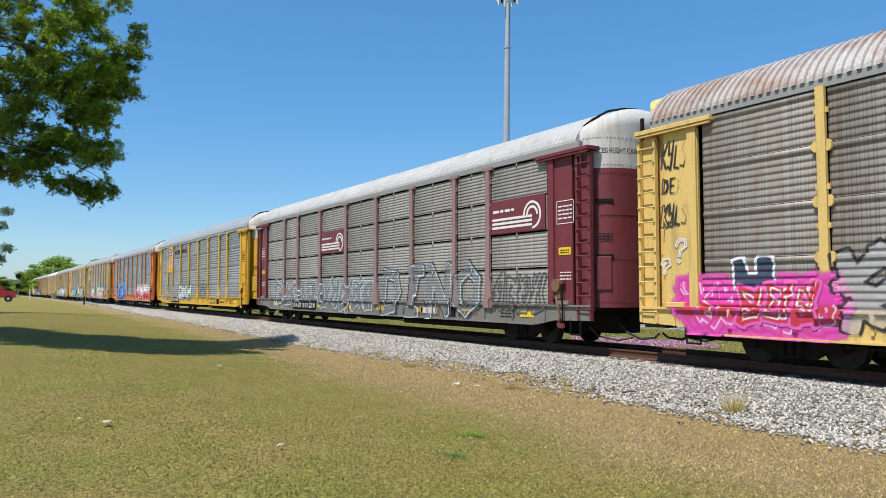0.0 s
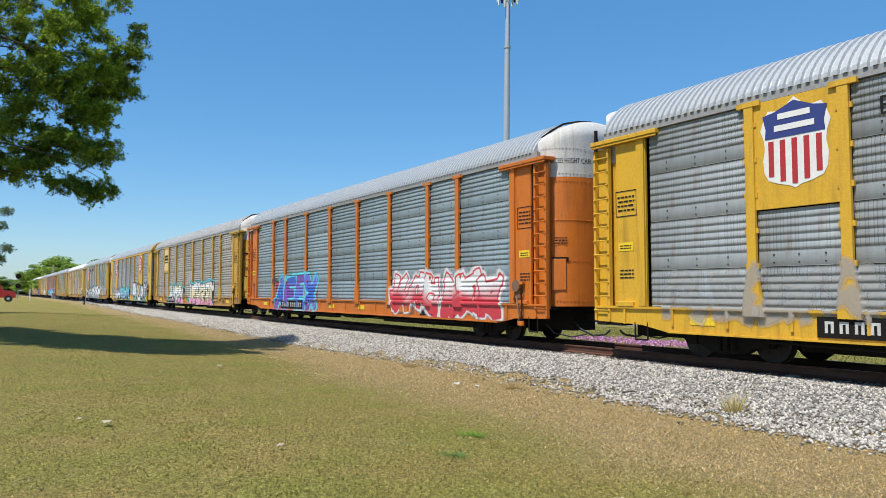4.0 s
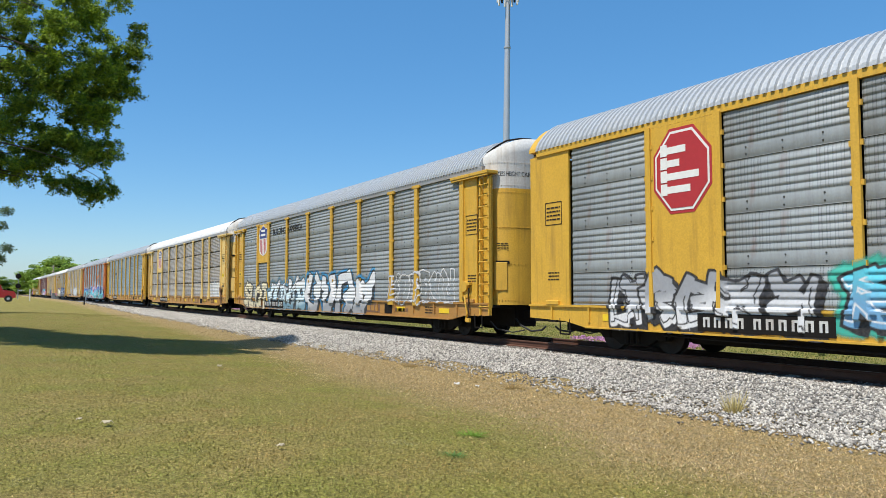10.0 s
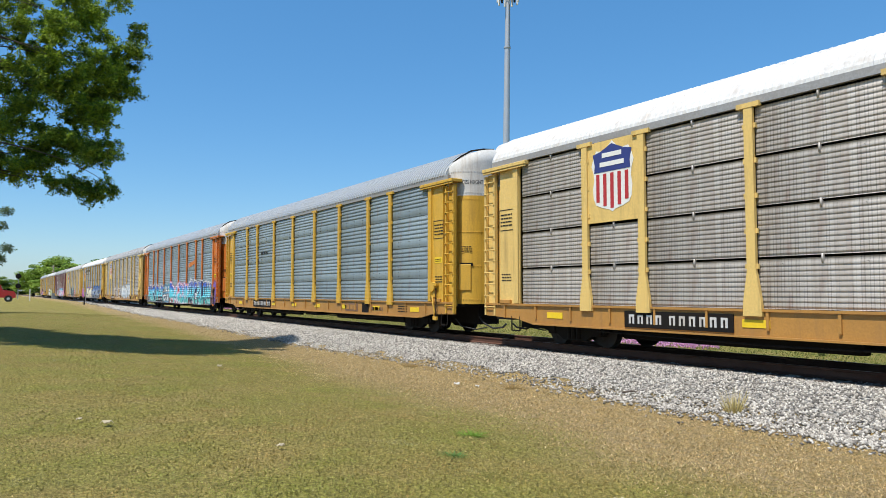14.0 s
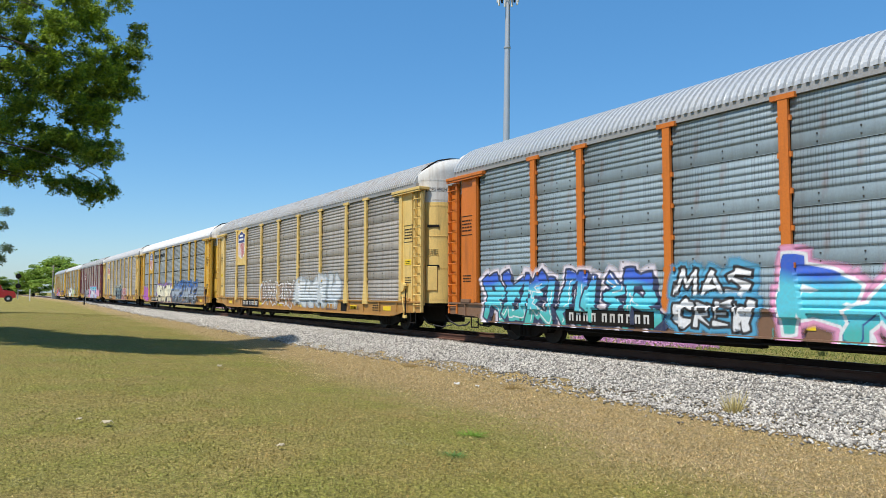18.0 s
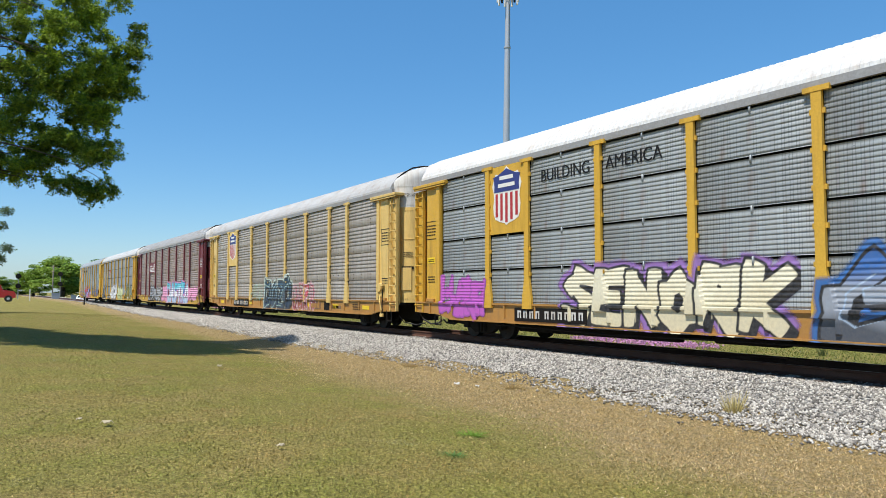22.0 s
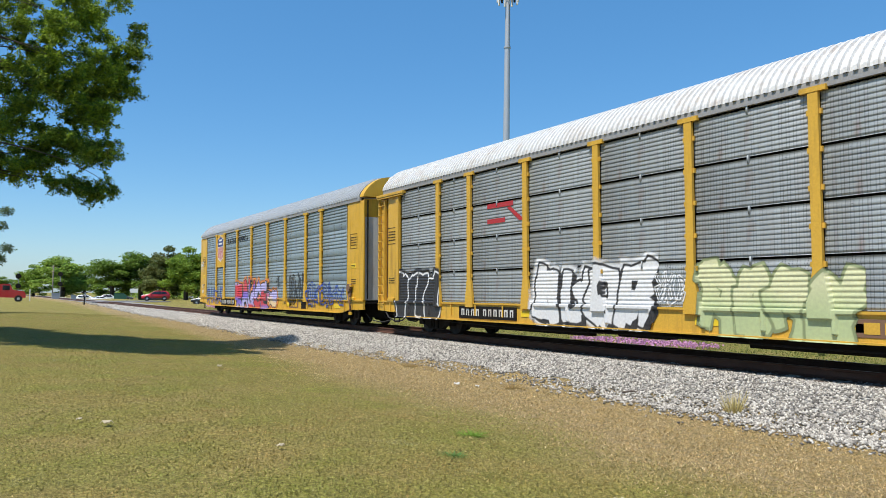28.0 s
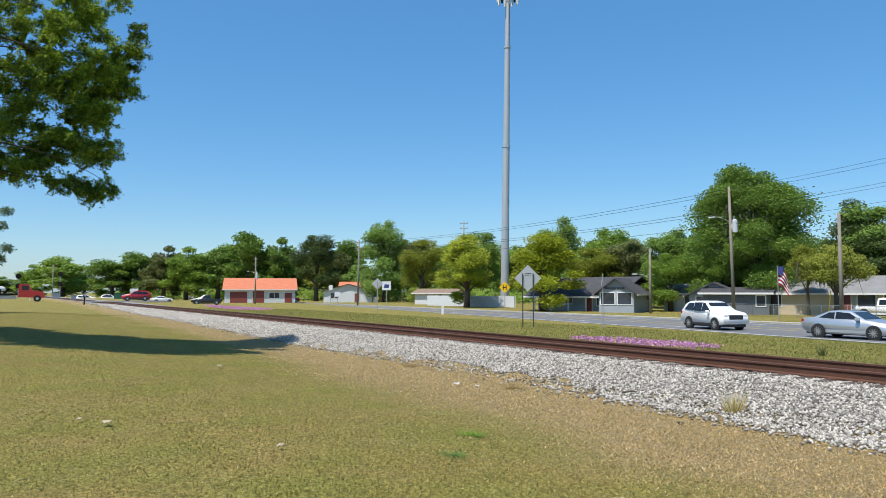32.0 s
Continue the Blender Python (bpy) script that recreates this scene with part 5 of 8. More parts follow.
graffiti(-1, -12.82, -12.2, 3.6, 4.0, 3, [], BK, None, 0.0, 4, line=True, word="DEK")
graffiti(-1, -12.84, -12.12, 2.9, 3.45, 4, [], BK, None, 0.0, 5, line=True, word="KYLS")
graffiti(-1, -12.55, -12.1, 2.05, 2.65, 1, [BK], WH, None, 0.035, 6, line=True, word="?")
graffiti(-1, -12.9, -12.6, 1.85, 2.2, 1, [BK], WH, None, 0.03, 7, line=True, word="?")
# maroon car
graffiti(0, -10.6, -4.8, 0.75, 2.0, 4, [GY], PB, None, 0.14, 1, line=True)
graffiti(0, -4.4, 1.2, 0.7, 2.0, 5, [GY], PB, None, 0.13, 2, line=True)
graffiti(0, 1.7, 8.6, 0.6, 2.35, 4, [GY, PB], PB, None, 0.17, 3, line=True, word="DINO")
graffiti(0, 1.75, 8.65, 0.58, 2.33, 4, [], (0.06, 0.06, 0.065), None, 0.225, 3, line=True, word="DINO")
graffiti(0, 9.2, 11.6, 0.9, 2.0, 4, [], (0.10, 0.10, 0.10), None, 0.08, 4, line=True)
# bright yellow car
graffiti(1, -4.7, -0.7, 1.0, 2.0, 5, [WH, (0.66, 0.68, 0.62)], (0.10, 0.17, 0.13), (0.14, 0.30, 0.22), 0.085, 1, alpha=0.85)
graffiti(1, -11.5, -5.2, 0.9, 1.9, 5, [(0.4, 0.4, 0.38)], (0.42, 0.42, 0.4), None, 0.1, 2, alpha=0.35)
graffiti(1, 1.6, 4.4, 0.9, 2.2, 3, [], (0.2, 0.2, 0.21), None, 0.0, 3, line=True, alpha=0.7)
graffiti(1, 6.2, 11.6, 1.15, 2.2, 5, [WH], (0.5, 0.5, 0.48), None, 0.06, 4, alpha=0.14)
# orange car with the blue piece
graffiti(2, -8.6, -3.0, 0.6, 2.15, 4, [PU, BL, (0.12, 0.16, 0.62)], CY, CY, 0.22, 1, back=WN, shine=(0.1, 0.5, 0.75), word="AFEX")
graffiti(2, -9.0, -7.7, 1.95, 2.2, 7, [], (0.05, 0.05, 0.06), None, 0.0, 2, line=True, word="NONSTOP")
graffiti(2, 4.4, 11.4, 0.8, 2.0, 6, [RD, WH], RD, WH, 0.14, 3)
graffiti(2, -12.5, -11.95, 1.3, 1.9, 3, [], WN, None, 0.04, 4, line=True)
# ochre car
graffiti(3, -6.8, -1.5, 0.6, 1.95, 5, [PK, WH, CR], BK, CY, 0.14, 1, shine=BK)
graffiti(3, 0.2, 7.4, 0.55, 2.1, 6, [PK, CR, WH], BK, CY, 0.17, 2, shine=BK)
# octagon car
graffiti(4, -10.4, -5.0, 0.7, 1.85, 5, [WH, GY], BK, None, 0.12, 1, shine=BK)
graffiti(4, -4.6, 1.5, 0.75, 1.95, 5, [(0.15, 0.35, 0.55), CY], BK, (0.04, 0.45, 0.34), 0.13, 2, shine=WH)
graffiti(4, 4.0, 11.2, 0.6, 2.15, 5, [(0.30, 0.36, 0.42), WH, (0.7, 0.7, 0.74)], BK, (0.05, 0.04, 0.07), 0.15, 3, back=(0.05, 0.44, 0.34), shine=(0.4, 0.22, 0.42), word="MADAK")
graffiti(4, 11.2, 12.6, 1.5, 2.2, 4, [], BK, None, 0.03, 4, line=True)
# cream and white pieces
graffiti(5, -11.6, -7.3, 0.6, 1.95, 4, [CR], BK, None, 0.15, 1, shine=BK, word="SLOT")
graffiti(5, -6.9, -1.7, 0.6, 2.0, 4, [(0.16, 0.30, 0.38), (0.62, 0.74, 0.78), WH], BK, (0.12, 0.26, 0.36), 0.14, 2, shine=BK)
graffiti(5, -1.5, 5.4, 0.55, 2.15, 4, [GY, WH, WH], BK, (0.03, 0.26, 0.50), 0.18, 3)
graffiti(5, 6.9, 11.4, 1.1, 2.1, 6, [], (0.6, 0.6, 0.6), None, 0.12, 4, line=True)
# orange car sprayed end to end
graffiti(8, -11.7, -4.6, 0.6, 1.95, 6, [TE, CY, BL], (0.02, 0.03, 0.08), (0.78, 0.70, 0.76), 0.12, 1, shine=WH)
graffiti(8, -4.15, -2.25, 1.35, 1.95, 3, [WH], BK, (0.08, 0.35, 0.55), 0.055, 2, word="MAS")
graffiti(8, -4.15, -2.25, 0.72, 1.25, 4, [WH], BK, (0.08, 0.35, 0.55), 0.055, 6, word="CREW")
graffiti(8, -1.8, 4.6, 0.55, 2.05, 4, [TE, CY, BL], WH, PK, 0.16, 3, shine=(0.03, 0.08, 0.25))
graffiti(8, 4.6, 11.4, 0.55, 2.2, 6, [TE, CY, BL], (0.02, 0.03, 0.08), (0.78, 0.74, 0.78), 0.13, 4, shine=WH)
graffiti(8, 11.9, 12.7, 0.8, 2.2, 3, [PU], (0.25, 0.15, 0.4), PU, 0.06, 5, alpha=0.5)
# white washed-out pieces
graffiti(9, -4.2, 0.9, 0.8, 2.0, 4, [(0.5, 0.35, 0.28)], WH, None, 0.15, 1, line=True)
graffiti(9, 1.0, 6.4, 0.9, 2.05, 4, [(0.62, 0.66, 0.67), WH], (0.5, 0.55, 0.58), (0.5, 0.56, 0.6), 0.15, 2, alpha=0.62)
# cream and blue-black pieces
graffiti(10, -11.9, -9.2, 0.7, 1.9, 3, [(0.5, 0.1, 0.5)], (0.35, 0.08, 0.38), None, 0.09, 1)
graffiti(10, -5.6, 0.7, 0.65, 2.0, 5, [CR, (0.75, 0.70, 0.52)], BK, (0.3, 0.16, 0.45), 0.17, 2, word="SENORK")
graffiti(10, 1.0, 9.4, 0.55, 2.1, 4, [(0.07, 0.08, 0.10), (0.30, 0.33, 0.38), (0.03, 0.12, 0.36)], BK, (0.03, 0.14, 0.40), 0.17, 3, slant=0.5, shine=(0.35, 0.45, 0.58))
# navy piece
graffiti(11, -4.1, -2.2, 1.0, 1.9, 3, [], (0.4, 0.5, 0.38), None, 0.06, 1, line=True)
graffiti(11, -1.9, 2.2, 0.6, 2.1, 4, [NV, (0.02, 0.06, 0.10)], BK, (0.58, 0.68, 0.62), 0.15, 2, shine=(0.45, 0.62, 0.55), word="DOZO")
graffiti(11, 2.4, 5.4, 0.6, 2.0, 4, [], (0.72, 0.50, 0.52), None, 0.10, 3, line=True)
graffiti(11, 2.45, 5.4, 0.62, 2.0, 4, [], (0.55, 0.10, 0.14), None, 0.05, 3, line=True)
# cyan piece on pink
graffiti(12, -6.8, -0.8, 0.7, 1.9, 6, [GY], BK, None, 0.10, 1, shine=WH)
graffiti(12, 0.9, 8.6, 0.6, 2.15, 6, [(0.42, 0.55, 0.72), WH, CY], (0.04, 0.14, 0.42), PK, 0.18, 2, word="DASTRO")
graffiti(12, 8.7, 11.3, 1.0, 1.7, 3, [PK], PK, None, 0.16, 3, alpha=0.85)
graffiti(12, -0.9, 0.9, 0.8, 1.8, 2, [PK], PK, None, 0.18, 4, alpha=0.8)
# bubbles and outlines
graffiti(13, -11.9, -9.2, 0.62, 2.0, 4, [BK], WH, BK, 0.22, 1)
graffiti(13, -4.0, 0.2, 0.6, 2.1, 4, [WH], BK, WH, 0.16, 2)
graffiti(13, 0.3, 1.3, 1.2, 1.9, 3, [], WH, None, 0.03, 3, line=True)
graffiti(13, 1.6, 4.8, 0.6, 1.95, 4, [GN, (0.62, 0.62, 0.36)], (0.22, 0.26, 0.12), None, 0.17, 4)
graffiti(13, 7.3, 11.6, 0.7, 2.2, 3, [(0.24, 0.32, 0.10)], (0.16, 0.2, 0.08), None, 0.22, 5, line=True)
graffiti(13, 7.35, 11.55, 0.72, 2.18, 3, [], WH, None, 0.17, 5, line=True)
# last car
graffiti(14, -11.7, -7.3, 0.7, 1.75, 4, [], (0.03, 0.08, 0.38), None, 0.05, 1, line=True)
graffiti(14, 0.9, 3.0, 0.75, 1.45, 2, [(0.75, 0.55, 0.30), LV], BK, OR, 0.15, 0)
graffiti(14, -4.3, 1.6, 0.5, 2.1, 5, [LV, (0.20, 0.13, 0.50), RD, RD, LV], BK, OR, 0.20, 2, slant=0.0, back=(0.42, 0.10, 0.20), word="RAUCE")
graffiti(14, 2.8, 3.3, 1.95, 2.28, 4, [], BK, None, 0.0, 3, line=True, word="LEAF")
graffiti(14, 3.1, 3.65, 1.66, 1.92, 4, [], BK, None, 0.0, 8, line=True, word="HUNT")
graffiti(14, 3.6, 4.12, 1.5, 1.78, 4, [], BK, None, 0.0, 9, line=True, word="TUPH")
graffiti(14, 4.7, 6.7, 0.8, 2.3, 3, [BK], BK, None, 0.07, 4, line=True)
graffiti(14, 7.2, 11.6, 0.8, 1.8, 5, [], (0.03, 0.08, 0.38), None, 0.07, 5, line=True)
graffiti(14, -13.25, -12.45, 3.2, 3.6, 4, [], WH, None, 0.0, 6, line=True, word="BUER")
graffiti(14, -13.2, -12.5, 2.85, 3.15, 3, [], WH, None, 0.0, 16, line=True, word="PTC")
graffiti(14, -12.8, -12.35, 2.05, 2.35, 3, [], WH, None, 0.0, 7, line=True, word="BIG")
graffiti(14, -12.8, -12.25, 1.7, 2.0, 3, [], WH, None, 0.0, 17, line=True, word="CEN")
graffiti(14, -12.75, -12.25, 1.35, 1.65, 3, [], WH, None, 0.0, 18, line=True, word="ONE")

# ---- trees ----
BARK = surf("bark", (0.11, 0.085, 0.065), 0.95, 0, (0.06, 0.048, 0.04), 3.0, 25, bump=0.02)
GREEN = leaf_mat("green_leaves", (0.275, 0.40, 0.075), (0.155, 0.25, 0.055), 0.8)
FRESH = leaf_mat("fresh_leaves", (0.37, 0.50, 0.085), (0.20, 0.31, 0.06), 0.8)
LIME = leaf_mat("lime_leaves", (0.560, 0.580, 0.055), (0.260, 0.330, 0.035), 0.8)
# Also used behind the bungalow, where its darkness stands for shade under the canopy.
DARK = leaf_mat("dark_leaves", (0.15, 0.21, 0.06), (0.08, 0.12, 0.045), 0.8)
OLIVE = leaf_mat("olive_leaves", (0.42, 0.44, 0.07), (0.23, 0.27, 0.05), 0.8)
BROWNISH = leaf_mat("brownish_leaves", (0.25, 0.28, 0.10), (0.14, 0.165, 0.06), 0.8)
NEAR_LEAF = leaf_mat("near_leaves", (0.46, 0.60, 0.055), (0.075, 0.155, 0.028), 0.5)
MOSS = leaf_mat("hanging_moss", (0.20, 0.20, 0.16), (0.13, 0.13, 0.10), 0.7)


def leaf_cloud(rng, lobes, count, size, shell=0.55):
    """Corner places of leaf sprays scattered through ellipsoid lobes, thicker towards their skins."""
    lobes = np.asarray(lobes, float)
    vol = (lobes[:, 3] ** 2 * lobes[:, 4]) ** 0.62
    pick = rng.choice(len(lobes), count, p=vol / vol.sum())
    d = rng.normal(size=(count, 3))
    d /= np.linalg.norm(d, axis=1)[:, None]
    r = rng.random(count) ** shell * (1 + 0.08 * rng.normal(size=count))
    L = lobes[pick]
    c = L[:, :3] + d * r[:, None] * np.stack([L[:, 3], L[:, 3], L[:, 4]], -1)
    up = rng.normal(size=(count, 3)) * 0.55 + np.array([0.1, -0.35, 0.75])
    a = np.cross(up, rng.normal(size=(count, 3)))
    a /= np.linalg.norm(a, axis=1)[:, None]
    b = np.cross(a, up)
    b /= np.linalg.norm(b, axis=1)[:, None]
    s = (size * rng.uniform(0.55, 1.35, count))[:, None]
    return np.stack([c - a * s, c - b * s * 0.42 + a * s * 0.1, c + a * s, c + b * s * 0.5], 1).reshape(-1, 3)


def limb(bm, pts, r0, r1, n=7):
    """One tapered tube along a run of points."""
    pts = [Vector(p) for p in pts]
    k = len(pts) - 1
    side = None
    rings = []
    for i, p in enumerate(pts):
        d = (pts[min(i + 1, k)] - pts[max(i - 1, 0)]).normalized()
        if side is None:
            side = d.orthogonal().normalized()
        side = (side - d * side.dot(d)).normalized()
        up = d.cross(side)
        r = r0 + (r1 - r0) * i / k
        rings.append([bm.verts.new(p + (side * math.cos(6.2832 * j / n) + up * math.sin(6.2832 * j / n)) * r) for j in range(n)])
    for a, b in zip(rings, rings[1:]):
        for j in range(n):
            bm.faces.new((a[j], a[(j + 1) % n], b[(j + 1) % n], b[j]))
    bm.faces.new(rings[0][::-1])
    bm.faces.new(rings[-1])


TREE_KINDS = []


def make_tree_kind(seed, leaves, low=0.22):
    """Crown and trunk meshes of one tree, ten metres high with a crown four metres in radius."""
    rng = np.random.default_rng(seed)
    lobes = []
    big = leaves > 10000
    for i in range(95 if big else 24):
        a = rng.uniform(0, 6.28)
        h = rng.uniform(low + 0.1, 0.92)
        reach = (3.4 if big else 3.0) * math.sin(min(1, (1.05 - h) / 0.62) * 1.45) * rng.uniform(0.45, 1.0)
        rad = rng.uniform(0.5, 1.05) if big else rng.uniform(0.7, 1.5)
        lobes.append((math.cos(a) * reach, math.sin(a) * reach, min(h * 10, 9.6 - rad * 0.6), rad, rad * rng.uniform(0.6, 0.9)))
    lobes.append((0, 0, 6.0, 2.2, 2.4))
    if big:
        lobes += [(0, 0, 4.2, 2.7, 1.9), (1.2, 0.6, 6.2, 2.2, 1.9), (-1.2, -0.6, 6.4, 2.2, 1.9), (0.3, -1.2, 5.0, 2.0, 2.0)]
    crown = quads_mesh("crown", leaf_cloud(rng, lobes, int(leaves * 2.2), 0.075 if big else 0.125 if leaves > 6000 else 0.20, 0.38 if big else 0.5), 4)
    bm = bmesh.new()
    limb(bm, [(0, 0, -0.3), (0.08, 0.05, 1.6), (0.0, 0.1, 3.4), (0.15, 0, 6.0), (0.1, 0.1, 8.4)], 0.34, 0.06)
    for lb in lobes[:12]:
        z = max(1.8, lb[2] * 0.55)
        mid = (lb[0] * 0.5, lb[1] * 0.5, (z + lb[2]) / 2 + 0.3)
        limb(bm, [(0, 0.05, z), mid, lb[:3]], 0.13, 0.03, 5)
    TREE_KINDS.append((crown, to_mesh("trunk", bm, True)))


for sd, cnt, low in ((11, 9900, 0.1), (12, 9900, 0.02), (13, 9900, 0.15), (14, 9900, 0.0), (15, 9990, 0.0), (16, 52000, 0.05), (17, 5200, 0.0), (18, 5200, 0.05), (19, 9000, 0.4)):
    make_tree_kind(sd, cnt, low)


def tree(x, y, height, radius, kind, leaves, label, z=-0.95, name="tree"):
    crown, trunk = TREE_KINDS[kind]
    t = empty_thing(name, pose(x, y, z, 0, 0, (x * 37 + y * 91) % 360), label, "tree")
    s = Matrix.Diagonal((radius / 3.3, radius / 3.3, height / 9.4, 1))
    link_mesh("trunk", trunk, BARK, t, m=s)
    link_mesh("crown", crown, leaves, t, m=s)
    return t


G_, F_, L_, D_, O_, B_ = ((GREEN, "broad green tree in full leaf"), (FRESH, "fresh green spring tree"), (LIME, "lime-yellow tree with a dense crown"),
                          (DARK, "dark green shady oak"), (OLIVE, "olive-yellow tree with thin leaves"), (BROWNISH, "brownish tree coming into leaf"))
for x, y, h, r, kd, (lf, lab) in (
        (-299.7, 13.6, 11.8, 6.5, 0, F_), (-259.3, 19.6, 13.2, 8.9, 1, F_), (-278.6, 27.9, 10.5, 6.8, 2, G_), (-237.9, 31.4, 11.6, 8.6, 3, G_),
        (-236.8, 39.1, 13.8, 7.8, 1, G_), (-225.8, 43.5, 15.4, 6.8, 0, B_), (-219.7, 48.5, 14.9, 7.2, 2, F_), (-217.7, 56.9, 15.8, 7.6, 1, G_),
        (-205.7, 62.4, 18.5, 7.7, 3, G_), (-203.3, 69.9, 17.4, 6.6, 0, G_), (-176.3, 70.9, 16.6, 6.5, 4, D_), (-196.6, 87.0, 16.6, 7.5, 1, G_),
        (-153.1, 78.4, 19.4, 6.5, 3, G_), (-155.7, 86.2, 15.6, 5.1, 2, B_), (-129.8, 75.2, 13.0, 5.4, 1, O_), (-94.2, 62.4, 11.0, 5.4, 4, L_),
        (-71.9, 59.2, 9.5, 5.6, 4, L_), (-135.5, 94.2, 15.7, 5.6, 1, G_), (-113.8, 97.8, 17.3, 6.1, 0, G_), (-99.9, 98.1, 14.5, 6.8, 3, F_),
        (-82.0, 84.8, 10.9, 4.7, 2, B_), (-86.0, 80.8, 9.2, 5.0, 1, O_), (-73.2, 84.8, 11.8, 5.5, 3, G_), (-62.3, 71.4, 7.3, 3.6, 3, F_),
        # D_ trees behind the bungalow: canopy shade is put into the leaf colour.
        (-53.6, 75.2, 16.6, 7.1, 5, G_), (-55.5, 72.3, 7.1, 3.0, 3, F_), (-48.3, 87.3, 13.3, 5.1, 0, D_), (-43.9, 90.8, 11.3, 4.3, 1, D_),
        (-43.9, 70.5, 7.2, 2.0, 8, O_), (-39.6, 68.0, 6.9, 3.2, 8, O_), (-36.0, 88.6, 12.6, 5.2, 3, G_), (-34.5, 84.0, 9.0, 5.0, 1, D_), (-42.0, 84.5, 9.0, 5.2, 3, D_), (-45.2, 85.5, 12.2, 4.8, 1, G_), (-71.7, 98.2, 12.4, 6.1, 1, G_),
        (-66.0, 84.0, 11.5, 5.5, 1, G_), (-60.5, 82.0, 9.5, 4.5, 3, F_), (-46.0, 84.0, 10.0, 4.6, 1, D_), (-39.5, 87.0, 12.0, 4.6, 3, G_), (-330.0, 5.5, 8.0, 8.5, 2, G_), (-320, 25, 10, 9, 1, G_), (-175, 112, 16, 9, 3, G_), (-150, 118, 14, 9, 0, G_), (-118, 120, 13, 9, 1, G_), (-58, 108, 11, 8, 2, G_), (-30, 105, 10, 8, 0, G_)):
    tree(x, y, h, r, 6 + kd % 2 if x < -190 else kd, lf, lab)


def far_woods():
    """A low belt of woods along the horizon behind everything."""
    rng = np.random.default_rng(8)
    lobes = []
    for i in range(420):
        u = i / 419
        x = -420 + 460 * u + rng.normal(0, 4)
        y = 60 + 110 * math.sin(u * 1.7) + rng.normal(0, 6) + (60 if x < -200 else 40)
        h = rng.uniform(6.0, 12.0)
        lobes.append((x, y, h * 0.55 - 0.9, rng.uniform(3.5, 5.5), h * 0.55))
    ob = link_mesh("far_woods", quads_mesh("far_woods", leaf_cloud(rng, lobes, 62000, 0.58, 0.45), 4), GREEN)
    tagged(ob, "distant belt of green woods", "woods", kind="stuff")


far_woods()
rng_row = random.Random(5)
for i in range(46):
    u = i / 45
    px, py = -290 + 262 * u, 44 + 52 * min(1, u * 1.6) + rng_row.uniform(-3, 6) + (14 if u > 0.4 else 8)
    h = rng_row.uniform(8.5, 12.5) + (2.5 if 0.2 < u < 0.6 else 0)
    lf, lab = rng_row.choice((G_, G_, F_, B_, G_, O_))
    tree(px, py, h, rng_row.uniform(5.0, 7.0), 6 + i % 2, lf, lab)


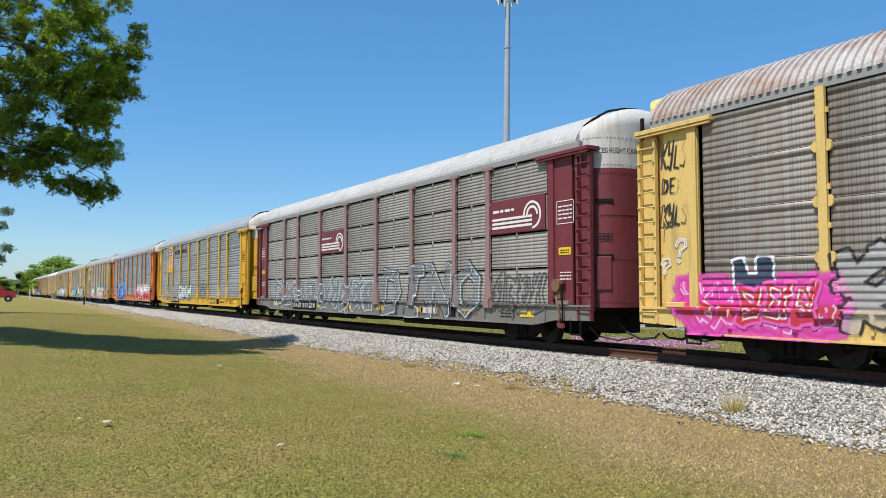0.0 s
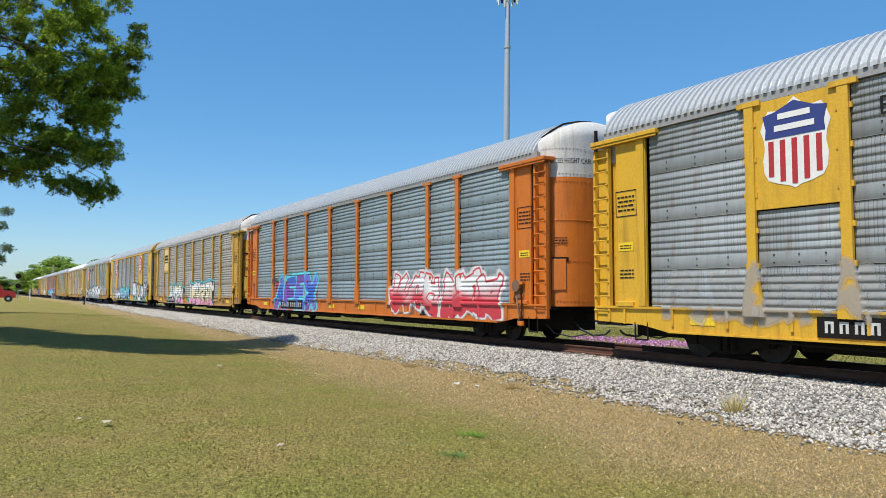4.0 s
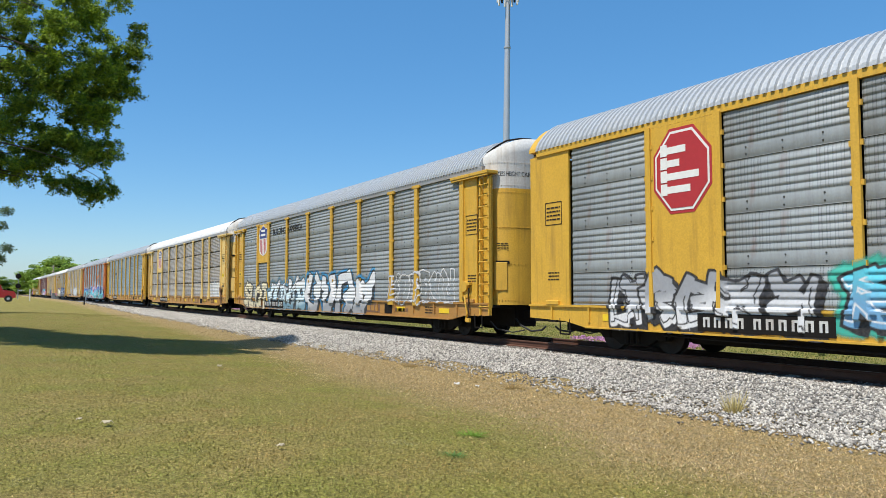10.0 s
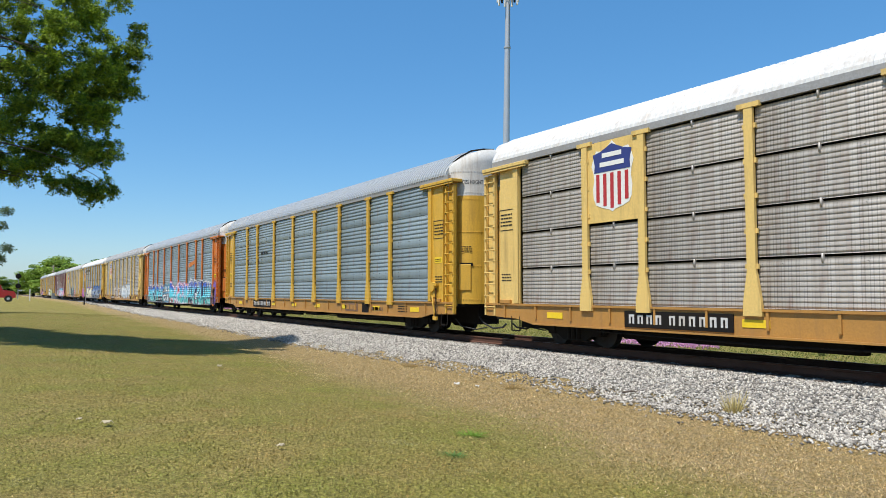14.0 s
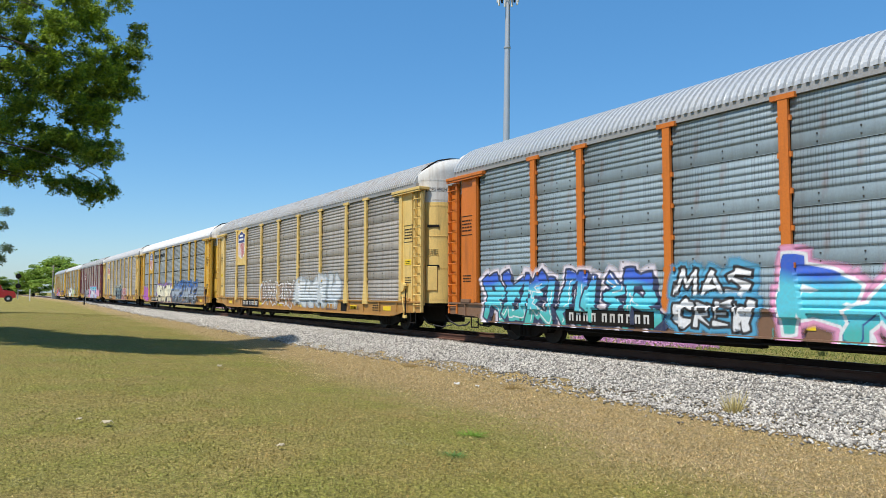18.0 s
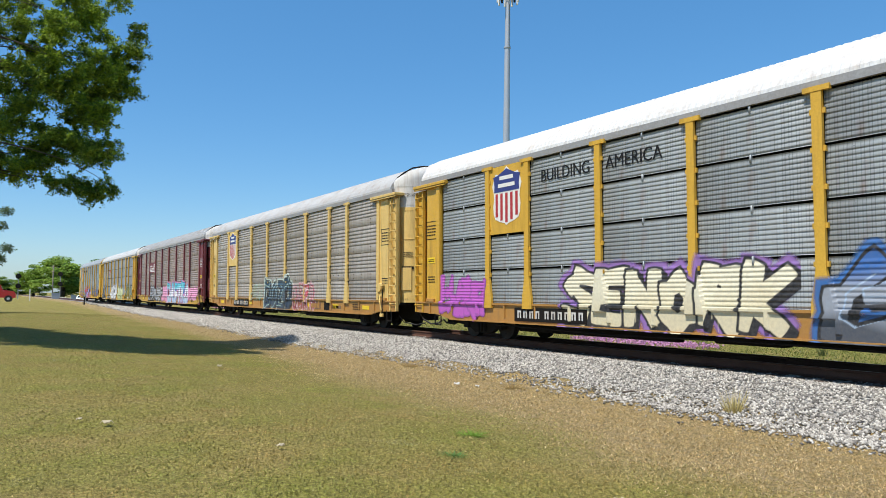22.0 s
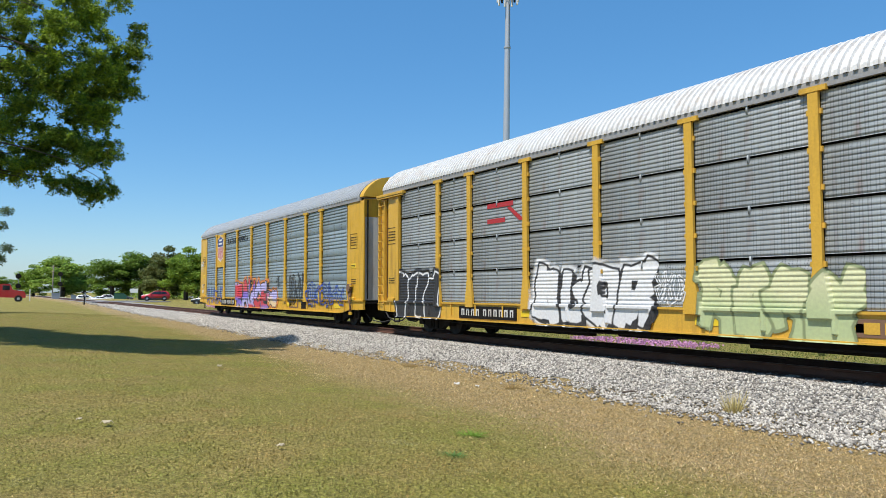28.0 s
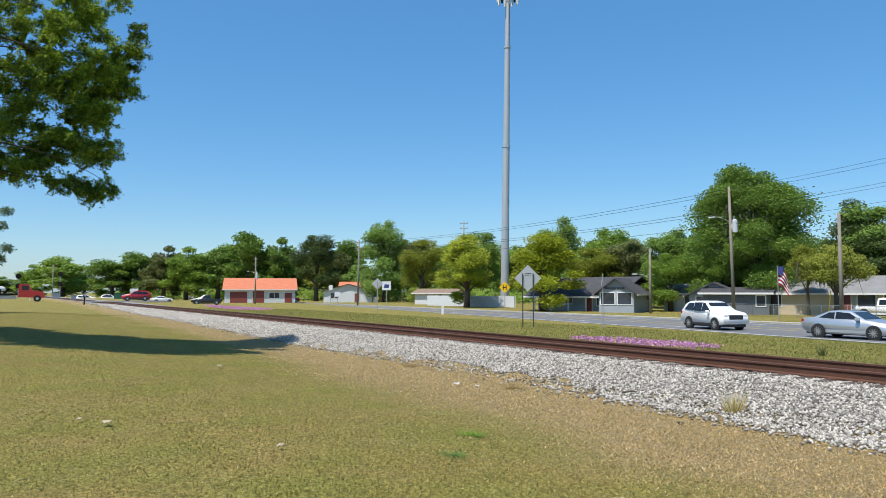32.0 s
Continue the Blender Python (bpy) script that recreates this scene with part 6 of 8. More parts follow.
def shade_oak():
    """The big tree beside the lawn whose boughs hang into view and shade the grass."""
    t = empty_thing("shade_tree", pose(-25.5, -4.6, -0.14), "large leafy shade tree with hanging boughs, on the lawn", "tree")
    rng = np.random.default_rng(21)
    # the hanging boughs fill eight overlapping masses: middle (y, z) and half sizes
    masses = ((1.75, 9.5, 2.6, 1.8), (2.9, 8.3, 1.35, 0.9), (1.0, 7.2, 2.75, 1.2), (1.05, 5.85, 2.2, 0.8), (1.9, 4.85, 0.95, 0.45), (0.45, 5.2, 0.9, 0.5), (2.75, 4.75, 0.75, 0.36), (2.95, 6.0, 0.8, 0.4))
    ends = []
    while len(ends) < 140:
        my, mz, ry, rz = masses[int(rng.choice(8, p=(0.37, 0.12, 0.23, 0.13, 0.04, 0.03, 0.04, 0.04)))]
        a, q = rng.uniform(0, 6.28), rng.random() ** 0.5
        e = np.array((-26.0 + rng.uniform(-1.3, 1.3), my + math.cos(a) * q * (ry - 0.3), mz + math.sin(a) * q * (rz - 0.2)))
        if all(np.linalg.norm(e[1:] - o[1:]) > 0.24 for o in ends[-40:]):
            ends.append(e)
    leaves, twigs = [], []
    for n_end, e in enumerate(ends):
        tip = e + np.array([25.5, 4.6, 0.14])
        root = np.array((tip[0] * 0.4, tip[1] * 0.42, tip[2] + 0.7)) + rng.normal(0, 0.4, 3)
        mid = (root + tip) / 2 + np.array([0, 0, 0.45]) + rng.normal(0, 0.5, 3)
        u = np.linspace(0, 1, 15)[:, None]
        line = root * (1 - u) ** 2 + 2 * mid * u * (1 - u) + tip * u ** 2
        if n_end % 5 == 0:
            twigs.append((line[::2], 0.04, 0.006))
        # leafy sprays round the end of each bough, drooping a little
        for _ in range(17 if e[2] > 5.3 else 11):
            d = rng.normal(size=3) * np.array([0.8, 0.9, 0.55]) + np.array([0, 0.12, -0.1])
            d /= np.linalg.norm(d)
            ln = rng.uniform(0.22, 0.58)
            base = line[14] + rng.normal(0, 0.10, 3)
            end = base + d * ln + np.array([0, 0, -0.10 * ln])
            if rng.random() < 0.4:
                twigs.append(((base, (base + end) / 2 + np.array([0, 0, 0.04]), end), 0.011, 0.004))
            k = int(rng.uniform(45, 90))
            w = rng.random(k) ** 0.75
            leaves.append(base + (end - base) * w[:, None] + rng.normal(0, 0.05, (k, 3)))
    c = np.concatenate(leaves)
    n = len(c)
    up = rng.normal(size=(n, 3)) * 0.6 + np.array([0.1, -0.4, 0.7])
    a = np.cross(up, rng.normal(size=(n, 3)))
    a /= np.linalg.norm(a, axis=1)[:, None]
    b = np.cross(a, up)
    b /= np.linalg.norm(b, axis=1)[:, None]
    s = (0.05 * rng.uniform(0.6, 1.3, n))[:, None]
    co = np.stack([c - a * s, c - b * s * 0.42 + a * s * 0.1, c + a * s, c + b * s * 0.45], 1).reshape(-1, 3)
    link_mesh("crown", quads_mesh("crown", co, 4), NEAR_LEAF, t)
    off = np.array([25.5, 4.6, 0.14, 0, 0])
    # dense high crown, unseen: set over the lawn, sunward of the shadow's outline
    rest = []
    lean = -SUN_TO / abs(SUN_TO.z)
    for i in range(300):
        gy = rng.uniform(-7.0, 10.6)
        near_x = np.interp(gy, [-7, 0.4, 2.2, 4.0, 5.5, 6.8, 9.8, 11.0], [-24.0, -26.8, -21.9, -20.6, -21.2, -23.2, -28.4, -30.5])
        far_x = np.interp(gy, [-7, 0.4, 2.2, 5.0, 8.8, 11.0], [-41.0, -40.0, -31.8, -29.6, -31.6, -33.6])
        m = min(1.0, (near_x - far_x) * 0.3)
        gx = rng.uniform(far_x + m, near_x - m)
        h = rng.uniform(13.2, 15.8) if gy > 2.5 else rng.uniform(8.5, 13.5)
        # gap left in the unseen lobes so the sun reaches the hanging boughs
        if 2.5 < gy < 9.0 and -28.9 < gx < -25.4:
            continue
        p = Vector((gx, gy, -0.3)) + lean * h
        rest.append((p.x, p.y, p.z, m, m * 0.6))
    rest = np.array(rest) + off
    link_mesh("crown", quads_mesh("crown", leaf_cloud(rng, rest, 150000, 0.13, 0.5), 4), NEAR_LEAF, t)
    bm = bmesh.new()
    limb(bm, [(0, 0, -0.2), (0.05, 0.1, 1.6), (0.2, 0.2, 3.6), (0.1, 0.6, 6.5), (0.2, 0.4, 9.5), (0.3, 0.6, 12.5)], 0.55, 0.10, 12)
    part("trunk", bm, BARK, t, smooth=True)
    bm = bmesh.new()
    for pts, r0, r1 in twigs:
        if r0 < 0.02:
            limb(bm, pts, r0, r1, 4)
    tagged(part("twig", bm, BARK, t), kind="stuff")
    for pts, r0, r1 in twigs:
        if r0 > 0.02:
            bm = bmesh.new()
            limb(bm, [(0.15, 0.5, max(3.4, pts[0][2] - 1.2))] + list(pts), 0.032, r1, 6)
            part("limb", bm, BARK, t, smooth=True)
    for x, y, z, _, _ in rest[::24]:
        bm = bmesh.new()
        z0 = max(3.2, z * 0.62)
        limb(bm, [(0.1, 0.4, z0), (x * 0.5, y * 0.5 + 0.2, (z0 + z) / 2 + 0.5), (x, y, z)], 0.034, 0.008, 6)
        part("limb", bm, BARK, t, smooth=True)


shade_oak()


def second_oak():
    t = empty_thing("shade_tree", pose(-64, -3.2, -0.2), "tall leafy tree on the lawn, farther along the line", "tree")
    rng = np.random.default_rng(22)
    lobes = [(2, 4.1, 7.5, 0.6, 0.4), (2, 3.8, 6.4, 0.5, 0.4), (2, 4.2, 4.8, 0.6, 0.4), (2, 3.9, 4.0, 0.4, 0.4)]
    for i in range(30):
        a, h = rng.uniform(0, 6.28), rng.uniform(3.6, 9.6)
        reach = rng.uniform(0.3, 3.0)
        lobes.append((math.cos(a) * reach, -1 + math.sin(a) * reach, h, 1.3, 0.9))
    link_mesh("crown", quads_mesh("crown", leaf_cloud(rng, lobes, 52000, 0.09), 4), DARK, t)
    bm = bmesh.new()
    limb(bm, [(0, 0, -0.2), (0.1, 0, 2.5), (0, 0.2, 5.0), (0.2, 0, 8.5)], 0.4, 0.08, 10)
    part("trunk", bm, BARK, t, smooth=True)


second_oak()


def hang_moss():
    """Grey strands hanging in the big oak and its neighbours."""
    rng = np.random.default_rng(77)
    co = []
    for cx, cy, cz, r, n in ((-53.4, 74.0, 8.6, 3.6, 300), (-43.9, 70.3, 3.8, 1.0, 50), (-39.6, 67.8, 3.6, 1.6, 70)):
        for _ in range(n):
            a, q = rng.uniform(0, 6.28), r * rng.random() ** 0.5
            x, y, z = cx + math.cos(a) * q, cy + math.sin(a) * q * 0.7 - 0.4 * r, cz + rng.uniform(-0.8, 0.8) * r
            l, w, t = rng.uniform(0.4, 1.3), rng.uniform(0.05, 0.14), rng.uniform(0, 3.14)
            dx, dy = math.cos(t) * w, math.sin(t) * w
            co += [(x - dx, y - dy, z), (x + dx, y + dy, z), (x + rng.normal(0, 0.08), y, z - l)]
    tagged(link_mesh("hanging_moss", quads_mesh("hanging_moss", np.array(co), 3), MOSS), "grey strands of moss hanging in the oaks", "moss", kind="stuff")


hang_moss()


def undergrowth():
    """Shrubs that close the foot of the woods beyond the highway."""
    rng = np.random.default_rng(78)
    lobes = []
    for i in range(330):
        x = -330 + 310 * rng.random()
        base = 64 + 26 * min(1, max(0, (x + 200) / 110)) if x > -200 else 34 + 0.22 * (x + 330)
        h = rng.uniform(1.6, 4.2)
        lobes.append((x, base + rng.normal(0, 3) + 8, h * 0.5 - 0.95, rng.uniform(1.2, 2.6), h * 0.6))
    tagged(link_mesh("undergrowth", quads_mesh("undergrowth", leaf_cloud(rng, lobes, 60000, 0.26, 0.5), 4), FRESH), "green shrubs along the edge of the woods", "shrubs", kind="stuff")


undergrowth()

# ---- the highway beyond the line ----
GROUND = -0.95
ASPHALT = surf("asphalt", (0.17, 0.17, 0.175), 0.9, 0, (0.12, 0.12, 0.12), 0.4, 30, bump=0.004)
LINE_WHITE = plain("road_line_white", (0.7, 0.7, 0.68), 0.8)
LINE_YELLOW = plain("road_line_yellow", (0.62, 0.45, 0.06), 0.8)
CONCRETE = surf("pale_concrete", (0.48, 0.46, 0.42), 0.9, 0, (0.36, 0.34, 0.31), 1.0, 20)


def road_y(x, f):
    """A line along the road: f = 0 near edge, 1 far edge."""
    return (35.1 + 0.16 * (-18.4 - x)) * (1 - f) + (50.6 + 0.07 * (-33 - x)) * f


def strip(name, xs, f0, f1, z0, z1, mat, parent=None):
    bm = bmesh.new()
    rows = []
    for x in xs:
        a, b = road_y(x, f0), road_y(x, f1)
        rows.append([bm.verts.new(p) for p in ((x, a, z0), (x, a, z1), (x, b, z1), (x, b, z0))])
    for p, q in zip(rows, rows[1:]):
        for i in range(4):
            bm.faces.new((p[i], p[(i + 1) % 4], q[(i + 1) % 4], q[i]))
    bm.faces.new(rows[0][::-1])
    bm.faces.new(rows[-1])
    return part(name, bm, mat, parent)


ROAD_X = [-420, -300, -200, -140, -100, -70, -40, -10, 30, 90, 200]
road = tagged(strip("road", ROAD_X, 0, 1, GROUND - 0.4, GROUND + 0.02, ASPHALT), "wide grey asphalt highway with painted lines", "road", kind="structure")
for f0, f1, mat in ((0.02, 0.028, LINE_WHITE), (0.955, 0.963, LINE_WHITE), (0.40, 0.407, LINE_YELLOW), (0.58, 0.587, LINE_YELLOW)):
    strip("road_line", ROAD_X, f0, f1, GROUND + 0.018, GROUND + 0.026, mat, road)
for x in range(-120, 40, 12):
    for f in (0.20, 0.78):
        strip("road_line", [x, x + 3], f, f + 0.007, GROUND + 0.018, GROUND + 0.026, LINE_WHITE, road)
sidewalk = strip("pavement", [-420, -140, -70, -40, -10, 60], 1.10, 1.17, GROUND - 0.2, GROUND + 0.05, CONCRETE)
tagged(sidewalk, "pale concrete pavement along the highway", "pavement", kind="structure")
bm = bmesh.new()
prism(bm, [(-134, 24), (-119, 24), (-117, -60), (-132, -60)], -0.75, -0.04, "z")
crossing = tagged(part("crossing_road", bm, ASPHALT), "side street crossing the railway", "road", kind="structure")

# ---- buildings ----
WINDOW = glass_mat("window_glass", (0.03, 0.035, 0.045))
SHINGLE = surf("dark_shingles", (0.07, 0.068, 0.075), 0.9, 0, (0.045, 0.045, 0.05), 1.0, 20, bump=0.01)
GREY_ROOF = surf("grey_shingles", (0.25, 0.25, 0.25), 0.85, 0, (0.18, 0.175, 0.17), 1.0, 20, bump=0.01)
ORANGE_ROOF = surf("orange_metal_roof", (0.62, 0.20, 0.09), 0.55, 0, (0.5, 0.15, 0.07), 0.8, 20)
WALL_WHITE = surf("white_wall", (0.66, 0.68, 0.70), 0.85, 0, (0.56, 0.57, 0.58), 0.8, 12)
WALL_GREY = surf("blue_grey_wall", (0.34, 0.38, 0.42), 0.85, 0, (0.28, 0.31, 0.34), 0.8, 12)
WALL_BEIGE = surf("beige_wall", (0.62, 0.52, 0.36), 0.85, 0, (0.54, 0.45, 0.30), 0.8, 12)
# Grey wall darkened for the shed: the trees' shade is put into its colour.
WALL_SHADED = surf("shaded_grey_wall", (0.15, 0.17, 0.19), 0.85, 0, (0.11, 0.125, 0.14), 0.8, 12)
TRIM = plain("white_trim", (0.72, 0.72, 0.70), 0.6)
DOOR_RED = plain("red_brown_door", (0.22, 0.05, 0.04), 0.6)


def house(name, x, y, rot, w, d, wall_h, ridge_h, wall_mat, roof_mat, label, openings=(), ridge="x", over=0.5, z=GROUND):
    """A gabled house. Its front looks along local -y; openings: (x from the middle, sill, width, height, kind)."""
    h = empty_thing(name, pose(x, y, z, 0, 0, rot), label, "building")
    bm = bmesh.new()
    hw, hd = w / 2, d / 2
    if ridge == "x":
        prism(bm, [(-hd, -0.3), (hd, -0.3), (hd, wall_h), (0, ridge_h - 0.12), (-hd, wall_h)], -hw, hw, "x")
    else:
        prism(bm, [(-hw, -0.3), (hw, -0.3), (hw, wall_h), (0, ridge_h - 0.12), (-hw, wall_h)], -hd, hd, "y")
    part("wall", bm, wall_mat, h)
    slope = (ridge_h - wall_h) / (hd if ridge == "x" else hw)
    for s in (-1, 1):
        bm = bmesh.new()
        far = (hd if ridge == "x" else hw) + over
        low = wall_h - over * slope + 0.02
        o = [(0, ridge_h), (s * far, low), (s * far, low - 0.14), (0, ridge_h - 0.14)]
        lim = (hw if ridge == "x" else hd) + over
        prism(bm, o, -lim, lim, ridge)
        r = part("roof", bm, roof_mat, h)
        bm = bmesh.new()
        prism(bm, [(s * (far + 0.004), low), (s * (far + 0.05), low), (s * (far + 0.05), low - 0.2), (s * (far + 0.004), low - 0.2)], -lim, lim, ridge)
        part("fascia", bm, TRIM, r)
    for ox, sill, ow, oh, kind in openings:
        mat = WINDOW if kind == "window" else DOOR_RED if kind == "door" else TRIM
        p = one_box(kind, TRIM, h, ox - ow / 2 - 0.08, ox + ow / 2 + 0.08, -hd - 0.05, -hd + 0.02, sill - 0.08, sill + oh + 0.08)
        if kind == "window":
            n = max(1, round(ow / 1.1))
            for i in range(n):
                a = ox - ow / 2 + ow * i / n
                one_box("pane", WINDOW, p, a + 0.04, a + ow / n - 0.04, -hd - 0.065, -hd - 0.045, sill + 0.03, sill + oh - 0.03)
        else:
            one_box("door_leaf", mat, p, ox - ow / 2, ox + ow / 2, -hd - 0.07, -hd - 0.045, sill, sill + oh)
    return h


# barber shop: a long wing with a gabled front bay
house("barber_shop_wing", -71.4, 67.0, 12, 11.6, 8.0, 2.5, 4.3, WALL_GREY, SHINGLE, "blue-grey shop wing with dark shingle roof and porch",
      [(-4.0, 0.9, 1.4, 1.1, "window"), (-1.0, 0.9, 1.4, 1.1, "window"), (2.2, 0.0, 0.95, 2.05, "door"), (4.0, 0.7, 1.2, 1.3, "window")], over=1.5)
porch = empty_thing("porch_posts", pose(-71.4, 67.0, GROUND, 0, 0, 12), "white wooden porch posts under the shop roof", "porch")
for px in (-5.4, -2.7, 0.0, 2.7, 5.4):
    one_box("post", TRIM, porch, px - 0.07, px + 0.07, -5.35, -5.21, 0, 1.86, 0.01)
one_box("rail", TRIM, porch, -5.3, -0.1, -5.31, -5.25, 0.75, 0.82)
barber = house("barber_shop", -63.9, 65.2, 30, 4.1, 8.0, 2.5, 4.0, WALL_GREY, SHINGLE, "white barber shop with wide windows under a gable",
               [(-0.98, 0.95, 1.65, 1.35, "window"), (0.98, 0.95, 1.65, 1.35, "window")], ridge="y")
lettering("sign", "BARBER SHOP", 0.36, -1.28, 2.68, -4.05, INK, barber, 1.0, 0.03, 0.0)
house("cottage", -55.4, 71.7, 28, 5.4, 7.0, 2.2, 3.5, WALL_GREY, SHINGLE, "low grey cottage under the trees", [(-1.4, 0.9, 1.1, 1.0, "window"), (1.3, 0.9, 1.1, 1.0, "window")], ridge="y")
house("shed", -51.6, 70.0, 28, 6.6, 5.0, 2.4, 2.9, WALL_SHADED, SHINGLE, "grey flat-roofed shed, wall coloured dark for tree shade", [(2.5, 0.9, 0.9, 1.1, "window")])
house("bungalow", -45.3, 77.2, 25, 13.5, 9.0, 2.45, 4.1, WALL_BEIGE, GREY_ROOF, "beige bungalow with grey shingle roof",
      [(-5.0, 0.9, 1.2, 1.2, "window"), (1.5, 0.0, 1.0, 2.05, "door"), (3.4, 0.8, 1.6, 1.3, "window"), (5.4, 0.9, 1.0, 1.2, "window")])
house("small_house", -62.0, 75.5, 25, 6.0, 6.0, 2.4, 3.4, WALL_WHITE, GREY_ROOF, "small white house behind the shop", [(0, 0.9, 1.0, 1.0, "window")])
# orange-roofed workshop and its neighbour, farther along the road
house("workshop", -164.3, 52.6, 72, 15.0, 13.0, 3.1, 5.5, WALL_WHITE, ORANGE_ROOF, "white workshop with a bright orange metal roof",
      [(-4.6, 0.0, 3.6, 2.4, "door"), (-0.4, 0.0, 2.4, 2.6, "door"), (3.0, 1.0, 2.2, 1.2, "window"), (6.0, 0.0, 1.6, 2.2, "door")])
house("store", -158.5, 72.0, 62, 11.0, 10.0, 2.7, 4.2, WALL_WHITE, SHINGLE, "white block store with dark low roof", [(-3.0, 0.9, 1.8, 1.2, "window"), (2.0, 0.0, 1.0, 2.05, "door")], ridge="y")
house("store_annex", -168.0, 79.0, 62, 9.0, 8.0, 3.0, 4.9, WALL_WHITE, ORANGE_ROOF, "white annex with an orange roof", [])
house("cabin", -122.0, 74.5, 40, 8.0, 6.0, 2.3, 3.0, WALL_WHITE, surf("brown_roof", (0.26, 0.18, 0.13), 0.9), "white cabin with brown roof behind a fence", [(1.0, 0.9, 1.2, 1.0, "window")])


def board_fence():
    f = empty_thing("board_fence", pose(-99.5, 66.2, GROUND, 0, 0, 8), "white board fence overgrown with shrubs", "fence")
    bm = bmesh.new()
    box(bm, -0.11, 0.11, -0.02, 0.02, 0.03, 1.75, 0.008)
    board = to_mesh("board", bm)
    bm = bmesh.new()
    box(bm, -0.05, 0.05, -0.05, 0.05, -0.2, 1.8, 0.008)
    post_ = to_mesh("fence_post", bm)
    for i in range(90):
        link_mesh("board", board, WALL_WHITE, f, m=pose(-10.5 + i * 0.235, 0, random.uniform(-0.03, 0.03)))
    for i in range(10):
        link_mesh("fence_post", post_, WALL_WHITE, f, m=pose(-10.5 + i * 2.35, 0.09, 0))


board_fence()


def mesh_fence():
    f = empty_thing("chain_link_fence", pose(-42.0, 63.5, GROUND, 0, 0, -8), "low grey chain-link fence along the bungalow's yard", "fence")
    steel = plain("galvanised_pipe", (0.35, 0.36, 0.37), 0.45, 0.7)
    bm = bmesh.new()
    rod(bm, (0, 0, -0.2), (0, 0, 1.25), 0.03, n=8)
    pipe = to_mesh("fence_post", bm)
    for i in range(9):
        link_mesh("fence_post", pipe, steel, f, m=pose(-9 + i * 2.6, 0, 0))
    bm = bmesh.new()
    rod(bm, (-9, 0, 1.2), (11.8, 0, 1.2), 0.02, n=6)
    part("top_rail", bm, steel, f)
    bm = bmesh.new()
    for i in range(170):
        x = -9 + i * 0.122
        for dx in (-1.2, 1.2):
            if -9 <= x + dx <= 11.8:
                rod(bm, (x, 0, 0.02), (x + dx, 0, 1.2), 0.004, n=3, caps=False)
    part("wire_mesh", bm, steel, f)


mesh_fence()

# ---- masts, poles, wires ----
POLE_WOOD = surf("grey_pole_wood", (0.27, 0.24, 0.20), 0.9, 0, (0.18, 0.155, 0.13), 2.0, 25, bump=0.01)
ZINC = surf("zinc_mast", (0.48, 0.50, 0.52), 0.45, 0.35, (0.40, 0.42, 0.44), 0.5, 15)
CERAMIC = plain("transformer_grey", (0.5, 0.52, 0.54), 0.4)


def cell_tower():
    t = empty_thing("cell_tower", pose(-96.5, 71.3, GROUND, -0.73, 0.54), "tall grey steel monopole cell tower with antennas", "cell tower")
    z = 0.0
    for i, (h, r0, r1) in enumerate(((26.2, 0.68, 0.56), (16.6, 0.55, 0.46), (12.0, 0.45, 0.38))):
        bm = bmesh.new()
        rod(bm, (0, 0, z), (0, 0, z + h), r0, r1, 18)
        s = part("mast_section", bm, ZINC, t, smooth=False)
        bm = bmesh.new()
        rod(bm, (0, 0, z + h - 0.15), (0, 0, z + h + 0.12), r1 + 0.10, n=18)
        part("flange", bm, ZINC, s)
        z += h
    bm = bmesh.new()
    for r in range(3):
        a = r * 2.094
        rod(bm, (0, 0, 51.4), (math.cos(a) * 1.7, math.sin(a) * 1.7, 51.4), 0.06, n=6)
        b = a + 2.094
        rod(bm, (math.cos(a) * 1.7, math.sin(a) * 1.7, 51.4), (math.cos(b) * 1.7, math.sin(b) * 1.7, 51.4), 0.05, n=6)
    part("antenna_frame", bm, ZINC, t)
    for i in range(9):
        a = i * 0.698
        one_box("antenna", TRIM, t, -0.16, 0.16, -0.10, 0.10, 0.0, 2.4, 0.03, m=pose(math.cos(a) * 1.75, math.sin(a) * 1.75, 50.3, 0, 0, math.degrees(a) + 90))
    for i in range(6):
        a = i * 1.047 + 0.3
        one_box("radio_unit", BLACK, t, -0.16, 0.16, -0.1, 0.1, 0.0, 0.6, 0.02, m=pose(math.cos(a) * 1.2, math.sin(a) * 1.2, 50.6, 0, 0, math.degrees(a)))
    bm = bmesh.new()
    rod(bm, (0.5, 0, 0), (0.42, 0, 50), 0.03, n=6)
    part("cable_run", bm, BLACK, t)


cell_tower()


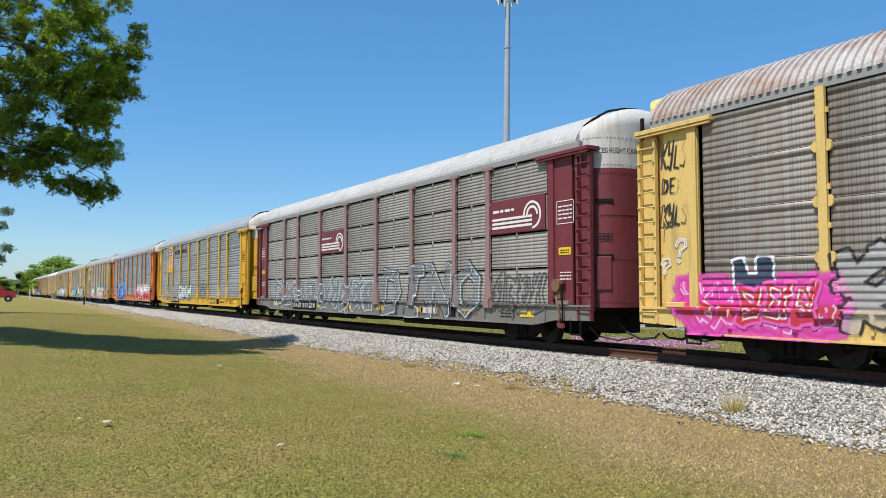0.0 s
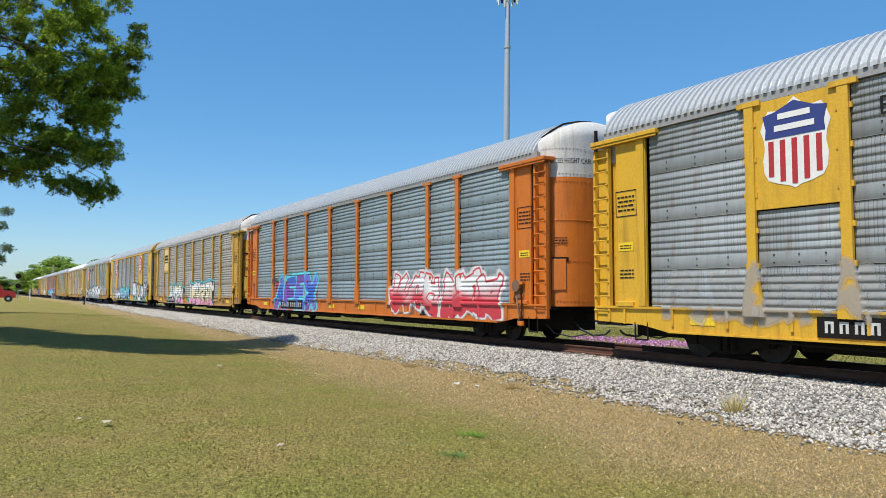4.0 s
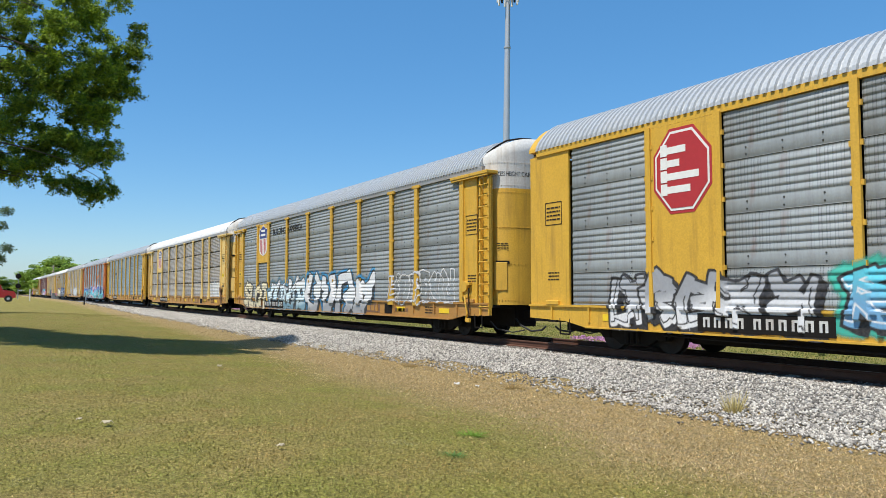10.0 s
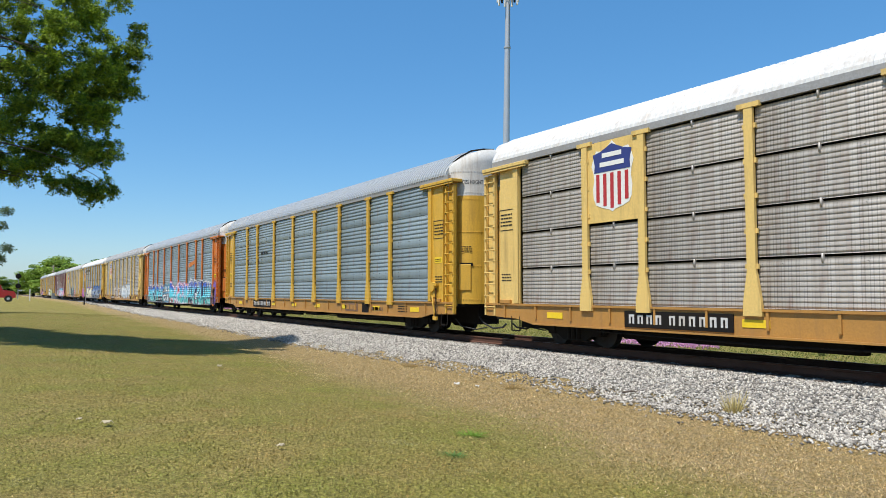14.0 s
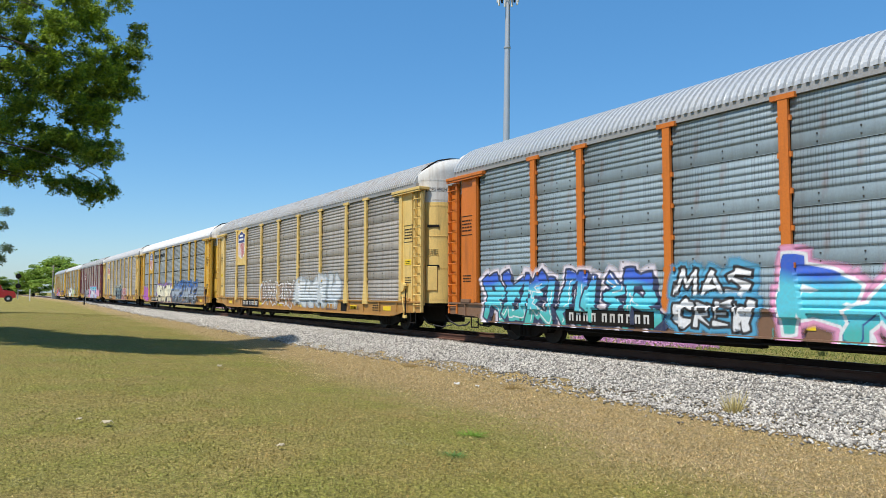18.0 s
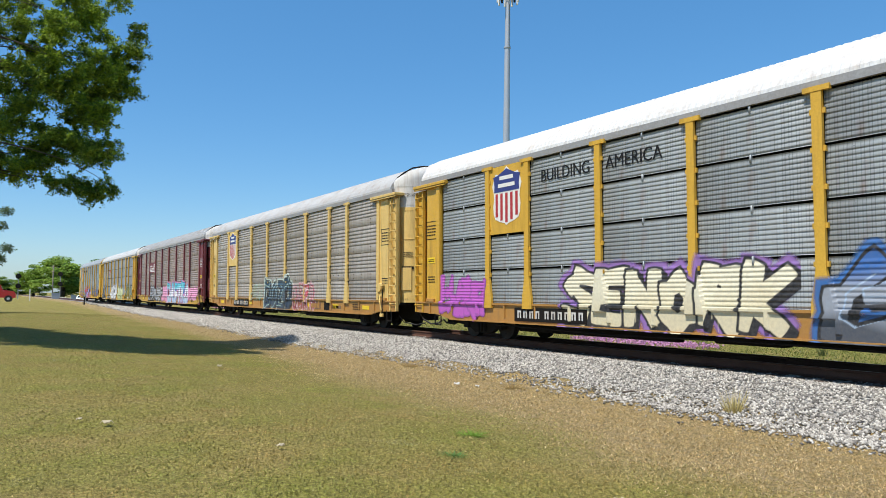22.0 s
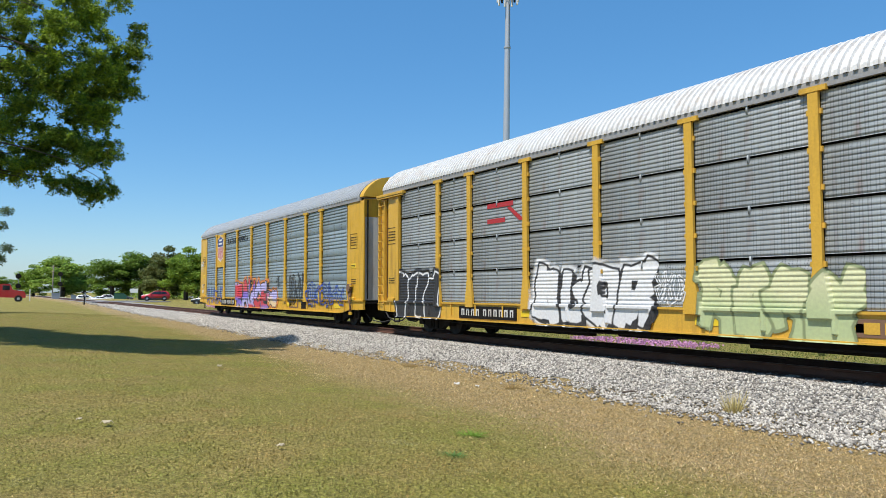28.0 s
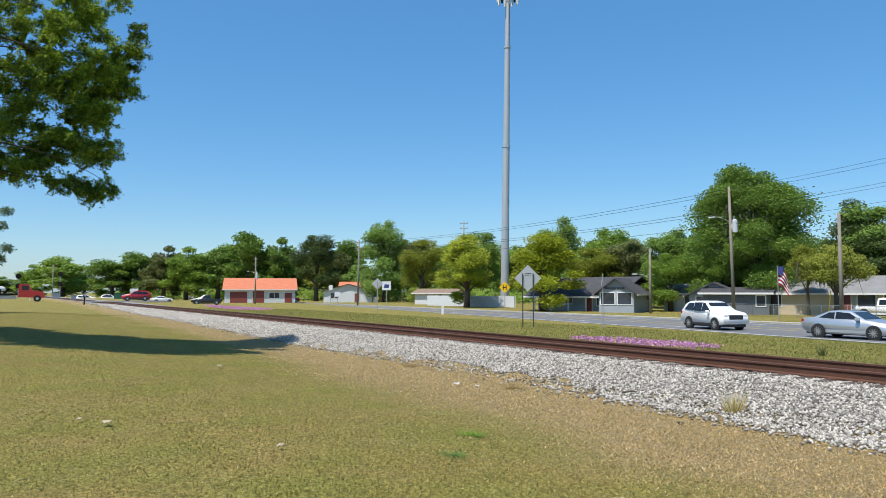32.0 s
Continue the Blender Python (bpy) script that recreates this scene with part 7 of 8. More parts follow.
def utility_pole(x, y, top, label, arm=0.0, transformer=False, lamp=False, lean=0.0, z=GROUND):
    p = empty_thing("utility_pole", pose(x, y, z, 0, lean, 20), label, "utility pole", "poles along the highway")
    h = top - z
    bm = bmesh.new()
    rod(bm, (0, 0, -0.3), (0, 0, h), 0.17, 0.11, 10)
    part("pole", bm, POLE_WOOD, p, smooth=True)
    for zz in ((h - 0.5, h - 1.6) if arm else ()):
        one_box("crossarm", POLE_WOOD, p, -arm, arm, -0.06, 0.06, zz, zz + 0.12)
        for s in (-1, 1):
            bm = bmesh.new()
            rod(bm, (s * arm * 0.9, 0, zz + 0.12), (s * arm * 0.9, 0, zz + 0.3), 0.05, 0.035, 8)
            part("insulator", bm, BLACK, p)
    if transformer:
        bm = bmesh.new()
        rod(bm, (0.42, 0, h - 4.4), (0.42, 0, h - 3.3), 0.24, n=14)
        rod(bm, (0.42, 0, h - 3.3), (0.42, 0, h - 3.15), 0.24, 0.1, n=14)
        rod(bm, (0.36, 0, h - 3.2), (0.36, 0, h - 2.85), 0.04, n=6)
        box(bm, 0.1, 0.25, -0.06, 0.06, h - 4.1, h - 3.6)
        part("transformer", bm, CERAMIC, p, "pale grey pole transformer")
    if lamp:
        bm = bmesh.new()
        limb(bm, [(0, 0, h - 3.4), (-0.7, -0.3, h - 2.95), (-1.3, -0.5, h - 2.85)], 0.025, 0.02, 6)
        arm_ = part("lamp_arm", bm, ZINC, p)
        bm = bmesh.new()
        box(bm, -1.85, -1.25, -0.66, -0.44, h - 2.95, h - 2.82, 0.04)
        part("lamp_head", bm, CERAMIC, arm_)
    return p


utility_pole(-44.9, 60.1, 11.5, "tall weathered wooden utility pole with a transformer and street lamp", 0, True, True, -1.0)
utility_pole(-31.9, 55.5, 7.5, "short wooden utility pole beside the bungalow")
utility_pole(-57.5, 62.6, 6.3, "wooden service pole beside the barber shop", 0, False, True)
utility_pole(-117.8, 55.1, 10.6, "wooden utility pole with two crossarms", 0.9, lean=1.5)
utility_pole(-143.2, 44.8, 8.4, "wooden utility pole with a street lamp", 0.6, True, True)
utility_pole(-133.7, 87.9, 16.8, "tall wooden pole with crossarms behind the trees", 1.1)
utility_pole(-248.0, 31.6, 8.0, "far wooden utility pole", 1.0)
utility_pole(-214.5, 14.0, 8.3, "far wooden utility pole by the crossing", 1.0)
utility_pole(-223.9, 52.7, 9.3, "far wooden utility pole", 1.0)
utility_pole(-10.0, 60.0, 15.2, "tall wooden utility pole out along the highway", 0)


def wire(a, b, sag, r=0.014):
    bm = bmesh.new()
    a, b = Vector(a), Vector(b)
    pts = [a.lerp(b, i / 12) - Vector((0, 0, 4 * sag * (i / 12) * (1 - i / 12))) for i in range(13)]
    limb(bm, pts, r, r, 4)
    tagged(part("power_line", bm, BLACK), "thin black overhead power line", "power line", "lines along the highway")


for dz in (0.0, -0.35, -1.9, -2.2, -3.4):
    wire((-44.9, 60.1, 11.3 + dz), (-10.0, 60.0, 14.2 + dz), 0.5)
    wire((-117.8, 55.1, 10.2 + dz * 0.6), (-44.9, 60.1, 11.3 + dz), 0.9, 0.02)
for dz in (0.0, -1.1):
    for e in (-0.8, 0.8):
        wire((-117.8, 55.1 + e, 10.3 + dz), (-143.2, 44.8 + e, 8.1 + dz * 0.5), 0.4, 0.025)
wire((-44.9, 60.1, 6.4), (-31.9, 55.5, 6.6), 0.3)
wire((-31.9, 55.5, 6.9), (-35.8, 66.0, 0.8), 0.1)
wire((-31.9, 55.5, 7.2), (-34.9, 58.6, -0.9), 0.02)
bm = bmesh.new()
rod(bm, (-34.9, 58.6, -0.95), (-34.0, 57.7, 1.5), 0.035, n=8)
tagged(part("guy_guard", bm, plain("yellow_plastic", (0.75, 0.55, 0.03))), "yellow plastic guard on a guy wire", "guy guard")

# ---- signs ----
SIGN_BACK = surf("bare_aluminium", (0.52, 0.53, 0.54), 0.4, 0.35, (0.46, 0.47, 0.48), 2.0, 20)
SIGN_POST = plain("green_steel_post", (0.055, 0.065, 0.05), 0.6, 0.3)
ZINC_POST = plain("zinc_post", (0.36, 0.37, 0.37), 0.5, 0.5)
SIGN_YELLOW = plain("warning_yellow", (0.78, 0.50, 0.01), 0.5)
SIGN_WHITE = plain("white_sign", (0.72, 0.73, 0.73), 0.5)


def sign_post(parent, x, h, mat, r=0.035):
    bm = bmesh.new()
    box(bm, x - r, x + r, -r * 0.7, r * 0.7, -0.4, h)
    return part("post", bm, mat, parent)


def plate(parent, name, outline, mat, y=-0.05, label=""):
    bm = bmesh.new()
    prism(bm, outline, y - 0.006, y, "y")
    return part(name, bm, mat, parent, label)


def diamond(c, r):
    return [(0, c - r), (r, c), (0, c + r), (-r, c)]


def signs():
    z = GROUND
    s = empty_thing("road_sign", pose(-39.8, 31.4, z, 0, 0, 52), "bare back of a large diamond sign on two posts", "road sign")
    for x in (-0.36, 0.36):
        sign_post(s, x, 3.65, SIGN_POST, 0.04)
    plate(s, "sign_plate", diamond(3.33, 0.92), SIGN_BACK, 0.06)
    bars("sticker", -0.2, 3.5, 0.42, 0.22, 2, INK, s, 0.05, 3)
    s = empty_thing("road_sign", pose(-80.3, 59.4, z, 0, 0, 52), "yellow diamond warning sign with a black junction mark", "road sign")
    sign_post(s, 0, 2.9, ZINC_POST, 0.05)
    p = plate(s, "sign_plate", diamond(3.0, 0.78), SIGN_YELLOW)
    for o in ([(-0.28, 2.7), (-0.16, 2.7), (-0.16, 3.3), (-0.28, 3.3)], [(0.12, 2.7), (0.24, 2.7), (0.24, 3.3), (0.12, 3.3)], [(-0.16, 2.94), (0.12, 2.94), (0.12, 3.06), (-0.16, 3.06)]):
        plate(p, "sign_mark", o, INK, -0.058)
    s = empty_thing("road_sign", pose(-35.6, 34.3, z, 0, 0, 140), "street sign seen on edge on a steel post", "road sign")
    sign_post(s, 0, 3.6, ZINC_POST, 0.045)
    plate(s, "sign_plate", [(-0.5, 2.75), (0.5, 2.75), (0.5, 3.2), (-0.5, 3.2)], SIGN_BACK, 0.06)
    s = empty_thing("road_sign", pose(-82.3, 41.2, z, 0, 0, 60), "back of a grey diamond sign on a post", "road sign")
    sign_post(s, 0, 3.6, ZINC_POST, 0.05)
    plate(s, "sign_plate", diamond(3.4, 0.72), SIGN_BACK, 0.06)
    s = empty_thing("road_sign", pose(-120.0, 61.9, z, 0, 0, 60), "white and blue notice board on a post", "road sign")
    sign_post(s, 0, 3.2, ZINC_POST, 0.06)
    p = plate(s, "sign_plate", [(-0.8, 2.7), (0.8, 2.7), (0.8, 4.3), (-0.8, 4.3)], SIGN_WHITE)
    plate(p, "sign_mark", [(-0.5, 3.1), (0.4, 3.1), (0.6, 3.7), (-0.3, 3.8)], BLUE_INK, -0.058)
    s = empty_thing("road_sign", pose(-66.5, 41.0, z, 0, 0, 58), "short white marker post in the verge", "marker post")
    sign_post(s, 0, 0.85, SIGN_WHITE, 0.12)
    for x, y, h, w, lab in ((-126.0, 53.5, 3.6, 0.7, "white notice on a post by the road"), (-127.5, 55.5, 2.4, 1.0, "white cabinet sign on posts by the road")):
        s = empty_thing("road_sign", pose(x, y, z, 0, 0, 62), lab, "road sign")
        sign_post(s, 0, h, ZINC_POST, 0.05)
        plate(s, "sign_plate", [(-w / 2, h - 0.9), (w / 2, h - 0.9), (w / 2, h), (-w / 2, h)], SIGN_WHITE)
    # crossing furniture
    s = empty_thing("crossing_signal", pose(-205, 15.0, -0.8, 0, 0, 75), "railway signal mast with dark lamp heads", "railway signal")
    sign_post(s, 0, 6.5, ZINC_POST, 0.08)
    for zz in (4.2, 6.6):
        bm = bmesh.new()
        rod(bm, (0, -0.15, zz), (0, 0.1, zz), 0.55, n=18)
        part("signal_head", bm, BLACK, s)
    s = empty_thing("crossing_signal", pose(-167.8, 4.9, -0.4, 0, 0, 90), "railway signal mast with round dark heads", "railway signal")
    sign_post(s, 0, 5.6, ZINC_POST, 0.08)
    for zz in (3.0, 4.9):
        bm = bmesh.new()
        rod(bm, (0, -0.15, zz), (0, 0.1, zz), 0.5, n=18)
        part("signal_head", bm, BLACK, s)
    for x, y, w, h, lab in ((-190, 13.0, 1.5, 1.9, "grey signal cabinet by the crossing"), (-165, 14.5, 0.9, 1.6, "grey relay box by the crossing")):
        c = empty_thing("signal_cabinet", pose(x, y, -0.8), lab, "cabinet")
        one_box("body", ZINC_POST, c, -w / 2, w / 2, -w / 2, w / 2, 0, h, 0.03)
        one_box("roof_plate", ZINC_POST, c, -w / 2 - 0.08, w / 2 + 0.08, -w / 2 - 0.08, w / 2 + 0.08, h, h + 0.08, 0.01)
    for x, y, h, mat, lab in ((-96, 9.6, 0.95, BLACK, "short black marker post by the ballast"), (-135, 5.6, 1.9, SIGN_WHITE, "white plastic marker post on the lawn"), (-112, 11.3, 1.5, ZINC_POST, "grey steel post by the crossing")):
        p = empty_thing("marker_post", pose(x, y, float(ground_z(x, y))), lab, "marker post")
        sign_post(p, 0, h, mat, 0.10)
    d = empty_thing("dumpster", pose(-177.6, 25.0, z + 0.3, 0, 0, 80), "dark green steel dumpster in a yard", "dumpster")
    bm = bmesh.new()
    prism(bm, [(-1.2, 0.1), (1.2, 0.1), (1.3, 1.3), (0.6, 1.75), (-1.3, 1.75)], -1.0, 1.0, "y")
    part("body", bm, plain("green_steel", (0.02, 0.09, 0.06), 0.6), d)
    one_box("lid", BLACK, d, -1.3, 0.6, -1.02, 1.02, 1.76, 1.84, 0.02)
    s = empty_thing("road_sign", pose(-176.0, 27.6, z, 0, 0, 75), "white notice board on two posts in a yard", "road sign")
    for x in (-0.6, 0.6):
        sign_post(s, x, 3.0, ZINC_POST, 0.05)
    plate(s, "sign_plate", [(-0.8, 2.2), (0.8, 2.2), (0.8, 3.1), (-0.8, 3.1)], SIGN_WHITE)
    # flag on its pole
    f = empty_thing("flagpole", pose(-36.05, 53.8, z), "grey flagpole beside the road", "flagpole")
    bm = bmesh.new()
    rod(bm, (0, 0, -0.2), (0, 0, 4.45), 0.04, 0.03, 8)
    part("pole", bm, ZINC_POST, f)


signs()


def hanging_flag():
    f = empty_thing("flag", pose(-36.05, 53.8, GROUND + 4.4, 0, 0, 60), "limp striped flag in red, white and blue", "flag")
    stripes = (plain("flag_red", (0.35, 0.03, 0.04), 0.8), plain("flag_white", (0.65, 0.63, 0.62), 0.8))
    for i in range(9):
        bm = bmesh.new()
        pts = []
        for j in range(9):
            u = j / 8
            pts.append((0.05 + 0.75 * u, 0.10 * math.sin(u * 7 + i * 0.4), -0.16 * i - 1.1 * u * u * 0.8 - 0.1 * u))
        rows = [[bm.verts.new((x, y + d, zz + o)) for d, o in ((0, 0), (0, -0.165), (0.006, -0.165), (0.006, 0))] for x, y, zz in pts]
        for a, b in zip(rows, rows[1:]):
            for q in range(4):
                bm.faces.new((a[q], a[(q + 1) % 4], b[(q + 1) % 4], b[q]))
        part("stripe", bm, stripes[i % 2], f)
    one_box("canton", BLUE_INK, f, 0.03, 0.40, -0.13, 0.16, -0.62, 0.01, 0.01)
    return f


FLAG = hanging_flag()

# ---- road vehicles ----
TYRE = surf("tyre", (0.022, 0.022, 0.023), 0.85)
ALLOY = plain("alloy_wheel", (0.55, 0.56, 0.58), 0.3, 0.8)
CAR_GLASS = glass_mat("car_glass", (0.012, 0.014, 0.017))
LAMP_CLEAR = plain("clear_lamp", (0.7, 0.72, 0.74), 0.15)
LAMP_RED = plain("tail_lamp", (0.35, 0.01, 0.012), 0.2)
BLACK_TRIM = plain("black_trim", (0.025, 0.025, 0.027), 0.5)


def gloss(key, col, metal=0.0):
    name = "car_paint_" + key
    if name not in MATS:
        m, nodes, links, bsdf = node_mat(name)
        g = noise_out(nodes, links, 2.0, 3)
        links.new(mixed(nodes, links, scaled(nodes, links, g, 0.25), col, tuple(c * 0.9 for c in col)), bsdf.inputs["Base Color"])
        bsdf.inputs["Roughness"].default_value, bsdf.inputs["Metallic"].default_value = 0.28, metal
        bsdf.inputs["Coat Weight"].default_value = 0.6
        MATS[name] = m
    return MATS[name]


def shell(bm, side, half_w, tuck, z_mid):
    """A body from its side outline: full width below z_mid, tucked in above."""
    n = len(side)
    rows = []
    for s, k in ((-1, 1.0), (-1, 0.90), (1, 0.90), (1, 1.0)):
        row = []
        for x, z in side:
            wide = half_w - max(0, z - z_mid) * tuck
            grow = 1.0 if abs(k - 1) > 0.01 else 0.965
            cx = sum(p[0] for p in side) / n
            cz = sum(p[1] for p in side) / n
            row.append(bm.verts.new((cx + (x - cx) * (1 if grow == 1.0 else 0.985), s * wide * (1.0 if grow == 1.0 else 1.0) * (0.93 if grow == 1.0 else 1.0), cz + (z - cz) * (1 if grow == 1.0 else 0.97))))
        rows.append(row)
    order = [rows[0], rows[1], rows[2], rows[3]]
    for a, b in zip(order, order[1:]):
        for i in range(n):
            bm.faces.new((a[i], a[(i + 1) % n], b[(i + 1) % n], b[i]))
    bm.faces.new(order[0][::-1])
    bm.faces.new(order[-1])


def vehicle(name, x, y, rot, body, paint_mat, label, category="car", z=GROUND + 0.02):
    """body: outline pieces in side view. Faces +x before turning."""
    v = empty_thing(name, pose(x, y, z, 0, 0, rot), label, category)
    bm = bmesh.new()
    shell(bm, body["side"], body["w"], body.get("tuck", 0.30), body["belt"])
    bmesh.ops.recalc_face_normals(bm, faces=list(bm.faces))
    bmesh.ops.bevel(bm, geom=list(bm.edges), offset=0.045, segments=2, affect="EDGES", clamp_overlap=True)
    part("body", bm, paint_mat, v, smooth=True)
    for s in (-1, 1):
        one_box("rocker_panel", BLACK_TRIM if body["side"][3][1] > 1.45 and body["w"] < 0.95 else paint_mat, v, body["axles"][1] + 0.4, body["axles"][0] - 0.4, s * (body["w"] - 0.01) - 0.015, s * (body["w"] - 0.01) + 0.015, 0.30, 0.44, 0.01)
        for wx in body["axles"]:
            bm = bmesh.new()
            rod(bm, (wx, s * (body["w"] - 0.10), body["wheel"]), (wx, s * (body["w"] + 0.006), body["wheel"]), body["wheel"] + 0.06, n=24)
            part("wheel_arch", bm, BLACK_TRIM, v)
    for s in (-1, 1):
        for win in body["windows"]:
            bm = bmesh.new()
            vs = []
            for px, pz in win:
                yy = s * (body["w"] - max(0, pz - body["belt"]) * body.get("tuck", 0.30) + 0.004)
                vs.append((px, yy, pz))
            a = [bm.verts.new(p) for p in vs]
            b = [bm.verts.new((p[0], p[1] - s * 0.02, p[2])) for p in vs]
            bm.faces.new(a)
            bm.faces.new(b[::-1])
            for i in range(len(a)):
                bm.faces.new((a[i], a[(i + 1) % len(a)], b[(i + 1) % len(a)], b[i]))
            part("side_window", bm, CAR_GLASS, v)
    for nm, (xa, za), (xb, zb) in body["screens"]:
        bm = bmesh.new()
        ya = body["w"] - max(0, za - body["belt"]) * body.get("tuck", 0.30) - 0.10
        yb = body["w"] - max(0, zb - body["belt"]) * body.get("tuck", 0.30) - 0.10
        o = 0.012 if xa > xb else -0.012
        a = [bm.verts.new(p) for p in ((xa + o, -ya, za + 0.01), (xa + o, ya, za + 0.01), (xb + o, yb, zb + 0.01), (xb + o, -yb, zb + 0.01))]
        b = [bm.verts.new((p.co.x - o * 2, p.co.y, p.co.z - 0.03)) for p in a]
        bm.faces.new(a)
        bm.faces.new(b[::-1])
        for i in range(4):
            bm.faces.new((a[i], a[(i + 1) % 4], b[(i + 1) % 4], b[i]))
        part(nm, bm, CAR_GLASS, v)
    r = body["wheel"]
    for wx in body["axles"]:
        for s in (-1, 1):
            bm = bmesh.new()
            rod(bm, (0, -0.115, 0), (0, 0.115, 0), r, n=24)
            w = part("wheel", bm, TYRE, v, m=pose(wx, s * (body["w"] - 0.085), r))
            bm = bmesh.new()
            rod(bm, (0, s * 0.10, 0), (0, s * 0.122, 0), r * 0.30, n=12)
            for k in range(10):
                a = k * math.pi / 5
                rod(bm, (0, s * 0.118, 0), (math.cos(a) * r * 0.68, s * 0.118, math.sin(a) * r * 0.68), 0.022, n=4)
            part("rim", bm, ALLOY, w)
            one_box("wheel_arch", BLACK_TRIM, v, wx - r - 0.05, wx + r + 0.05, s * body["w"] - 0.03 * (s > 0) - 0.002, s * body["w"] + 0.03 * (s < 0) + 0.002, r * 0.95, r * 1.9, 0.02) if body.get("arch") else None
    for s in (-1, 1):
        fx, fz = body["head"]
        one_box("headlight", LAMP_CLEAR, v, fx - 0.28, fx + 0.02, s * (body["w"] - 0.22) - 0.16, s * (body["w"] - 0.22) + 0.16, fz - 0.08, fz + 0.08, 0.03)
        tx, tz = body["tail"]
        one_box("tail_light", LAMP_RED, v, tx - 0.02, tx + 0.14, s * (body["w"] - 0.16) - 0.15, s * (body["w"] - 0.16) + 0.15, tz - 0.1, tz + 0.1, 0.03)
        mx, mz = body["mirror"]
        one_box("mirror", paint_mat, v, mx - 0.1, mx + 0.1, s * (body["w"] + 0.08) - 0.1, s * (body["w"] + 0.08) + 0.1, mz - 0.07, mz + 0.09, 0.03)
    one_box("grille", BLACK_TRIM, v, body["head"][0] - 0.1, body["head"][0] + 0.05, -0.5, 0.5, body["head"][1] - 0.22, body["head"][1] + 0.06, 0.02)
    one_box("underside", BLACK_TRIM, v, body["axles"][1] - 0.7, body["axles"][0] + 0.7, -body["w"] + 0.1, body["w"] - 0.1, 0.2, 0.42)
    return v


SUV = dict(side=[(-2.22, 0.42), (-2.26, 0.85), (-2.20, 1.05), (-1.88, 1.48), (-1.5, 1.64), (-0.3, 1.68), (0.25, 1.60), (1.10, 1.13), (1.95, 1.00), (2.22, 0.80), (2.26, 0.40), (1.8, 0.28), (-1.8, 0.28)],
           w=0.92, belt=1.0, tuck=0.33, axles=(1.36, -1.33), wheel=0.36, head=(2.2, 0.82), tail=(-2.24, 1.02), mirror=(0.75, 1.12),
           windows=[[(-1.85, 1.14), (-0.94, 1.08), (-0.92, 1.55), (-1.55, 1.52)], [(-0.90, 1.08), (-0.02, 1.07), (-0.08, 1.58), (-0.88, 1.56)], [(0.02, 1.07), (0.92, 1.08), (0.24, 1.53), (-0.04, 1.58)]],
           screens=[("windscreen", (0.98, 1.12), (0.40, 1.56)), ("rear_window", (-2.13, 1.10), (-1.97, 1.46))])
SEDAN = dict(side=[(-2.30, 0.45), (-2.34, 0.80), (-2.25, 1.00), (-1.62, 1.07), (-0.85, 1.40), (-0.2, 1.44), (0.3, 1.38), (1.05, 0.98), (2.05, 0.84), (2.30, 0.62), (2.34, 0.35), (1.9, 0.22), (-1.9, 0.24)],
             w=0.90, belt=0.92, tuck=0.40, axles=(1.46, -1.38), wheel=0.335, head=(2.25, 0.68), tail=(-2.3, 0.86), mirror=(0.72, 1.0),
             windows=[[(-1.35, 1.04), (-0.52, 1.0), (-0.55, 1.33), (-0.85, 1.31)], [(-0.46, 1.0), (0.82, 0.98), (0.22, 1.30), (-0.48, 1.35)]],
             screens=[("windscreen", (1.0, 1.0), (0.36, 1.34)), ("rear_window", (-1.58, 1.09), (-0.9, 1.37))])
PICKUP = dict(side=[(-2.75, 0.55), (-2.78, 1.05), (-0.72, 1.08), (-0.62, 1.78), (-0.3, 1.86), (0.6, 1.84), (1.15, 1.22), (2.55, 1.10), (2.78, 0.85), (2.8, 0.5), (2.3, 0.42), (-2.3, 0.42)],
              w=0.98, belt=1.05, tuck=0.22, axles=(1.75, -1.75), wheel=0.39, head=(2.72, 0.92), tail=(-2.76, 0.9), mirror=(0.85, 1.25),
              windows=[[(-0.5, 1.2), (0.12, 1.2), (0.12, 1.68), (-0.48, 1.68)], [(0.18, 1.2), (0.95, 1.2), (0.52, 1.66), (0.18, 1.68)]],
              screens=[("windscreen", (1.08, 1.26), (0.64, 1.78)), ("rear_window", (-0.7, 1.22), (-0.64, 1.7))])

TALL_SUV = dict(SUV, side=[(x, z * 1.08) for x, z in SUV["side"]], belt=1.08, windows=[[(x, z * 1.08) for x, z in w] for w in SUV["windows"]],
                screens=[(n, (a[0], a[1] * 1.08), (b[0], b[1] * 1.08)) for n, a, b in SUV["screens"]], head=(2.2, 0.89), wheel=0.37)
vehicle("suv_car", -31.2, 39.7, -16, TALL_SUV, gloss("white", (0.80, 0.80, 0.79)), "white compact SUV waiting on the highway")
vehicle("sedan_car", -21.15, 37.85, 0, SEDAN, gloss("silver", (0.52, 0.55, 0.58), 0.6), "silver four-door sedan waiting on the highway")
vehicle("pickup_truck", -36.2, 70.5, 15, PICKUP, gloss("white", (0.80, 0.80, 0.79)), "white pickup parked in front of the bungalow", "pickup", GROUND)
vehicle("parked_car", -29.5, 66.0, 70, SEDAN, gloss("dark", (0.05, 0.055, 0.065)), "dark car parked by the bungalow", z=GROUND)
RED_CAR = vehicle("suv_car", -130.9, 20.9, -99, SUV, gloss("red", (0.42, 0.015, 0.02)), "red hatchback waiting at the crossing", z=-0.04)
vehicle("pickup_truck", -139.0, 34.4, -104, PICKUP, gloss("black", (0.02, 0.022, 0.025)), "black pickup on the side street", "pickup")
FAR_CAR = vehicle("parked_car", -172.0, 32.3, -10, SEDAN, gloss("white", (0.80, 0.80, 0.79)), "white car creeping along the far highway")
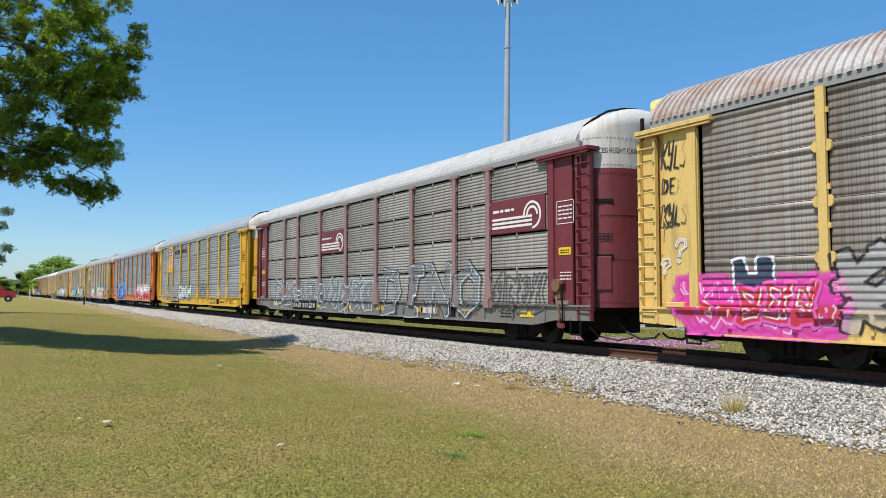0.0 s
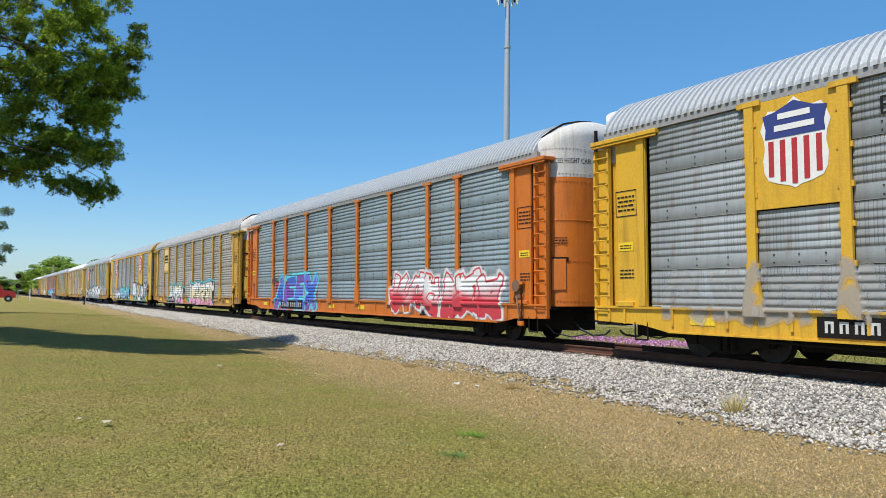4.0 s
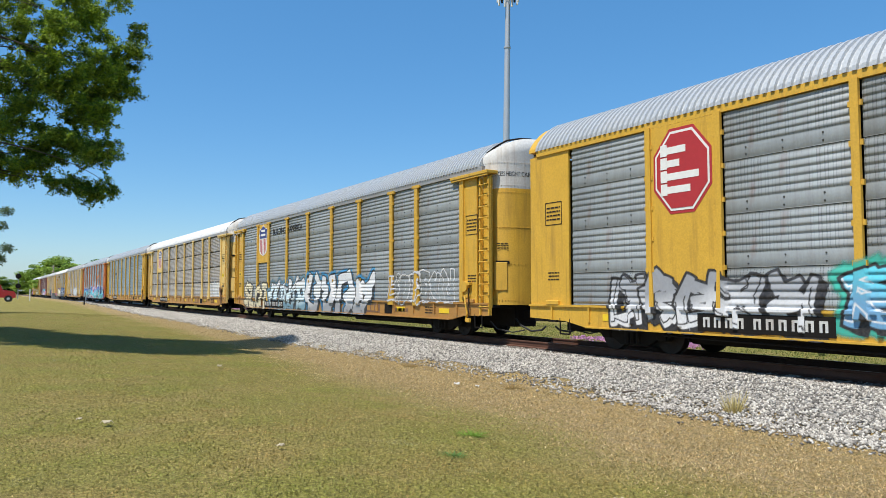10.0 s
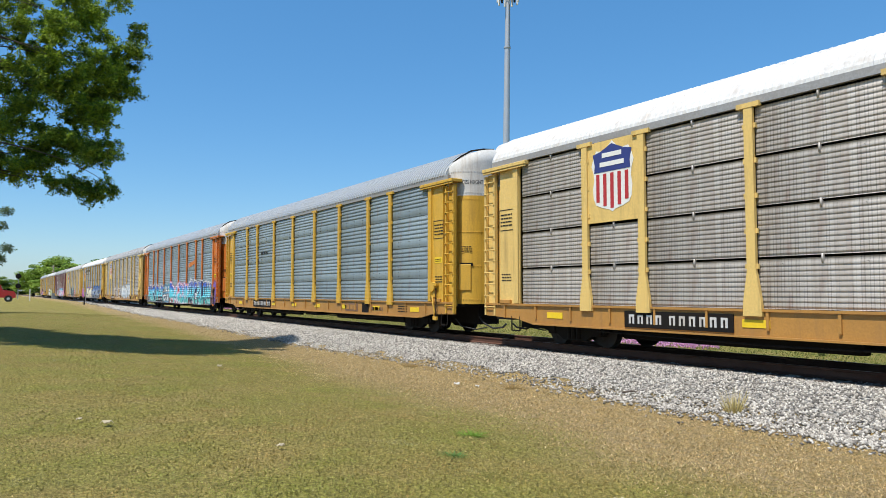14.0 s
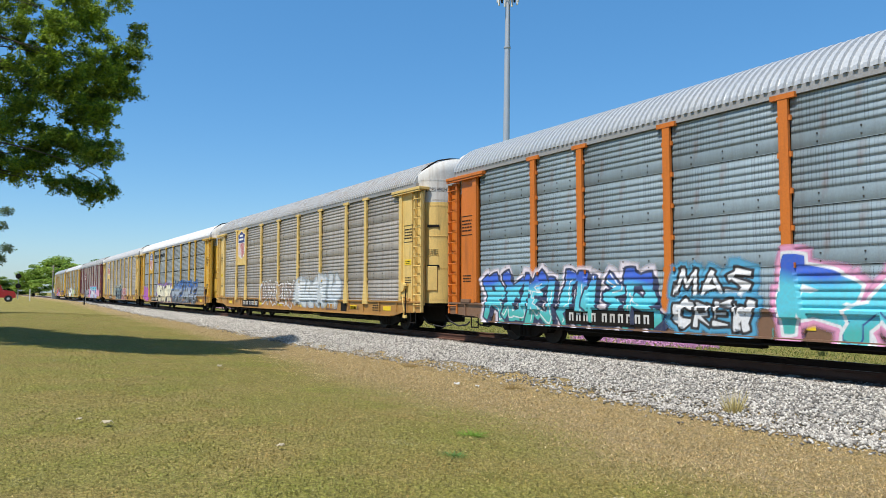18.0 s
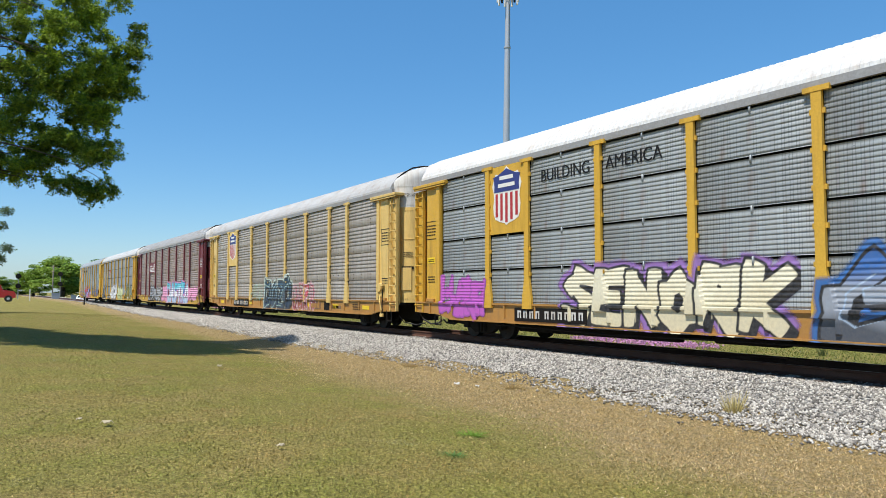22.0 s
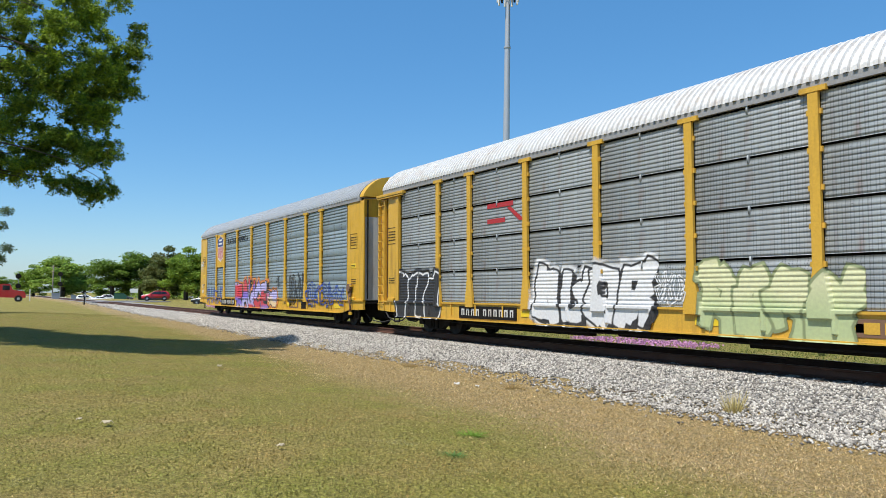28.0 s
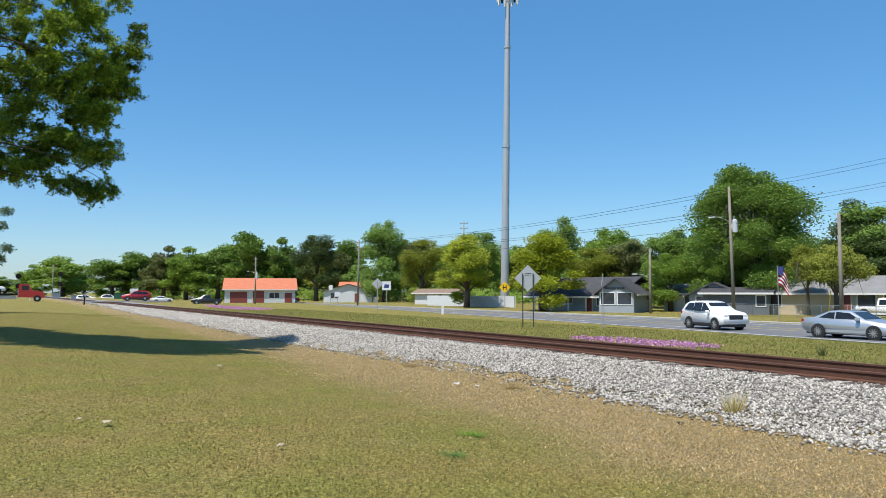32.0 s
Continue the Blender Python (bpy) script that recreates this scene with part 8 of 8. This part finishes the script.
for x, y, c in ((-205, 26.5, "white"), (-210, 30.5, "dark"), (-160, 58.0, "red"), (-195, 20.0, "white")):
    vehicle("parked_car", x, y, 75, SUV, gloss(c, (0.42, 0.015, 0.02)), "%s car standing far off" % c)


def tow_truck():
    t = empty_thing("tow_truck", pose(-123.9, 3.2, -0.04, 0, 0, 87.5), "red flatbed tow truck waiting at the crossing", "truck")
    red = gloss("red", (0.42, 0.015, 0.02))
    bm = bmesh.new()
    prism(bm, [(0.6, 0.7), (0.6, 2.5), (0.9, 2.65), (1.9, 2.6), (2.3, 1.75), (3.7, 1.55), (3.9, 1.2), (3.9, 0.6)], -1.15, 1.15, "y")
    part("cab", bm, red, t)
    for s in (-1, 1):
        one_box("side_window", CAR_GLASS, t, 1.0, 1.9, s * 1.15 - 0.02, s * 1.15 + 0.02, 1.75, 2.4, 0.02)
    one_box("bed", BLACK, t, -6.2, 0.5, -1.25, 1.25, 1.0, 1.25, 0.03)
    one_box("toolbox", ZINC_POST, t, -2.4, 0.3, -1.22, -0.9, 0.45, 0.95, 0.02)
    for wx in (3.0, -3.2, -4.4):
        for s in (-1, 1):
            bm = bmesh.new()
            rod(bm, (0, -0.16, 0), (0, 0.16, 0), 0.5, n=20)
            w = part("wheel", bm, TYRE, t, m=pose(wx, s * 1.0, 0.5))
            bm = bmesh.new()
            rod(bm, (0, -0.18, 0), (0, 0.18, 0), 0.2, n=12)
            part("rim", bm, ALLOY, w)
    return t


TOW = tow_truck()
TOWED = vehicle("suv_car", -124.0, -0.1, 87.5, SUV, gloss("white", (0.80, 0.80, 0.79)), "white SUV carried on the tow truck's bed", z=1.21)

# ---- grass blades, weeds, flowers, litter ----
def blade_field(name, count, pick, height, cols, label, seed):
    rng = np.random.default_rng(seed)
    r = np.where(rng.random(count) < 0.97, 2.4, 0.1) + 62 * rng.random(count) ** 2.0
    a = np.where(rng.random(count) < 0.85, radians(-14) + radians(108) * rng.random(count), radians(360) * rng.random(count))
    x, y = -np.cos(a) * r, np.sin(a) * r
    ok = pick(x, y, rng)
    x, y, r = x[ok], y[ok], r[ok]
    n = len(x)
    z = ground_z(x, y)
    h = height * rng.uniform(0.5, 1.25, n) * (1 + r * 0.01)
    w = (0.0032 + 0.00042 * r) * rng.uniform(0.7, 1.4, n)
    t = rng.uniform(0, 6.28, n)
    lean = rng.normal(0, 0.85, (n, 2)) * h[:, None]
    dx, dy = np.cos(t) * w, np.sin(t) * w
    co = np.stack([np.stack([x - dx, y - dy, z - 0.004], -1), np.stack([x + dx, y + dy, z - 0.004], -1),
                   np.stack([x + lean[:, 0], y + lean[:, 1], z + h], -1)], 1).reshape(-1, 3)
    m, nodes, links, bsdf = node_mat(name)
    geo = nodes.new("ShaderNodeNewGeometry")
    ramp = nodes.new("ShaderNodeValToRGB")
    el = ramp.color_ramp.elements
    while len(el) < len(cols):
        el.new(0.5)
    for i, (p, c) in enumerate(cols):
        el[i].position, el[i].color = p, (*c, 1)
    links.new(geo.outputs["Random Per Island"], ramp.inputs[0])
    patch = noise_out(nodes, links, 0.9, 6, lo=0.42, hi=0.62)
    c = mixed(nodes, links, scaled(nodes, links, patch, 0.62), ramp.outputs[0], (0.48, 0.34, 0.13))
    if name == "lawn_grass":
        green = noise_out(nodes, links, 0.26, 5, lo=0.42, hi=0.56)
        c = mixed(nodes, links, scaled(nodes, links, green, 0.8), c, (0.305, 0.335, 0.045))
        worn = noise_out(nodes, links, 0.42, 6, stretch=(1.2, 0.9, 1), lo=0.50, hi=0.62)
        c = mixed(nodes, links, scaled(nodes, links, worn, 0.75), c, (0.50, 0.315, 0.095))
        pale = noise_out(nodes, links, 1.1, 6, lo=0.60, hi=0.70)
        c = mixed(nodes, links, scaled(nodes, links, pale, 0.55), c, (0.55, 0.50, 0.33))
        rusty = noise_out(nodes, links, 0.75, 5, stretch=(1.3, 0.8, 1), lo=0.54, hi=0.66)
        c = mixed(nodes, links, scaled(nodes, links, rusty, 0.8), c, (0.52, 0.31, 0.10))
        tussock = noise_out(nodes, links, 8.0, 4, lo=0.46, hi=0.60, rough=0.7)
        c = mixed(nodes, links, scaled(nodes, links, tussock, 0.55), c, (0.23, 0.25, 0.035))
        straw = noise_out(nodes, links, 13.0, 4, stretch=(1.2, 0.9, 1), lo=0.56, hi=0.66, rough=0.7)
        c = mixed(nodes, links, scaled(nodes, links, straw, 0.6), c, (0.66, 0.50, 0.22))
    clump = noise_out(nodes, links, 26.0, 4, lo=0.40, hi=0.60, rough=0.75)
    c = mixed(nodes, links, scaled(nodes, links, clump, 0.8), c, (0.11, 0.095, 0.025) if name == "lawn_grass" else (0.20, 0.14, 0.06))
    links.new(c, bsdf.inputs["Base Color"])
    bsdf.inputs["Roughness"].default_value = 0.7
    ob = link_mesh(name, quads_mesh(name, co, 3), m)
    return tagged(ob, label, "grass", kind="stuff")


def dryness(x, y):
    """0 on the lawn, 1 along the foot of the ballast."""
    edge = 6.6 - 0.02 * x + 0.06 * np.maximum(0, -13 - x) + 0.5 * np.sin(x * 0.45 + 0.6) + 0.4 * np.sin(x * 1.3 + y)
    strip_ = np.clip((y - 8.1 + 0.6 * (x < -24) - 0.5 * np.sin(x * 0.9)) / 1.2, 0, 1)
    return np.maximum(np.clip((y - edge) / 2.2 + 0.45, 0, 1) ** 1.2, strip_)


blade_field("lawn_grass", 860000, lambda x, y, rng: (rng.random(len(x)) > dryness(x, y)) & (y < 11.1), 0.014,
            [(0.0, (0.26, 0.225, 0.045)), (0.35, (0.40, 0.325, 0.068)), (0.7, (0.51, 0.38, 0.10)), (1.0, (0.61, 0.455, 0.17))], "short mown lawn grass, green mixed with straw", 31)
blade_field("dry_grass", 560000, lambda x, y, rng: (rng.random(len(x)) < dryness(x, y)) & (y < np.interp(x, [-60, -28, -20, -15, -11, -8, 0], [11.2, 11.3, 11.65, 11.8, 11.3, 11.0, 11.0]) + 0.25 * np.sin(x * 2.1)), 0.024,
            [(0.0, (0.27, 0.17, 0.07)), (0.35, (0.66, 0.44, 0.17)), (0.75, (0.84, 0.65, 0.37)), (1.0, (0.46, 0.41, 0.12))], "dry straw-brown grass along the ballast", 32)


def tuft(x, y, blades, height, spread_, col, label, name="weed"):
    rng = np.random.default_rng(int(abs(x * 100 + y * 10)))
    z = float(ground_z(x, y))
    a, r = rng.uniform(0, 6.28, blades), spread_ * rng.random(blades) ** 0.7
    bx, by = np.cos(a) * r * 0.5, np.sin(a) * r * 0.5
    h = height * rng.uniform(0.4, 1.1, blades)
    t, w = rng.uniform(0, 6.28, blades), 0.006
    tip = np.stack([bx + np.cos(a) * r, by + np.sin(a) * r, h], -1)
    co = np.stack([np.stack([bx - np.cos(t) * w, by - np.sin(t) * w, 0 * h], -1), np.stack([bx + np.cos(t) * w, by + np.sin(t) * w, 0 * h], -1), tip], 1).reshape(-1, 3)
    ob = link_mesh(name, quads_mesh(name, co, 3), leaf_mat("leaf_" + name + str(col), col, tuple(c * 0.6 for c in col)), m=pose(x, y, z))
    return tagged(ob, label, "weed")


tuft(-8.5, 11.3, 130, 0.46, 0.24, (0.80, 0.66, 0.28), "yellowish dry weed standing in the ballast")
tuft(-13.5, 10.2, 160, 0.16, 0.3, (0.6, 0.44, 0.2), "low dry grass tuft beside the ballast")
tuft(-19.0, 10.6, 160, 0.18, 0.35, (0.6, 0.44, 0.2), "low dry grass tuft beside the ballast")
tuft(-5.6, 0.85, 220, 0.05, 0.22, (0.14, 0.28, 0.05), "dark green weed patch in the lawn")
tuft(-7.9, 5.3, 180, 0.06, 0.26, (0.26, 0.42, 0.06), "green weed patch in the lawn")
tuft(-6.6, 4.2, 160, 0.035, 0.18, (0.2, 0.34, 0.09), "bluish green weed patch in the lawn")
tuft(-16.0, 26.5, 90, 0.55, 0.25, (0.10, 0.14, 0.05), "tall green weed by the line")


def litter():
    paper = plain("white_paper", (0.72, 0.71, 0.68), 0.8)
    leafb = plain("dry_leaf", (0.45, 0.38, 0.26), 0.9)
    for x, y, s, mat, name, lab in ((-14.3, 9.2, 0.16, paper, "paper_scrap", "crumpled white paper scrap in the grass"), (-13.9, 9.5, 0.10, paper, "paper_scrap", "small torn paper scrap in the grass"),
                                    (-9.7, 1.25, 0.12, leafb, "dry_leaf", "pale curled dry leaf on the lawn"), (-4.3, 4.3, 0.12, leafb, "dry_leaf", "pale curled dry leaf on the lawn"),
                                    (-2.9, 5.4, 0.13, leafb, "dry_leaf", "pale curled dry leaf on the lawn"), (-17.3, 4.6, 0.14, leafb, "dry_leaf", "pale curled dry leaf on the lawn"),
                                    (-10.2, 1.0, 0.07, leafb, "dry_leaf", "pale curled dry leaf on the lawn"), (-7.4, 2.6, 0.08, leafb, "dry_leaf", "pale curled dry leaf on the lawn")):
        rng = random.Random(int(x * 100))
        bm = bmesh.new()
        g = [[bm.verts.new((s * (i / 3 - 0.5) * rng.uniform(0.8, 1.2), s * (j / 3 - 0.5) * 0.8, 0.03 + s * 0.35 * abs(math.sin(i * 1.9 + j * 1.3 + x)))) for j in range(4)] for i in range(4)]
        for i in range(3):
            for j in range(3):
                bm.faces.new((g[i][j], g[i + 1][j], g[i + 1][j + 1], g[i][j + 1]))
        ext = bmesh.ops.extrude_face_region(bm, geom=list(bm.faces))
        bmesh.ops.translate(bm, verts=[v for v in ext["geom"] if isinstance(v, bmesh.types.BMVert)], vec=(0, 0, 0.006))
        tagged(part(name, bm, mat, m=pose(x, y, float(ground_z(x, y)), 0, 0, rng.uniform(0, 360))), lab, "litter")
    bm = bmesh.new()
    limb(bm, [(0, 0, 0.03), (0.2, 0.05, 0.07), (0.45, -0.02, 0.05), (0.6, 0.05, 0.12)], 0.025, 0.012, 6)
    tagged(part("stick", bm, BARK, m=pose(-11.2, 11.3, float(ground_z(-11.2, 11.3)) + 0.02, 0, 0, 25)), "dark fallen stick on the ballast", "stick")


litter()


def flowers(name, x0, x1, y0, y1, count, seed):
    rng = np.random.default_rng(seed)
    x, y = rng.uniform(x0, x1, count), rng.uniform(y0, y1, count)
    cx, cy = (x0 + x1) / 2, (y0 + y1) / 2
    d = ((x - cx) / (x1 - x0) * 2) ** 2 + ((y - cy) / (y1 - y0) * 2) ** 2 + 0.25 * np.sin(x * 1.7) * np.cos(y * 2.1)
    x, y = x[d < 1], y[d < 1]
    n = len(x)
    z = ground_z(x, y) + rng.uniform(0.06, 0.2, n)
    c = np.stack([x, y, z], -1)
    a = rng.normal(size=(n, 3))
    a /= np.linalg.norm(a, axis=1)[:, None]
    b = np.cross(a, rng.normal(size=(n, 3)))
    b /= np.linalg.norm(b, axis=1)[:, None]
    s = 0.05
    co = np.stack([c - a * s, c - b * s, c + a * s, c + b * s], 1).reshape(-1, 3)
    mat = leaf_mat("pink_petals", (0.72, 0.38, 0.60), (0.58, 0.27, 0.48), 0.95)
    tagged(link_mesh(name, quads_mesh(name, co, 4), mat), "patch of pink wild phlox in the verge", "flowers", kind="stuff")


flowers("flower_patch", -28.5, -19.5, 24.3, 26.8, 1500, 41)
flowers("flower_patch", -110, -92, 25.5, 33.0, 5200, 42)


def verge_grass():
    """Rougher grass between the line and the highway."""
    rng = np.random.default_rng(35)
    n = 90000
    x, y = -8 - 92 * rng.random(n) ** 1.4, 18.5 + 17.5 * rng.random(n)
    y = np.minimum(y, 34.8 + 0.16 * (-18.4 - x))
    z = ground_z(x, y)
    h, t = rng.uniform(0.03, 0.09, n), rng.uniform(0, 6.28, n)
    w = rng.uniform(0.012, 0.03, n)
    dx, dy = np.cos(t) * w, np.sin(t) * w
    lx, ly = rng.normal(0, 0.05, n), rng.normal(0, 0.05, n)
    co = np.stack([np.stack([x - dx, y - dy, z], -1), np.stack([x + dx, y + dy, z], -1), np.stack([x + lx, y + ly, z + h], -1)], 1).reshape(-1, 3)
    ob = link_mesh("verge_grass", quads_mesh("verge_grass", co, 3), leaf_mat("verge_blades", (0.34, 0.33, 0.09), (0.17, 0.20, 0.05), 0.8))
    tagged(ob, "rough green and straw grass in the highway verge", "grass", kind="stuff")


verge_grass()


# ---- what moves: the cars roll by, their wheels turn ----
def motions():
    walk(FLAG, [(0.8 * i, pose(-36.05, 53.8, GROUND + 4.4, 0, 0, 60 + 9 * math.sin(1.7 * i) + 4 * math.sin(0.6 * i))) for i in range(41)])
    # the tow truck creeps up to the crossing and pulls away once the train has gone; the red car turns in
    creep = ((0.0, -3.75), (23.8, -3.75), (24.4, -3.4), (25.2, -2.6), (25.8, -2.5), (29.4, -2.5), (30.0, -2.35), (30.5, -2.0), (31.0, -1.55), (31.5, -0.9), (32.0, -0.1))
    walk(TOW, [(t, pose(-123.9 - 0.04 * d, 3.2 + d, -0.04, 0, 0, 87.5)) for t, d in creep])
    walk(TOWED, [(t, pose(-124.0 - 0.04 * d, -0.1 + d, 1.21, 0, 0, 87.5)) for t, d in creep])
    walk(RED_CAR, [(t, pose(-130.9 + 0.16 * d, 20.9 + d, -0.04, 0, 0, -99)) for t, d in ((0.0, 2.95), (29.8, 2.95), (30.5, 2.65), (31.0, 2.15), (31.5, 1.25), (32.0, 0.0))])
    walk(FAR_CAR, [(t, pose(-172.0 - 0.1 * d, 32.3 + d, GROUND + 0.02, 0, 0, 95)) for t, d in ((0.0, -15.0), (27.0, -15.0), (28.0, -12.0), (29.0, -7.2), (30.0, -5.2), (31.0, -3.0), (32.0, 0.4))])
    times = [2.0 * i for i in range(17)]
    for k, (car, wheels) in TRAIN.items():
        walk(car, [(t, pose(start_x(k, t), TRACK_Y, 0)) for t in times])
        for w in wheels:
            x = w.location.x
            walk(w, [(i / FPS, pose(x, 0, 0.42, 0, math.degrees((start_x(k, i / FPS) - start_x(k)) / 0.42) % 360, 0)) for i in range(32 * FPS + 1)])


motions()
